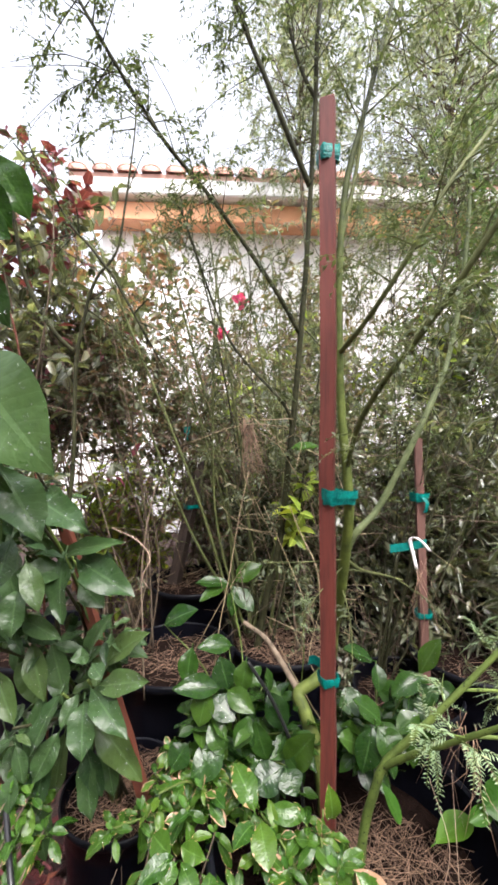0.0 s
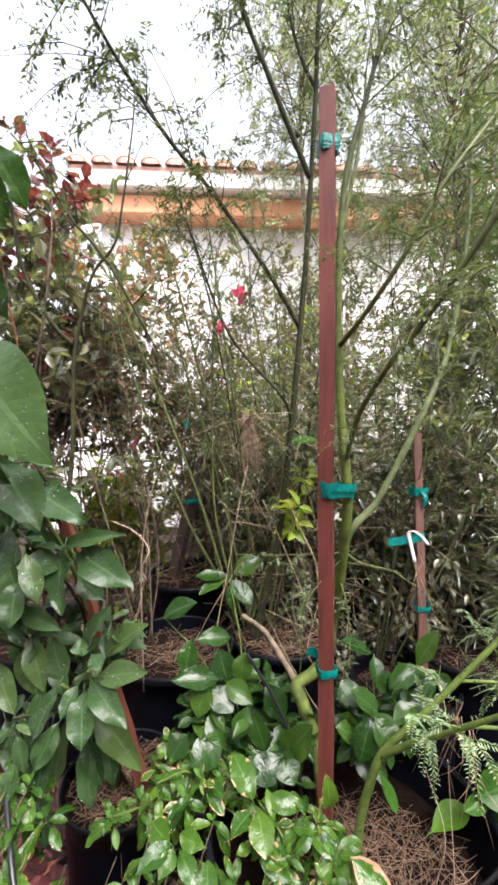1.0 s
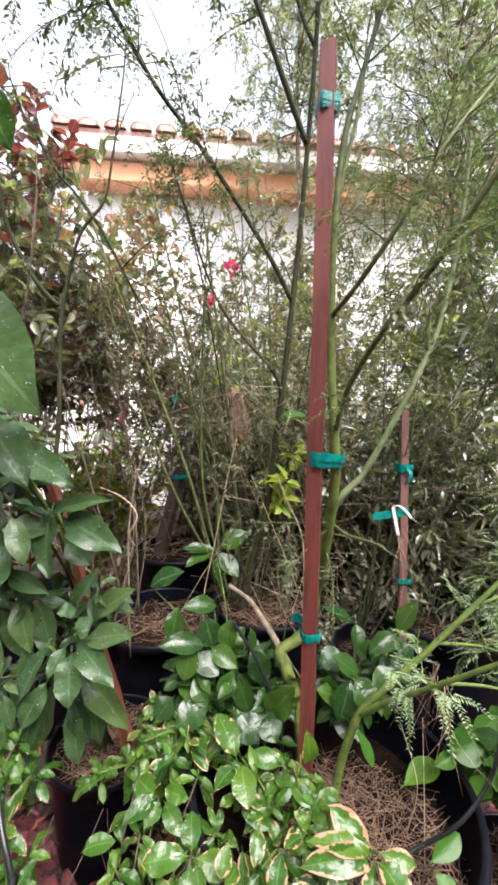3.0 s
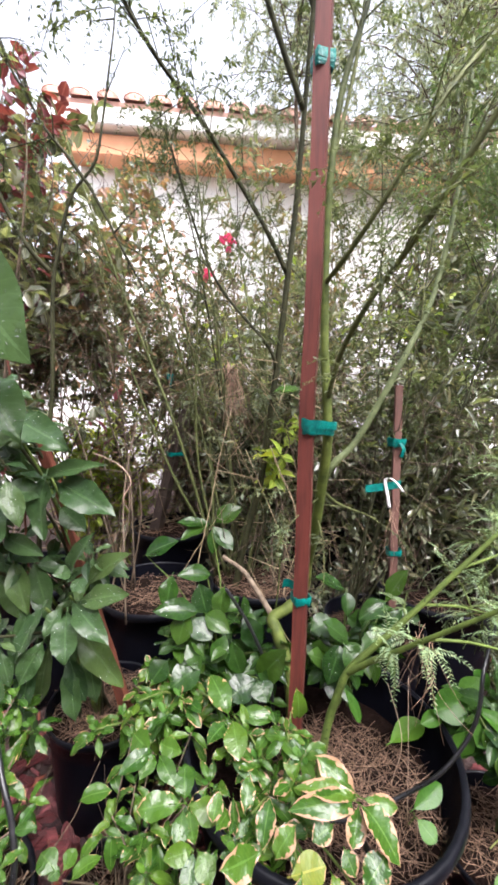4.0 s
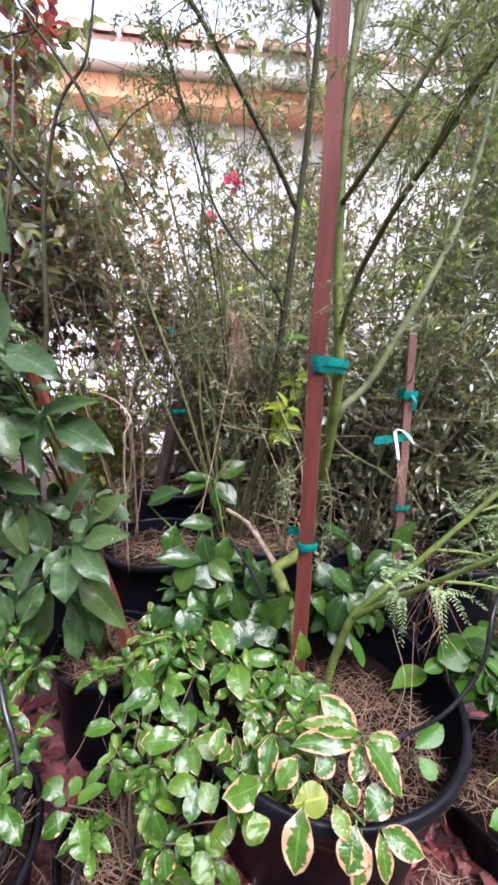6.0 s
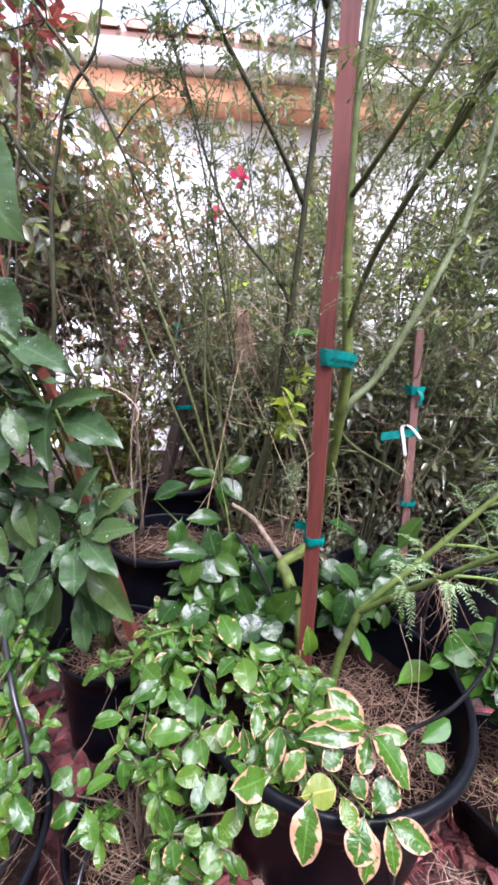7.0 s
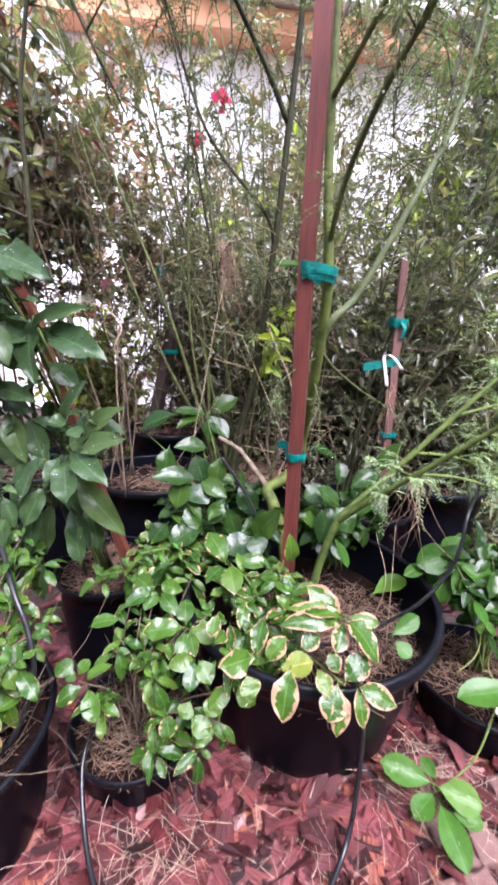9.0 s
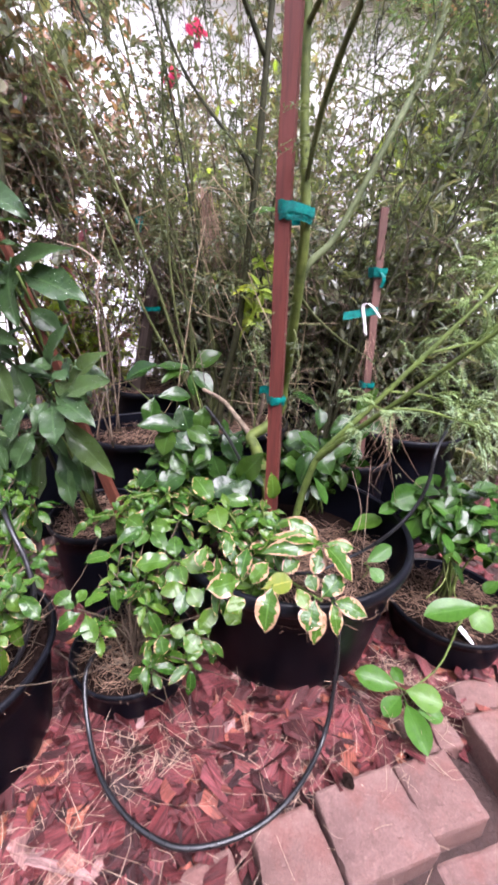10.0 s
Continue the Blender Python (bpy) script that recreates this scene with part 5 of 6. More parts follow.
SPRING_A = [
    (-0.064, 0.661, 0.345, -0.14, 0.648, 0.34, 0.046),
    (-0.06, 0.664, 0.35, -0.068, 0.711, 0.37, 0.04),
    (-0.05, 0.658, 0.345, 0.008, 0.648, 0.34, 0.044),
    (-0.06, 0.651, 0.34, -0.061, 0.609, 0.32, 0.031),
    (-0.048, 0.652, 0.34, -0.034, 0.619, 0.32, 0.031),
    (-0.036, 0.611, 0.32, -0.08, 0.599, 0.315, 0.034),
    (-0.034, 0.606, 0.32, -0.036, 0.567, 0.295, 0.033),
    (-0.025, 0.608, 0.32, -0.0, 0.581, 0.3, 0.039),
    (-0.141, 0.726, 0.38, -0.179, 0.748, 0.39, 0.049),
    (-0.138, 0.726, 0.375, -0.187, 0.686, 0.365, 0.036),
    (-0.128, 0.718, 0.375, -0.148, 0.686, 0.36, 0.032),
    (-0.12, 0.719, 0.375, -0.081, 0.678, 0.36, 0.034),
    (-0.077, 0.724, 0.38, -0.123, 0.736, 0.385, 0.037),
]
SPRING_B = [
    (-0.251, 0.583, 0.3, -0.283, 0.598, 0.31, 0.037),
    (-0.239, 0.585, 0.3, -0.228, 0.604, 0.315, 0.028),
    (-0.221, 0.573, 0.3, -0.183, 0.599, 0.31, 0.027),
    (-0.226, 0.564, 0.295, -0.261, 0.543, 0.28, 0.033),
    (-0.213, 0.56, 0.295, -0.188, 0.527, 0.265, 0.034),
    (-0.247, 0.588, 0.3, -0.258, 0.575, 0.295, 0.024),
    (-0.249, 0.663, 0.335, -0.198, 0.678, 0.34, 0.035),
    (-0.037, 0.577, 0.26, -0.047, 0.557, 0.245, 0.034),
    (-0.076, 0.566, 0.24, -0.066, 0.54, 0.22, 0.037),
    (-0.029, 0.554, 0.25, 0.004, 0.537, 0.235, 0.038),
    (0.013, 0.566, 0.29, -0.0, 0.543, 0.27, 0.035),
    (0.048, 0.58, 0.3, 0.08, 0.556, 0.29, 0.043),
    (0.03, 0.576, 0.3, 0.002, 0.547, 0.28, 0.035),
]
SPRIG = [
    (0.429, 0.588, 0.075, 0.343, 0.617, 0.08, 0.051),
    (0.429, 0.571, 0.07, 0.383, 0.536, 0.06, 0.041),
    (0.444, 0.58, 0.075, 0.512, 0.554, 0.07, 0.054),
    (0.435, 0.553, 0.07, 0.443, 0.467, 0.055, 0.049),
    (0.459, 0.547, 0.06, 0.508, 0.537, 0.055, 0.034),
    (0.442, 0.592, 0.08, 0.427, 0.624, 0.09, 0.028),
    (0.621, 0.665, 0.23, 0.497, 0.662, 0.206, 0.056),
    (0.641, 0.66, 0.219, 0.597, 0.64, 0.194, 0.054),
]
TRAIL = [
    (0.541, 0.875, 0.405, 0.461, 0.855, 0.385, 0.070),
    (0.490, 0.870, 0.372, 0.432, 0.850, 0.357, 0.032),
    (0.563, 0.875, 0.384, 0.668, 0.830, 0.321, 0.056),
    (0.618, 0.875, 0.372, 0.553, 0.840, 0.321, 0.058),
    (0.555, 0.880, 0.347, 0.525, 0.860, 0.272, 0.045),
    (0.736, 0.870, 0.429, 0.660, 0.850, 0.428, 0.036),
    (0.715, 0.860, 0.404, 0.736, 0.830, 0.323, 0.034),
    (0.723, 0.900, 0.391, 0.630, 0.880, 0.383, 0.042),
    (0.583, 0.900, 0.438, 0.534, 0.890, 0.401, 0.044),
    (0.707, 0.870, 0.278, 0.734, 0.860, 0.221, 0.038),
    (0.663, 0.870, 0.249, 0.719, 0.860, 0.221, 0.032),
    (0.642, 0.880, 0.260, 0.662, 0.860, 0.191, 0.034),
    (0.756, 0.800, 0.187, 0.721, 0.790, 0.158, 0.033),
]
TRAIL_INPOT = [
    (0.36, 0.699, 0.32, 0.421, 0.73, 0.34, 0.036),
    (0.362, 0.685, 0.315, 0.386, 0.662, 0.3, 0.033),
    (0.375, 0.868, 0.29, 0.466, 0.917, 0.3, 0.053),
]
LIME = [
    (0.242, 0.79, 0.482, 0.27, 0.765, 0.429, 0.027),
]

plant = shoot_plant(
    "gardenia_plant", (-0.15, 0.65, 0.08), "leafy shrub with glossy green leaves, some tan-edged, in a pot",
    [(-0.195, 0.56, 0.27), (-0.012, 0.53, 0.215), (0.02, 0.55, 0.25), (-0.064, 0.69, 0.33), (-0.098, 0.64, 0.31), (-0.16, 0.70, 0.335), (-0.19, 0.77, 0.36), (-0.069, 0.78, 0.37), (-0.20, 0.65, 0.295), (-0.02, 0.70, 0.345), (-0.085, 0.58, 0.22)],
    SPRING, 51, 0.054, M_BROWNBARK, (5, 8), (0.0024, 0.0014), fill=4, jitter=0.035, young=BRIGHT, spread=(52, 108), extra=14, extra_box=((-0.2, 0.62, 0.18), (0.02, 0.8, 0.30)))
dead_twigs(plant, (-0.15, 0.65, 0.085), 0.12, 0.16, 46, 61)
twig_to(plant, (-0.15, 0.65, 0.08), [(-0.058, 0.663, 0.34), (-0.034, 0.614, 0.315), (-0.134, 0.726, 0.375), (-0.236, 0.576, 0.295), (-0.036, 0.575, 0.24), (0.021, 0.578, 0.29)], 0.0024, 0.0014, M_BROWNBARK, 1)
placed(plant, SPRING, SPRING_A, 0.52, 101)
placed(plant, SPRING, SPRING_B, 0.52, 102)
plant = shoot_plant(
    "tan_edged_plant", (0.12, 0.72, 0.23), "shrub with cream and tan edged leaves spilling over a pot rim",
    [(0.11, 0.62, 0.35), (0.04, 0.60, 0.34), (0.07, 0.72, 0.38), (0.02, 0.74, 0.39), (0.06, 0.64, 0.36), (0.125, 0.735, 0.425), (0.155, 0.715, 0.40), (0.10, 0.75, 0.43), (0.145, 0.68, 0.375)],
    SPRING + EDGED[:1], 52, 0.058, M_GREENBARK, (5, 8), fill=8, young=BRIGHT, extra=24, extra_box=((0.0, 0.6, 0.30), (0.14, 0.76, 0.36)), spread=(45, 105))
twig_to(plant, (0.12, 0.72, 0.23), [(0.232, 0.633, 0.41), (0.225, 0.542, 0.355), (0.081, 0.584, 0.36), (0.131, 0.539, 0.385), (0.018, 0.779, 0.415), (0.134, 0.786, 0.425)], 0.003, 0.0018, M_GREENBARK, 2)
placed(plant, EDGED, EDGED_A, 0.56, 103)
placed(plant, EDGED, EDGED_B[:5], 0.56, 104)
placed(plant, SPRING + EDGED[:1], EDGED_B[5:], 0.54, 104)
placed(plant, YELLOWED, EDGED_YELLOW, 0.56, 105)
shoot_plant(
    "tan_edged_plant", (-0.1, 0.88, 0.30), "tan-edged leafy shrub filling the gap between pots",
    [(-0.158, 0.89, 0.415), (-0.09, 0.85, 0.41), (-0.02, 0.82, 0.40), (0.035, 0.76, 0.385), (-0.21, 0.86, 0.40), (-0.06, 0.93, 0.43), (-0.13, 0.80, 0.39), (-0.22, 0.80, 0.38)],
    SPRING + EDGED[:1], 53, 0.056, M_GREENBARK, (5, 8), fill=10, young=BRIGHT, spread=(52, 108), extra=34, extra_box=((-0.2, 0.78, 0.32), (0.05, 0.95, 0.41)))
shoot_plant(
    "gardenia_plant", (-0.40, 0.52, 0.23), "leafy shrub with fresh lime shoots in a pot",
    [(-0.296, 0.548, 0.415), (-0.356, 0.608, 0.45), (-0.32, 0.504, 0.38), (-0.31, 0.60, 0.41), (-0.31, 0.46, 0.36), (-0.401, 0.689, 0.5), (-0.36, 0.63, 0.50), (-0.39, 0.66, 0.54), (-0.34, 0.67, 0.47), (-0.42, 0.62, 0.52), (-0.38, 0.48, 0.41), (-0.33, 0.42, 0.36), (-0.44, 0.58, 0.46)],
    SPRING, 54, 0.054, M_BROWNBARK, (5, 8), (0.0024, 0.0014), fill=9, young=BRIGHT, spread=(52, 108), extra=20, extra_box=((-0.48, 0.44, 0.3), (-0.33, 0.68, 0.44)))
dead_twigs(bpy.data.objects["gardenia_plant.001"], (-0.40, 0.50, 0.235), 0.15, 0.2, 60, 62)
plant = shoot_plant(
    "glossy_leaf_plant", (-0.03, 0.98, 0.30), "dark glossy broad-leaved plant wet with rain",
    [(-0.133, 0.92, 0.47), (-0.028, 0.93, 0.45), (-0.08, 0.9, 0.42), (0.024, 0.90, 0.41), (0.09, 0.92, 0.44), (-0.04, 0.99, 0.52), (0.05, 1.0, 0.50), (0.0, 0.93, 0.42)],
    GLOSSY, 55, 0.072, M_GREENBARK, (4, 7), fill=12, extra=90, extra_box=((-0.15, 0.88, 0.36), (0.12, 1.02, 0.50)), spread=(60, 120), extra_len=0.85)
twig_to(plant, (-0.03, 0.98, 0.30), [(-0.112, 1.345, 0.622), (-0.099, 0.94, 0.536), (-0.072, 1.0, 0.601), (0.067, 0.87, 0.43), (-0.012, 0.91, 0.508), (-0.233, 1.0, 0.654)], 0.0026, 0.0014, M_GREENBARK, 3)
placed(plant, GLOSSY, GLOSSY_A, 0.56, 106)
placed(plant, GLOSSY, GLOSSY_B, 0.56, 107)
plant = shoot_plant(
    "glossy_leaf_plant", (0.30, 1.02, 0.26), "dark glossy broad-leaved plant behind the stake",
    [(0.289, 0.97, 0.46), (0.215, 0.97, 0.47), (0.33, 0.98, 0.45), (0.38, 1.03, 0.50), (0.24, 0.95, 0.43)],
    GLOSSY, 56, 0.07, M_GREENBARK, (4, 7), fill=8, extra=50, extra_box=((0.19, 0.93, 0.37), (0.40, 1.05, 0.49)), spread=(60, 120))
twig_to(plant, (0.30, 1.02, 0.26), [(0.28, 0.98, 0.597), (0.379, 0.98, 0.572), (0.274, 0.92, 0.492)], 0.0026, 0.0014, M_GREENBARK, 4)
placed(plant, GLOSSY, GLOSSY_C, 0.56, 108)
plant = shoot_plant(
    "trailing_leaf_plant", (0.645, 0.83, 0.10), "bright broad-leaved vine growing over a low pot",
    [(0.58, 0.83, 0.35), (0.603, 0.80, 0.31), (0.675, 0.83, 0.37), (0.56, 0.86, 0.38), (0.65, 0.88, 0.40), (0.70, 0.78, 0.32)],
    GLOSSY + BRIGHT[:1], 57, 0.075, M_GREENBARK, (4, 7), fill=5, extra=34, extra_box=((0.52, 0.8, 0.26), (0.74, 0.95, 0.43)), spread=(60, 115))
twig_to(plant, (0.645, 0.83, 0.10), [(0.56, 0.88, 0.39), (0.62, 0.88, 0.38), (0.72, 0.87, 0.42), (0.655, 0.875, 0.255)], 0.0022, 0.0014, M_GREENBARK, 5)
placed(plant, BRIGHT + GLOSSY[:1], TRAIL, 0.5, 109)
for pts in ([(0.60, 0.85, 0.34), (0.615, 0.81, 0.25), (0.605, 0.79, 0.19), (0.56, 0.775, 0.15)], [(0.61, 0.85, 0.33), (0.645, 0.81, 0.24), (0.635, 0.785, 0.17), (0.645, 0.77, 0.14)], [(0.60, 0.86, 0.34), (0.612, 0.83, 0.24), (0.625, 0.79, 0.16)]):
    stem_part(plant, pts, 0.0016, 0.0012, M_PALESHOOT, "tendril", 5, 12)
plant = holder("trailing_sprig", (0.63, 0.75, 0.10), "bright green sprig trailing from a pot onto the edging blocks", "sprig")
stem_part(plant, [(0.66, 0.76, 0.10), (0.60, 0.69, 0.14), (0.53, 0.62, 0.10), (0.44, 0.576, 0.07)], 0.0026, 0.0018, M_GREENBARK)
stem_part(plant, [(0.67, 0.76, 0.10), (0.69, 0.71, 0.19), (0.64, 0.665, 0.226), (0.618, 0.665, 0.23)], 0.0026, 0.0018, M_GREENBARK)
placed(plant, BRIGHT, SPRIG, 0.5, 111, (0.0, -0.4, 0.9))
plant = holder("vine_seedling", (0.37, 0.72, 0.25), "small bright vine seedling in the large pot", "seedling")
twig_to(plant, (0.37, 0.72, 0.25), [(0.362, 0.701, 0.31)], 0.002, 0.0014, M_GREENBARK, 6)
placed(plant, BRIGHT, TRAIL_INPOT, 0.5, 112)
placed(bpy.data.objects["low_feathery_tree"], BRIGHT[:1], LIME, 0.5, 113, (0.4, -0.8, 0.3))
plant = shoot_plant(
    "broad_leaf_plant", (-0.335, 0.95, 0.25), "tall plant with long drooping rain-wet dark green leaves",
    [(-0.40, 0.70, 0.95), (-0.42, 0.68, 1.06), (-0.40, 0.68, 0.63), (-0.46, 0.76, 1.0), (-0.45, 0.70, 0.82), (-0.36, 0.78, 0.62), (-0.39, 0.76, 0.74), (-0.47, 0.74, 1.10)],
    LANCE, 59, 0.088, M_OLIVEBARK, (6, 9), (0.005, 0.0025), spread=(65, 145), lean=0.2, fill=4, jitter=0.05, extra=44, extra_box=((-0.55, 0.82, 0.46), (-0.33, 0.98, 0.94)), sag=1.1)
twig_to(plant, (-0.335, 0.95, 0.25), [(-0.297, 0.736, 0.681), (-0.357, 0.789, 0.897), (-0.400, 0.73, 1.021), (-0.407, 0.754, 0.746), (-0.345, 0.736, 0.654)], 0.0055, 0.0028, M_GREENBARK, 7)
r = rng(63)
cover = [frames([(r.uniform(-0.52, -0.40), r.uniform(0.70, 0.82), r.uniform(0.84, 1.14))], [(r.normal(0.2, 0.6), r.normal(-0.2, 0.4), -0.8)], [(r.normal(0, 0.3), -0.9, 0.45)], [r.uniform(0.07, 0.105)], [r.uniform(0.07, 0.10)])[0] for _ in range(26)]
leaves_on(plant, LANCE, cover, r)
placed(plant, LANCE, LANCE_LOW, 0.41, 114, (0.0, -0.75, 0.65))
placed(plant, LANCE, LANCE_HIGH, 0.41, 115, (0.0, -0.7, 0.7))


def overhang():
    """The branch that leans in close at the side, with broad leaves."""
    h = potted("leaning_branch", (-0.62, 0.62, 0.0), "leaning shoot with broad wet leaves close beside the path")
    r = rng(60)
    stem_part(h, [(-0.62, 0.62, 0.0), (-0.52, 0.58, 0.5), (-0.40, 0.52, 0.95), (-0.33, 0.49, 1.25), (-0.30, 0.50, 1.45)], 0.009, 0.004, M_OLIVEBARK, "stem", 7, 20)
    mats = []
    for p, d, L in (((-0.262, 0.44, 1.245), (0.42, 0.1, -1.0), 0.145), ((-0.33, 0.50, 1.40), (0.8, 0.1, -0.5), 0.075), ((-0.32, 0.50, 1.44), (0.6, 0.2, -0.8), 0.08),
                    ((-0.30, 0.52, 1.47), (0.5, 0.0, -0.9), 0.09), ((-0.33, 0.5, 1.36), (0.4, 0.3, -1.0), 0.12), ((-0.34, 0.47, 1.15), (0.7, -0.1, -0.8), 0.13), ((-0.34, 0.5, 1.1), (0.3, 0.1, -1.0), 0.15)):
        mats.append(frames([p], [d], [[0.2, -1.0, 0.1]], [L * 0.9], [L * 0.95])[0])
    placed(h, NEAR_BLADE, NEAR_LEAF, 0.62, 116, (0.25, -1.0, -0.05))
    leaves_on(h, GLOSSY, mats[1:4], r)
    leaves_on(h, LANCE, mats[4:], r)


overhang()


# ---- shrubs behind ----
def shrub(name, base, height, spread, label, seed, leafmat, bark, stems=10, twigs=16, leaves=9, size=(0.025, 0.05), aspect=0.38, lance=False, twig_len=(0.08, 0.22), low=0.2, lean=(0, 0, 0), category="shrub", extra=None, stem_r=0.006, hvar=(0.65, 1.05), tangle=30, reach=0.15):
    """A many-stemmed bush with forking twigs and separate leaves."""
    r = rng(seed)
    h = holder(name, base, label, category)
    base = np.array(base, float)
    wood, pos, dirs = [], [], []
    for _ in range(stems):
        a, q = r.uniform(0, 6.28), spread * math.sqrt(r.uniform(0.02, 1))
        top = base + [q * math.cos(a), q * math.sin(a), height * r.uniform(*hvar)] + np.array(lean) * r.uniform(0.5, 1.2)
        b = r.uniform(0, 6.28)
        start = base + [0.4 * spread * math.cos(b), 0.4 * spread * math.sin(b), 0]
        way = top - start
        w = 0.085 * np.linalg.norm(way)
        path = spline([start, start + way * 0.3 + r.normal(0, w, 3), start + way * 0.62 + r.normal(0, w, 3), top], 12)
        wood.append(tube(path, stem_r * r.uniform(0.6, 1.2), 0.0015, 5))
        for _t in range(twigs):
            s = r.uniform(low, 1.0) * 11
            i = int(min(s, 10))
            p = path[i] + (path[i + 1] - path[i]) * (s - i)
            d = unit((r.normal(0, 1, 3) * [1, 1, 0.6] + [0, 0, 0.45])[None])[0]
            L = r.uniform(*twig_len)
            e = p + d * L
            tw = spline([p, p + d * L * 0.5 + r.normal(0, 0.012, 3), e - [0, 0, 0.05 * L]], 4)
            wood.append(tube(tw, 0.0016, 0.0007, 3))
            n = max(2, int(leaves * r.uniform(0.5, 1.4)))
            for _l in range(n):
                u = r.uniform(0.15, 1.0)
                pos.append(p + d * L * u)
                dirs.append(d * 0.6 + r.normal(0, 0.75, 3))
    for _ in range(tangle):
        a, q = r.uniform(0, 6.28), spread * math.sqrt(r.uniform(0.02, 1.1))
        p = base + [q * math.cos(a), q * math.sin(a), height * r.uniform(max(low - reach, 0.05), 0.95)]
        d = unit((r.normal(0, 1, 3) * [1, 1, 0.8])[None])[0] * r.uniform(0.12, 0.45)
        wood.append(tube(spline([p - d, p + r.normal(0, 0.08, 3), p + d + r.normal(0, 0.06, 3)], 8), r.uniform(0.0007, 0.0019), 0.0005, 4))
    pos, dirs = np.array(pos), np.array(dirs)
    n = len(pos)
    L = r.uniform(size[0], size[1], n)
    m = frames(pos, dirs, np.array([0, 0, 1.0]) + r.normal(0, 0.5, (n, 3)), L, L * aspect)
    tmpl = SMALL_LANCE if lance else SMALL_OVATE
    put("branchwork", mesh_of("branchwork", [(v - base, f, u) for v, f, u in wood], bark), h)["kind"] = "stuff"
    if extra:
        cut = int(n * extra[1])
        pick = r.permutation(n)
        v, f, u = batch(tmpl, m[pick[:cut]])
        put("tinted_foliage", mesh_of("tinted_foliage", [(v - base, f, u)], extra[0]), h, None, extra[2])
        m = m[pick[cut:]]
    v, f, u = batch(tmpl, m)
    put("foliage", mesh_of("foliage", [(v - base, f, u)], leafmat), h)
    return h


shrub("red_leaf_shrub", (-0.92, 1.40, 0), 2.0, 0.40, "tall grey-green shrub with crimson and rusty leaf tips", 71, M_GREY, M_BROWNBARK, 13, 30, 7, (0.04, 0.075), 0.42, low=0.6, extra=(M_RED, 0.05, "crimson leaves"), hvar=(0.8, 1.06), tangle=60)
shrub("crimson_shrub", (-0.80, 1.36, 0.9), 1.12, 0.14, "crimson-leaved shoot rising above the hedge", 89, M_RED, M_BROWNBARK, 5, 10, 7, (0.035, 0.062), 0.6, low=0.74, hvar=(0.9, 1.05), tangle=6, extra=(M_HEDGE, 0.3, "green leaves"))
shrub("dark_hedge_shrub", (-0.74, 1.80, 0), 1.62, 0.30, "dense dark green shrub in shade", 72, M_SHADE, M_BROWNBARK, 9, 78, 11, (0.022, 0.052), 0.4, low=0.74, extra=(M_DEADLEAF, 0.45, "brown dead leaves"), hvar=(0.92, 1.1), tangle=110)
shrub("dark_hedge_shrub", (-1.30, 1.75, 0), 1.6, 0.26, "dark twiggy shrub at the edge of the bed", 99, M_GREY, M_BROWNBARK, 12, 34, 9, (0.03, 0.06), 0.42, low=0.2, tangle=60)
shrub("rusty_shrub", (-0.95, 2.35, 0), 2.35, 0.42, "thin shrub with rusty and pinkish leaves", 73, M_RUST, M_BROWNBARK, 12, 44, 8, (0.035, 0.075), 0.5, low=0.5, extra=(M_GREY, 0.5, "green leaves"), hvar=(0.85, 1.05), tangle=40)
shrub("lime_shrub", (-0.86, 2.2, 0), 0.98, 0.30, "low lime green shrub, its backlit glow in the leaf colour", 74, M_HEDGE_YELLOW, M_BROWNBARK, 18, 16, 7, (0.04, 0.075), 0.5, low=0.5, tangle=26, extra=(M_RUST, 0.16, "brown leaves"))
shrub("upright_grey_shrub", (-0.12, 2.1, 0.2), 1.35, 0.34, "thin shrub with small grey-green leaves", 75, M_GREY, M_BROWNBARK, 12, 44, 11, (0.025, 0.055), 0.34, True, low=0.12, stem_r=0.004, tangle=110)
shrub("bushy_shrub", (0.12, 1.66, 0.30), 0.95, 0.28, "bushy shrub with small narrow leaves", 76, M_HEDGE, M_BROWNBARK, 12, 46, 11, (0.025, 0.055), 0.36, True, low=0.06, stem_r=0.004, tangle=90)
shrub("olive_shrub", (0.04, 2.2, 0), 1.5, 0.42, "bushy grey-green shrub before the white wall", 77, M_GREY, M_BROWNBARK, 16, 52, 11, (0.03, 0.065), 0.38, True, low=0.1, extra=(M_HEDGE_YELLOW, 0.12, "lime young leaves"), tangle=110)
shrub("grey_brown_shrub", (-0.36, 2.05, 0), 1.72, 0.17, "twiggy grey-brown shrub with small leaves", 98, M_GREY, M_BROWNBARK, 11, 36, 9, (0.022, 0.05), 0.36, low=0.35, extra=(M_DEADLEAF, 0.4, "brown leaves"), tangle=80)
# Pale grey leaves here and below put silvery wet highlights into the colour.
shrub("dark_hedge_shrub", (0.45, 1.70, 0), 1.2, 0.36, "dense dark green small-leaved shrub behind pots", 78, M_HEDGE, M_BROWNBARK, 18, 62, 13, (0.02, 0.042), 0.46, low=0.06, extra=(M_GREY, 0.45, "pale leaves in place of wet highlights"), tangle=150)
shrub("olive_shrub", (0.55, 2.15, 0), 1.65, 0.5, "tall grey-green willow-leaved shrub", 79, M_GREY, M_BROWNBARK, 18, 50, 11, (0.03, 0.07), 0.32, True, low=0.1, extra=(M_HEDGE_YELLOW, 0.1, "lime young leaves"), tangle=110)
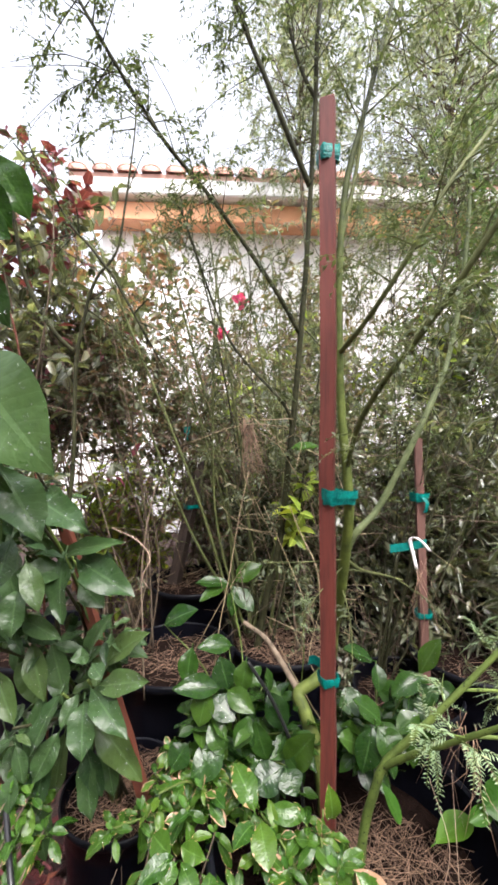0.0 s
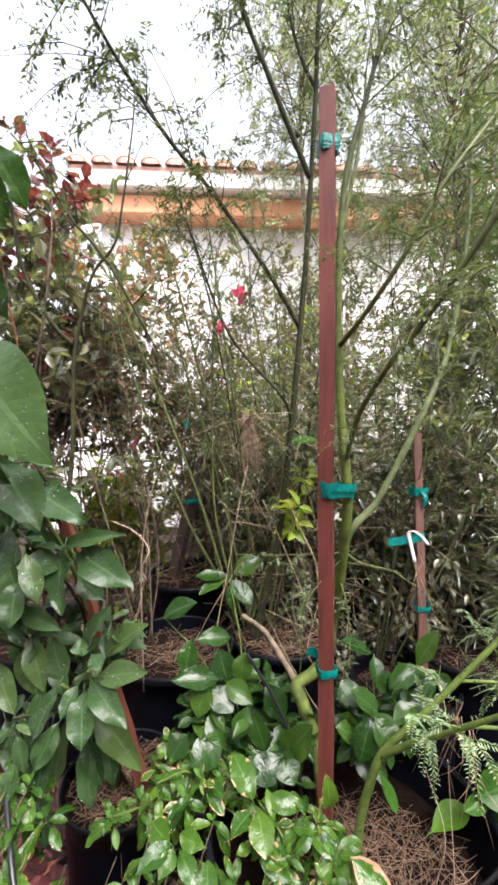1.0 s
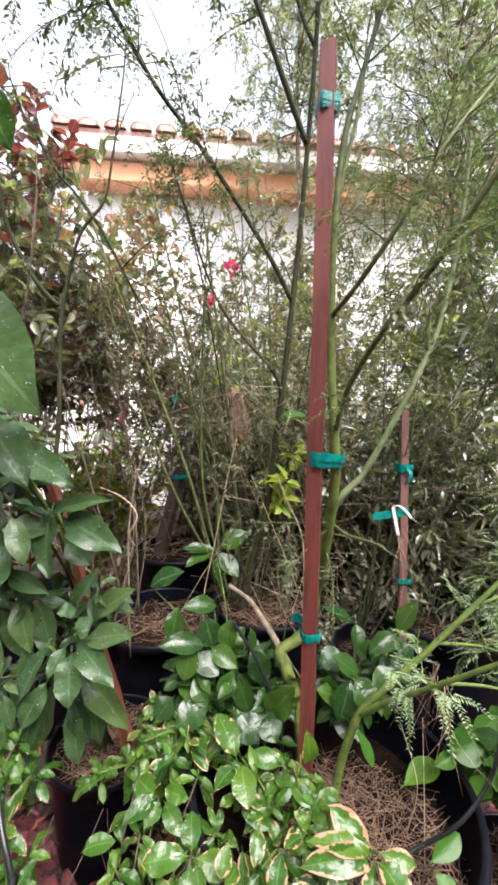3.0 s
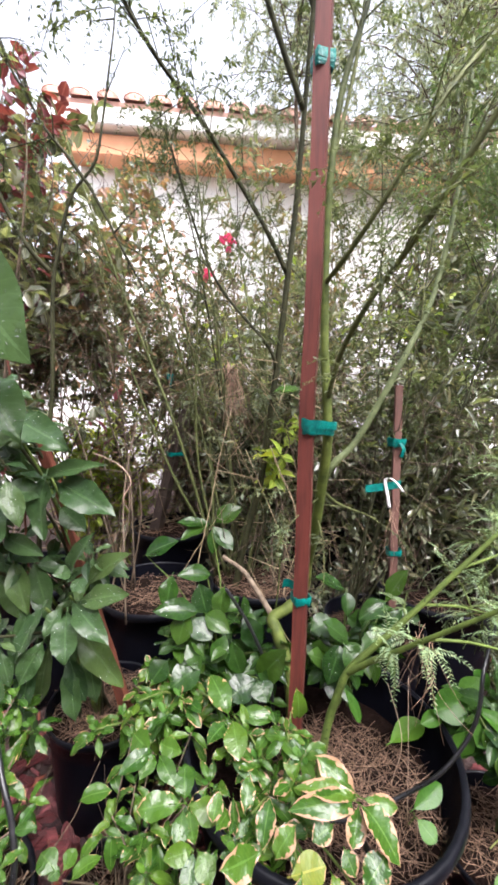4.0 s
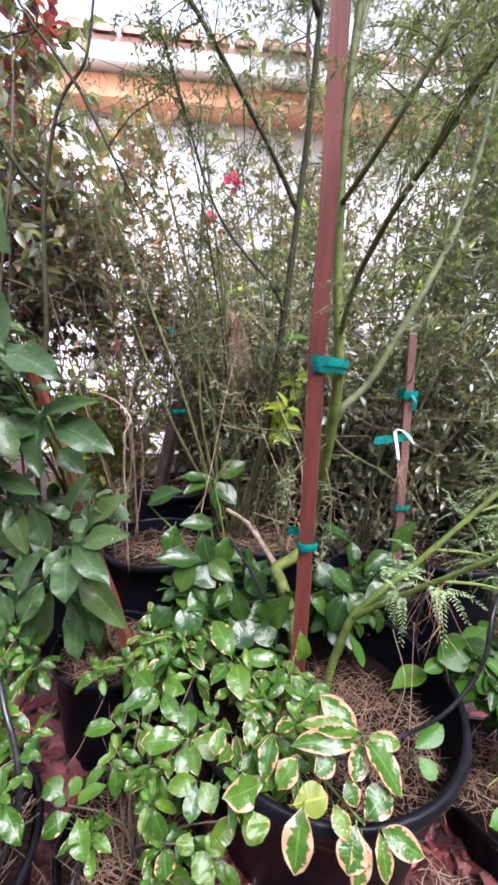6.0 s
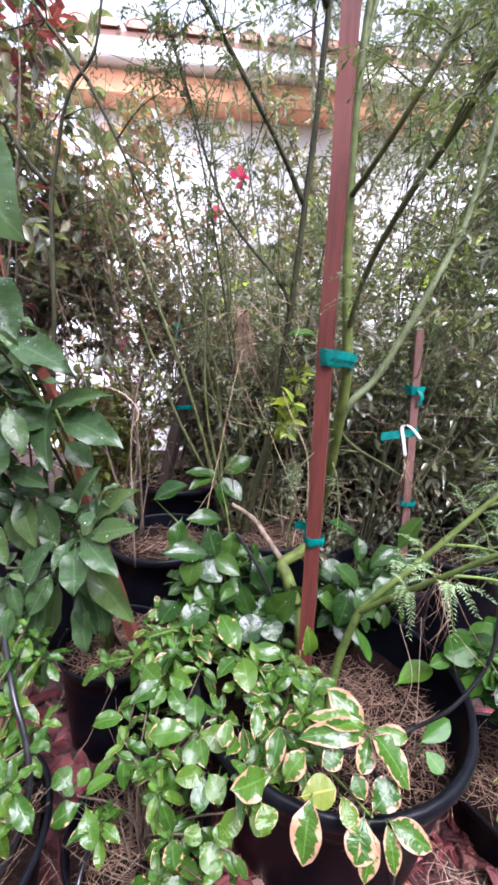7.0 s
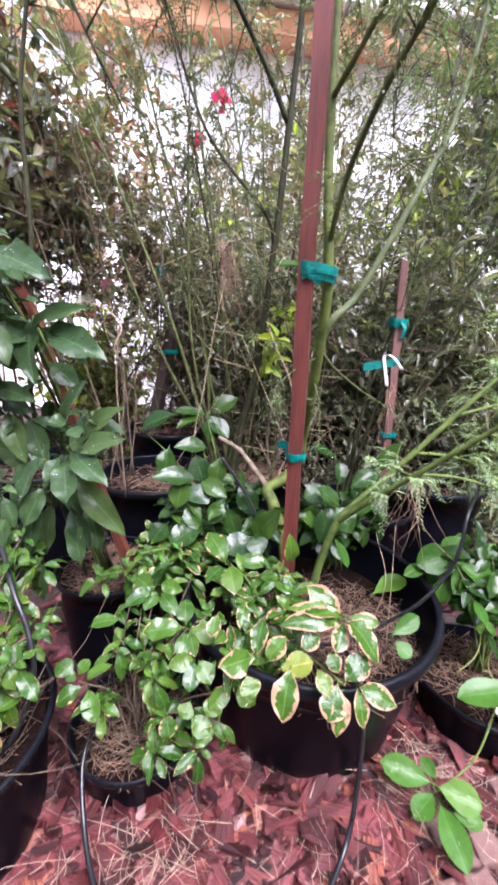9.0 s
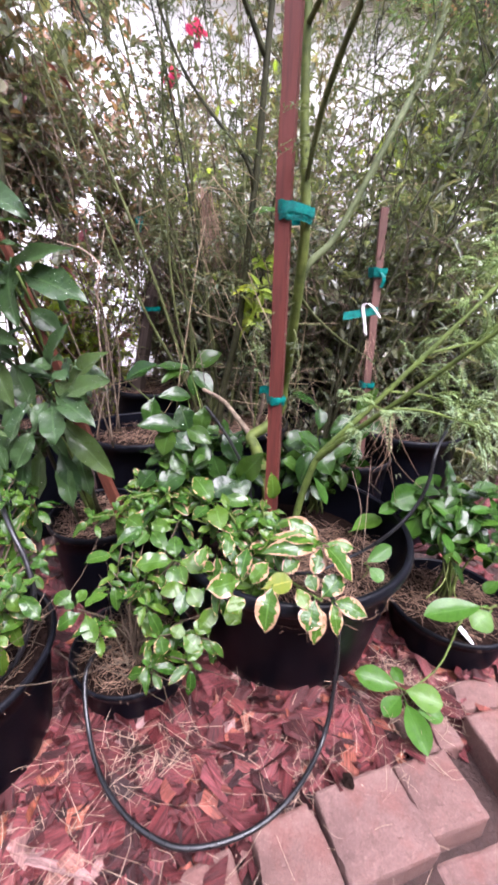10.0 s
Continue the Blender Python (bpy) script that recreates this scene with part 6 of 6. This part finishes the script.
shrub("willow_leaf_shrub", (0.90, 1.48, 0), 1.15, 0.37, "dark shrub with narrow drooping leaves", 80, M_HEDGE, M_BROWNBARK, 18, 36, 12, (0.045, 0.095), 0.14, True, low=0.3, extra=(M_GREY, 0.6, "pale leaves in place of wet highlights"), tangle=60)
shrub("willow_leaf_shrub", (1.2, 2.0, 0), 1.95, 0.5, "tall grey shrub with narrow leaves", 81, M_GREY, M_BROWNBARK, 14, 28, 10, (0.04, 0.09), 0.26, True, low=0.72, tangle=60)
shrub("lime_shrub", (1.32, 2.75, 0), 1.45, 0.40, "lime green shrub, its backlit glow in the leaf colour", 82, M_HEDGE_YELLOW, M_BROWNBARK, 14, 16, 8, (0.035, 0.07), 0.5, low=0.2)
shrub("lime_shrub", (0.125, 1.36, 0.38), 0.66, 0.035, "small lime green shoot, its light in the leaf colour", 88, M_HEDGE_YELLOW, M_BROWNBARK, 3, 4, 6, (0.04, 0.075), 0.5, low=0.9, twig_len=(0.04, 0.09), tangle=2)
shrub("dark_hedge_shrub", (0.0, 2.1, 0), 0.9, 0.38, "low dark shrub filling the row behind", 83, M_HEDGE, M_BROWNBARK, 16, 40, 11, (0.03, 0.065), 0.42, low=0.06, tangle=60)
shrub("dark_hedge_shrub", (0.75, 1.75, 0), 1.05, 0.38, "low dark green shrub in shade", 84, M_HEDGE, M_BROWNBARK, 16, 44, 11, (0.025, 0.06), 0.38, low=0.06, tangle=60, extra=(M_GREY, 0.35, "pale leaves in place of wet highlights"))
shrub("dry_broom", (-0.52, 2.02, 0.1), 0.75, 0.26, "dry brown tangle of dead twigs", 86, M_RUST, M_PALEBARK, 4, 10, 1, (0.012, 0.03), 0.25, True, low=0.1, stem_r=0.003, category="dead shrub", twig_len=(0.1, 0.3), tangle=90)
shrub("dry_broom", (0.12, 1.5, 0.2), 1.1, 0.24, "dry thin canes among shrubs", 87, M_GREY, M_PALEBARK, 6, 14, 5, (0.015, 0.04), 0.3, True, low=0.1, stem_r=0.002, category="dead shrub", tangle=90)


shrub("thicket_shrub", (-0.25, 2.75, 0), 2.5, 0.5, "tangled olive-brown thicket before the white wall", 94, M_BROWNLEAF, M_BROWNBARK, 16, 30, 10, (0.03, 0.06), 0.34, True, low=0.3, extra=(M_GREY, 0.6, "grey-green leaves"), tangle=150)
shrub("thicket_shrub", (0.55, 2.8, 0), 2.5, 0.5, "tangled grey-olive thicket before the white wall", 95, M_GREY, M_BROWNBARK, 18, 60, 10, (0.03, 0.06), 0.34, True, low=0.3, extra=(M_BROWNLEAF, 0.4, "brownish leaves"), tangle=150)
shrub("thicket_shrub", (1.3, 2.7, 0), 2.5, 0.45, "tangled grey-olive thicket by the house", 96, M_GREY, M_BROWNBARK, 16, 34, 11, (0.03, 0.06), 0.34, True, low=0.60, extra=(M_BROWNLEAF, 0.3, "brownish leaves"), tangle=120)


# Most leaves are lime here to stand for gold light between the twigs.
shrub("brown_thicket", (-0.85, 2.3, 0), 0.72, 0.4, "low brown and lime tangle, gold glints put in as lime leaves", 97, M_HEDGE_YELLOW, M_BROWNBARK, 10, 18, 7, (0.03, 0.06), 0.5, low=0.25, extra=(M_BROWNLEAF, 0.4, "brown leaves"), tangle=46, hvar=(0.7, 1.1))


def flowers(at, label, seed):
    r = rng(seed)
    h = holder("magenta_flower", at, label, "flower", "magenta flowers")
    n = 16
    m = frames(r.normal(0, 0.012, (n, 3)), r.normal(0, 1, (n, 3)), r.normal(0, 1, (n, 3)), np.full(n, 0.03), np.full(n, 0.024))
    put("blossom", mesh_of("blossom", [batch(SMALL_OVATE, m)], M_PINK), h)
    return h


flowers((-0.182, 1.60, 1.537), "magenta paper flower on a thin twig", 1)
flowers((-0.101, 1.70, 1.695), "magenta paper flower high on a thin twig", 2)


# ---- tall trees behind ----
def weeping_tree(name, base, top, low, crown, label, seed, count, leafmat, drop=(0.2, 0.5), needles=30, leaf=(0.03, 0.06), aspect=0.14):
    """A tree whose fine foliage hangs in tresses from spreading limbs."""
    r = rng(seed)
    h = holder(name, base, label, "tree")
    o = np.array(base, float)
    axis = spline([o, o + [0.06, 0.03, top * 0.4], o + [-0.03, 0.05, top * 0.7], o + [0.02, 0, top]], 24)
    wood = [tube(axis, 0.028, 0.006, 9)]
    mats = []
    for _ in range(count):
        a = r.uniform(0, 6.28)
        s = r.uniform(0.0, 1.0)
        k = int((low + (top - low) * s) / top * 23)
        start = axis[min(k, 23)]
        q = crown * math.sqrt(r.uniform(0.05, 1)) * (1.1 - 0.5 * s)
        tip = start + [q * math.cos(a), q * math.sin(a), r.uniform(-0.05, 0.35) * q]
        path = spline([start, start * 0.5 + tip * 0.5 + np.array([0, 0, 0.12 * q]) + r.normal(0, 0.05, 3), tip], 9)
        wood.append(tube(path, 0.006, 0.0015, 4))
        for _k in range(5):
            i = int(r.integers(3, 9))
            p = path[i] + r.normal(0, 0.05, 3)
            L = r.uniform(*drop)
            d = np.array([r.normal(0, 0.45), r.normal(0, 0.45), -0.9])
            tress = spline([path[i], p + d * L * 0.5 + r.normal(0, 0.04, 3), p + d * L], 6)
            wood.append(tube(tress, 0.0013, 0.0006, 3))
            s2 = r.uniform(0, 1, needles)
            pos = np.array([np.interp(s2, np.linspace(0, 1, 6), tress[:, c]) for c in range(3)]).T
            dr = d * 0.7 + r.normal(0, 0.6, (needles, 3))
            ln = r.uniform(leaf[0], leaf[1], needles)
            mats.append(frames(pos, dr, r.normal(0, 1, (needles, 3)), ln, ln * aspect))
    put("trunk", mesh_of("trunk", [(v - o, f, u) for v, f, u in wood], M_BROWNBARK), h)
    v, f, u = batch(FINE_TEMPLATE, np.vstack(mats))
    put("crown", mesh_of("crown", [(v - o, f, u)], leafmat), h)
    return h


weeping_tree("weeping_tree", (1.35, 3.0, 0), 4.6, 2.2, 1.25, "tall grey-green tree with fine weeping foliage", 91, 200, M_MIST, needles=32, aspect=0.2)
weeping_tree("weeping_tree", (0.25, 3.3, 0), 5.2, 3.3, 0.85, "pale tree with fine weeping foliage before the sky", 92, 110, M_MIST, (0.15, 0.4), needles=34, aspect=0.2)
weeping_tree("weeping_tree", (1.35, 1.75, 0), 3.2, 1.4, 0.75, "tree with fine yellow-green hanging foliage", 93, 90, M_FINE, (0.2, 0.5), needles=34, aspect=0.2)


# ---- house ----
def build_house():
    """Low stuccoed house with orange eave band and barrel-tiled roof, set at an angle."""
    h = holder("house", (-1.93, 3.9, 0), "white stuccoed house with orange eave band and terracotta roof", "house")
    h.rotation_euler = (0, 0, radians(6.8))

    def box(name, lo, hi, mat, label="", bev=0.01):
        bm = bmesh.new()
        bmesh.ops.create_cube(bm, size=1.0)
        for v in bm.verts:
            v.co = Vector([(a + b) / 2 + c * (b - a) for a, b, c in zip(lo, hi, v.co)])
        bmesh.ops.bevel(bm, geom=list(bm.edges), offset=bev, segments=2, affect="EDGES")
        return part(name, bm, mat, h, label)

    L = 9.0
    box("wall", (0.05, 0.35, 0), (L, 0.6, 3.5), M_WALL, "white stucco wall")
    box("side_wall", (0.05, 0.605, 0), (0.3, 6.0, 3.5), M_WALL, "white stucco wall")
    box("eave_band", (-0.05, 0.1, 3.39), (L, 0.34, 3.585), M_FASCIA, "orange painted eave board")
    box("gutter", (-0.15, -0.02, 3.60), (L, 0.22, 3.765), M_WHITEPAINT, "white painted gutter")
    bm = bmesh.new()
    bmesh.ops.create_grid(bm, x_segments=1, y_segments=1, size=0.5)
    for v in bm.verts:
        x, y = v.co.x, v.co.y
        v.co = Vector((-0.15 + (x + 0.5) * (L + 0.15), -0.03 + (y + 0.5) * 3.5, 3.785 + (y + 0.5) * 0.95))
    deck = part("roof_deck", bm, M_TILE, h)
    deck.modifiers.new("thickness", "SOLIDIFY").thickness = 0.04
    a = np.linspace(0, np.pi, 7)
    n = 10
    rows, v, f = 9, [], []
    for k in range(2):
        y = 0.42 * k
        for q, ang in enumerate(a):
            v.append((0.105 * math.cos(ang) * (1 - 0.1 * k), y, 0.066 * math.sin(ang) + 0.012 * (1 - k)))
        for q, ang in enumerate(a):
            v.append((0.09 * math.cos(ang) * (1 - 0.1 * k), y, 0.05 * math.sin(ang) + 0.012 * (1 - k)))
    s = len(a)
    for q in range(s - 1):
        f += [(q, q + 1, 2 * s + q + 1, 2 * s + q), (s + q + 1, s + q, 3 * s + q, 3 * s + q + 1), (q + 1, q, s + q, s + q + 1)]
    c = len(v)
    v.append((0.0, 0.004, 0.012))
    f += [(c, s + q, s + q + 1, c) for q in range(s - 1)]
    tile = mesh_of("tile", [(np.array(v), np.array(f), np.array(v)[:, :2])], M_TILE)
    pitch = math.degrees(math.atan2(0.95, 3.5))
    for i in range(34):
        for j in range(5):
            y = -0.06 + j * 0.38
            put("tile", tile, h, pose(-0.05 + i * 0.245, y, 3.79 + (y + 0.03) * 0.2714, pitch, 0, 0))


build_house()


# ---- added walls out of view that close the place ----
def closing_wall(name, lo, hi, material, label):
    bm = bmesh.new()
    bmesh.ops.create_cube(bm, size=1.0)
    for v in bm.verts:
        v.co = Vector([(a + b) / 2 + c * (b - a) for a, b, c in zip(lo, hi, v.co)])
    bmesh.ops.bevel(bm, geom=list(bm.edges), offset=0.01, segments=2, affect="EDGES")
    me = bpy.data.meshes.new(name)
    bm.to_mesh(me)
    bm.free()
    me.materials.append(material)
    tagged(put(name, me), label, "wall", kind="structure")


# Added unseen walls: they block low sky and bounce light from the front.
closing_wall("wall_south", (-4.0, -2.3, -0.05), (4.0, -2.1, 3.3), M_BEIGE, "added plain beige wall behind the path, blocking low sky")
closing_wall("wall_west", (-3.2, -2.08, -0.05), (-3.05, 3.6, 2.3), M_BEIGE, "added plain beige side wall, blocking low sky")
closing_wall("wall_east", (3.05, -2.08, -0.05), (3.2, 3.6, 2.3), M_BEIGE, "added plain beige side wall, blocking low sky")


# Added wall, not a known part: its white fills hedge gaps with glare.
def garden_wall():
    bm = bmesh.new()
    bmesh.ops.create_cube(bm, size=1.0)
    for v in bm.verts:
        v.co = Vector((v.co.x * 6.0 - 4.95, v.co.y * 0.2 + 4.2, (v.co.z + 0.5) * 1.7))
    bmesh.ops.bevel(bm, geom=list(bm.edges), offset=0.02, segments=2, affect="EDGES")
    me = bpy.data.meshes.new("garden_wall")
    bm.to_mesh(me)
    bm.free()
    me.materials.append(M_WALL)
    tagged(put("garden_wall", me), "added white wall beside the house, for bright gaps in the hedge", "wall", kind="structure")


garden_wall()


# ---- small things ----
def plant_label(turn, label, w=0.011, L=0.05):
    """A white plastic label stake, bent and stained."""
    bm = bmesh.new()
    pts = [(-w, 0), (w, 0), (w, L * 0.75), (0, L), (-w, L * 0.75)]
    bm.faces.new([bm.verts.new((x, y, 0.004 * math.sin(y * 60))) for x, y in pts])
    ext = bmesh.ops.extrude_face_region(bm, geom=list(bm.faces))
    for e in ext["geom"]:
        if isinstance(e, bmesh.types.BMVert):
            e.co.z += 0.0012
    bmesh.ops.recalc_face_normals(bm, faces=list(bm.faces))
    me = bpy.data.meshes.new("plant_label")
    bm.to_mesh(me)
    bm.free()
    me.materials.append(M_TIEWHITE)
    tagged(put("plant_label", me, None, turn), label, "plant label")


plant_label(pose(0.655, 0.690, 0.088, 40, 5, 75), "white plastic plant label by a pot rim", 0.019, 0.06)
plant_label(pose(0.597, 0.735, 0.032, 4, 0, -122), "pale dropped label strip lying on the mulch", 0.006, 0.075)


def clod(at, size, label):
    r = rng(5)
    bm = bmesh.new()
    bmesh.ops.create_icosphere(bm, subdivisions=3, radius=size)
    for v in bm.verts:
        v.co *= 1 + 0.55 * noise.noise(v.co * 130) + 0.25 * noise.noise(v.co * 330)
        v.co.z *= 0.7
    me = bpy.data.meshes.new("clod")
    bm.to_mesh(me)
    bm.free()
    me.materials.append(M_SOIL)
    tagged(put("soil_clod", me, None, pose(*at)), label, "soil clod")


clod((0.281, 0.424, 0.053), 0.011, "small dark clod of soil on an edging block")


def pale_shoot():
    """One broad leaf on a thin shoot, catching the sky."""
    h = potted("broad_leaf_shoot", (0.20, 1.25, 0.33), "thin shoot with one broad pale leaf catching the sky", "shoot")
    stem_part(h, [(0.20, 1.25, 0.33), (0.19, 1.25, 0.75), (0.175, 1.24, 1.095)], 0.003, 0.0015, M_GREENBARK, "stem", 5, 10)
    leaves_on(h, GLOSSY[:1], [frames([(0.17, 1.24, 1.095)], [(-1, -0.1, 0.0)], [(0.0, -0.5, 0.87)], [0.085], [0.085])[0]], rng(1))


pale_shoot()


def dry_stem(pts, radius, material, label):
    path = spline(pts, 16)
    tagged(put("dry_reed", mesh_of("dry_reed", [tube(path, radius, radius * 0.5, 5)], material)), label, "dry reed", "loose dry stems")


dry_stem([(-0.286, 1.0, 0.46), (-0.29, 1.0, 0.65), (-0.292, 1.0, 0.78), (-0.278, 1.0, 0.90), (-0.262, 1.02, 1.0)], 0.0024, M_CUTBARK, "tan dry stem standing between pots")
dry_stem([(-0.115, 0.99, 0.40), (-0.10, 1.0, 0.62), (-0.074, 1.02, 0.772), (-0.05, 1.05, 0.93), (-0.03, 1.08, 1.03)], 0.0016, M_PALEBARK, "thin pale dry stalk rising behind leaves")
dry_stem([(0.165, 1.1, 0.60), (0.155, 1.1, 0.76), (0.11, 1.12, 0.86), (0.08, 1.15, 0.93)], 0.0022, M_PALEBARK, "pale dry twig leaning behind the stake")
dry_stem([(-0.195, 0.77, 0.84), (-0.20, 0.75, 0.87), (-0.185, 0.75, 0.905), (-0.215, 0.76, 0.935), (-0.27, 0.78, 0.95)], 0.0013, M_PALESTRAW, "pale curled dry stalk")
dry_stem([(0.34, 0.76, 0.30), (0.345, 0.74, 0.42), (0.325, 0.78, 0.505)], 0.0008, M_PALESTRAW, "thin dry straw hanging in the pot")
dry_stem([(0.36, 0.72, 0.27), (0.355, 0.73, 0.40), (0.36, 0.77, 0.53)], 0.0007, M_PALESTRAW, "thin dry straw hanging beside a branch")
dry_stem([(-0.40, 1.83, 0.44), (-0.385, 1.82, 0.8), (-0.37, 1.81, 1.15), (-0.36, 1.80, 1.30)], 0.004, M_BROWNBARK, "thin brown cane standing in a pot behind")
tie((-0.371, 1.812, 1.148), (0.004, 0.0, 0), 0.008, 0.03, "teal tape knotted round a thin cane", True, 9)


def fern_sprig():
    """A young feathery shoot behind the stake."""
    r = rng(64)
    h = holder("feathery_sprig", (0.105, 1.0, 0.50), "young pale green feathery shoot beside the bent trunk", "sprig")
    o = np.array(h.location)
    stem_part(h, [(0.105, 1.0, 0.50), (0.11, 0.97, 0.62), (0.107, 0.944, 0.75)], 0.0018, 0.001, M_GREENBARK)
    wood, lf = [], []
    for _ in range(11):
        start = np.array([0.109, 0.955, 0.70 + r.uniform(-0.03, 0.05)])
        p, m = feather(r, start, r.normal(0, 1, 3) * [1, 0.6, 0.4] + [0, 0, 0.2], r.uniform(0.03, 0.055), 16, 0.009, 0.34, 0.2)
        wood.append(tube(p - o, 0.0006, 0.0004, 3))
        lf.append(m)
    put("twigwork", mesh_of("twigwork", wood, M_GREENBARK), h)["kind"] = "stuff"
    v, f, u = batch(FINE_TEMPLATE, np.vstack(lf))
    put("foliage", mesh_of("foliage", [(v - o, f, u)], M_FERNY), h)


fern_sprig()
dry_stem([(-0.45, 0.86, 0.30), (-0.47, 0.87, 0.9), (-0.505, 0.85, 1.32), (-0.54, 0.84, 1.43)], 0.0032, M_ORANGEWOOD, "thin orange-red cane among broad leaves")
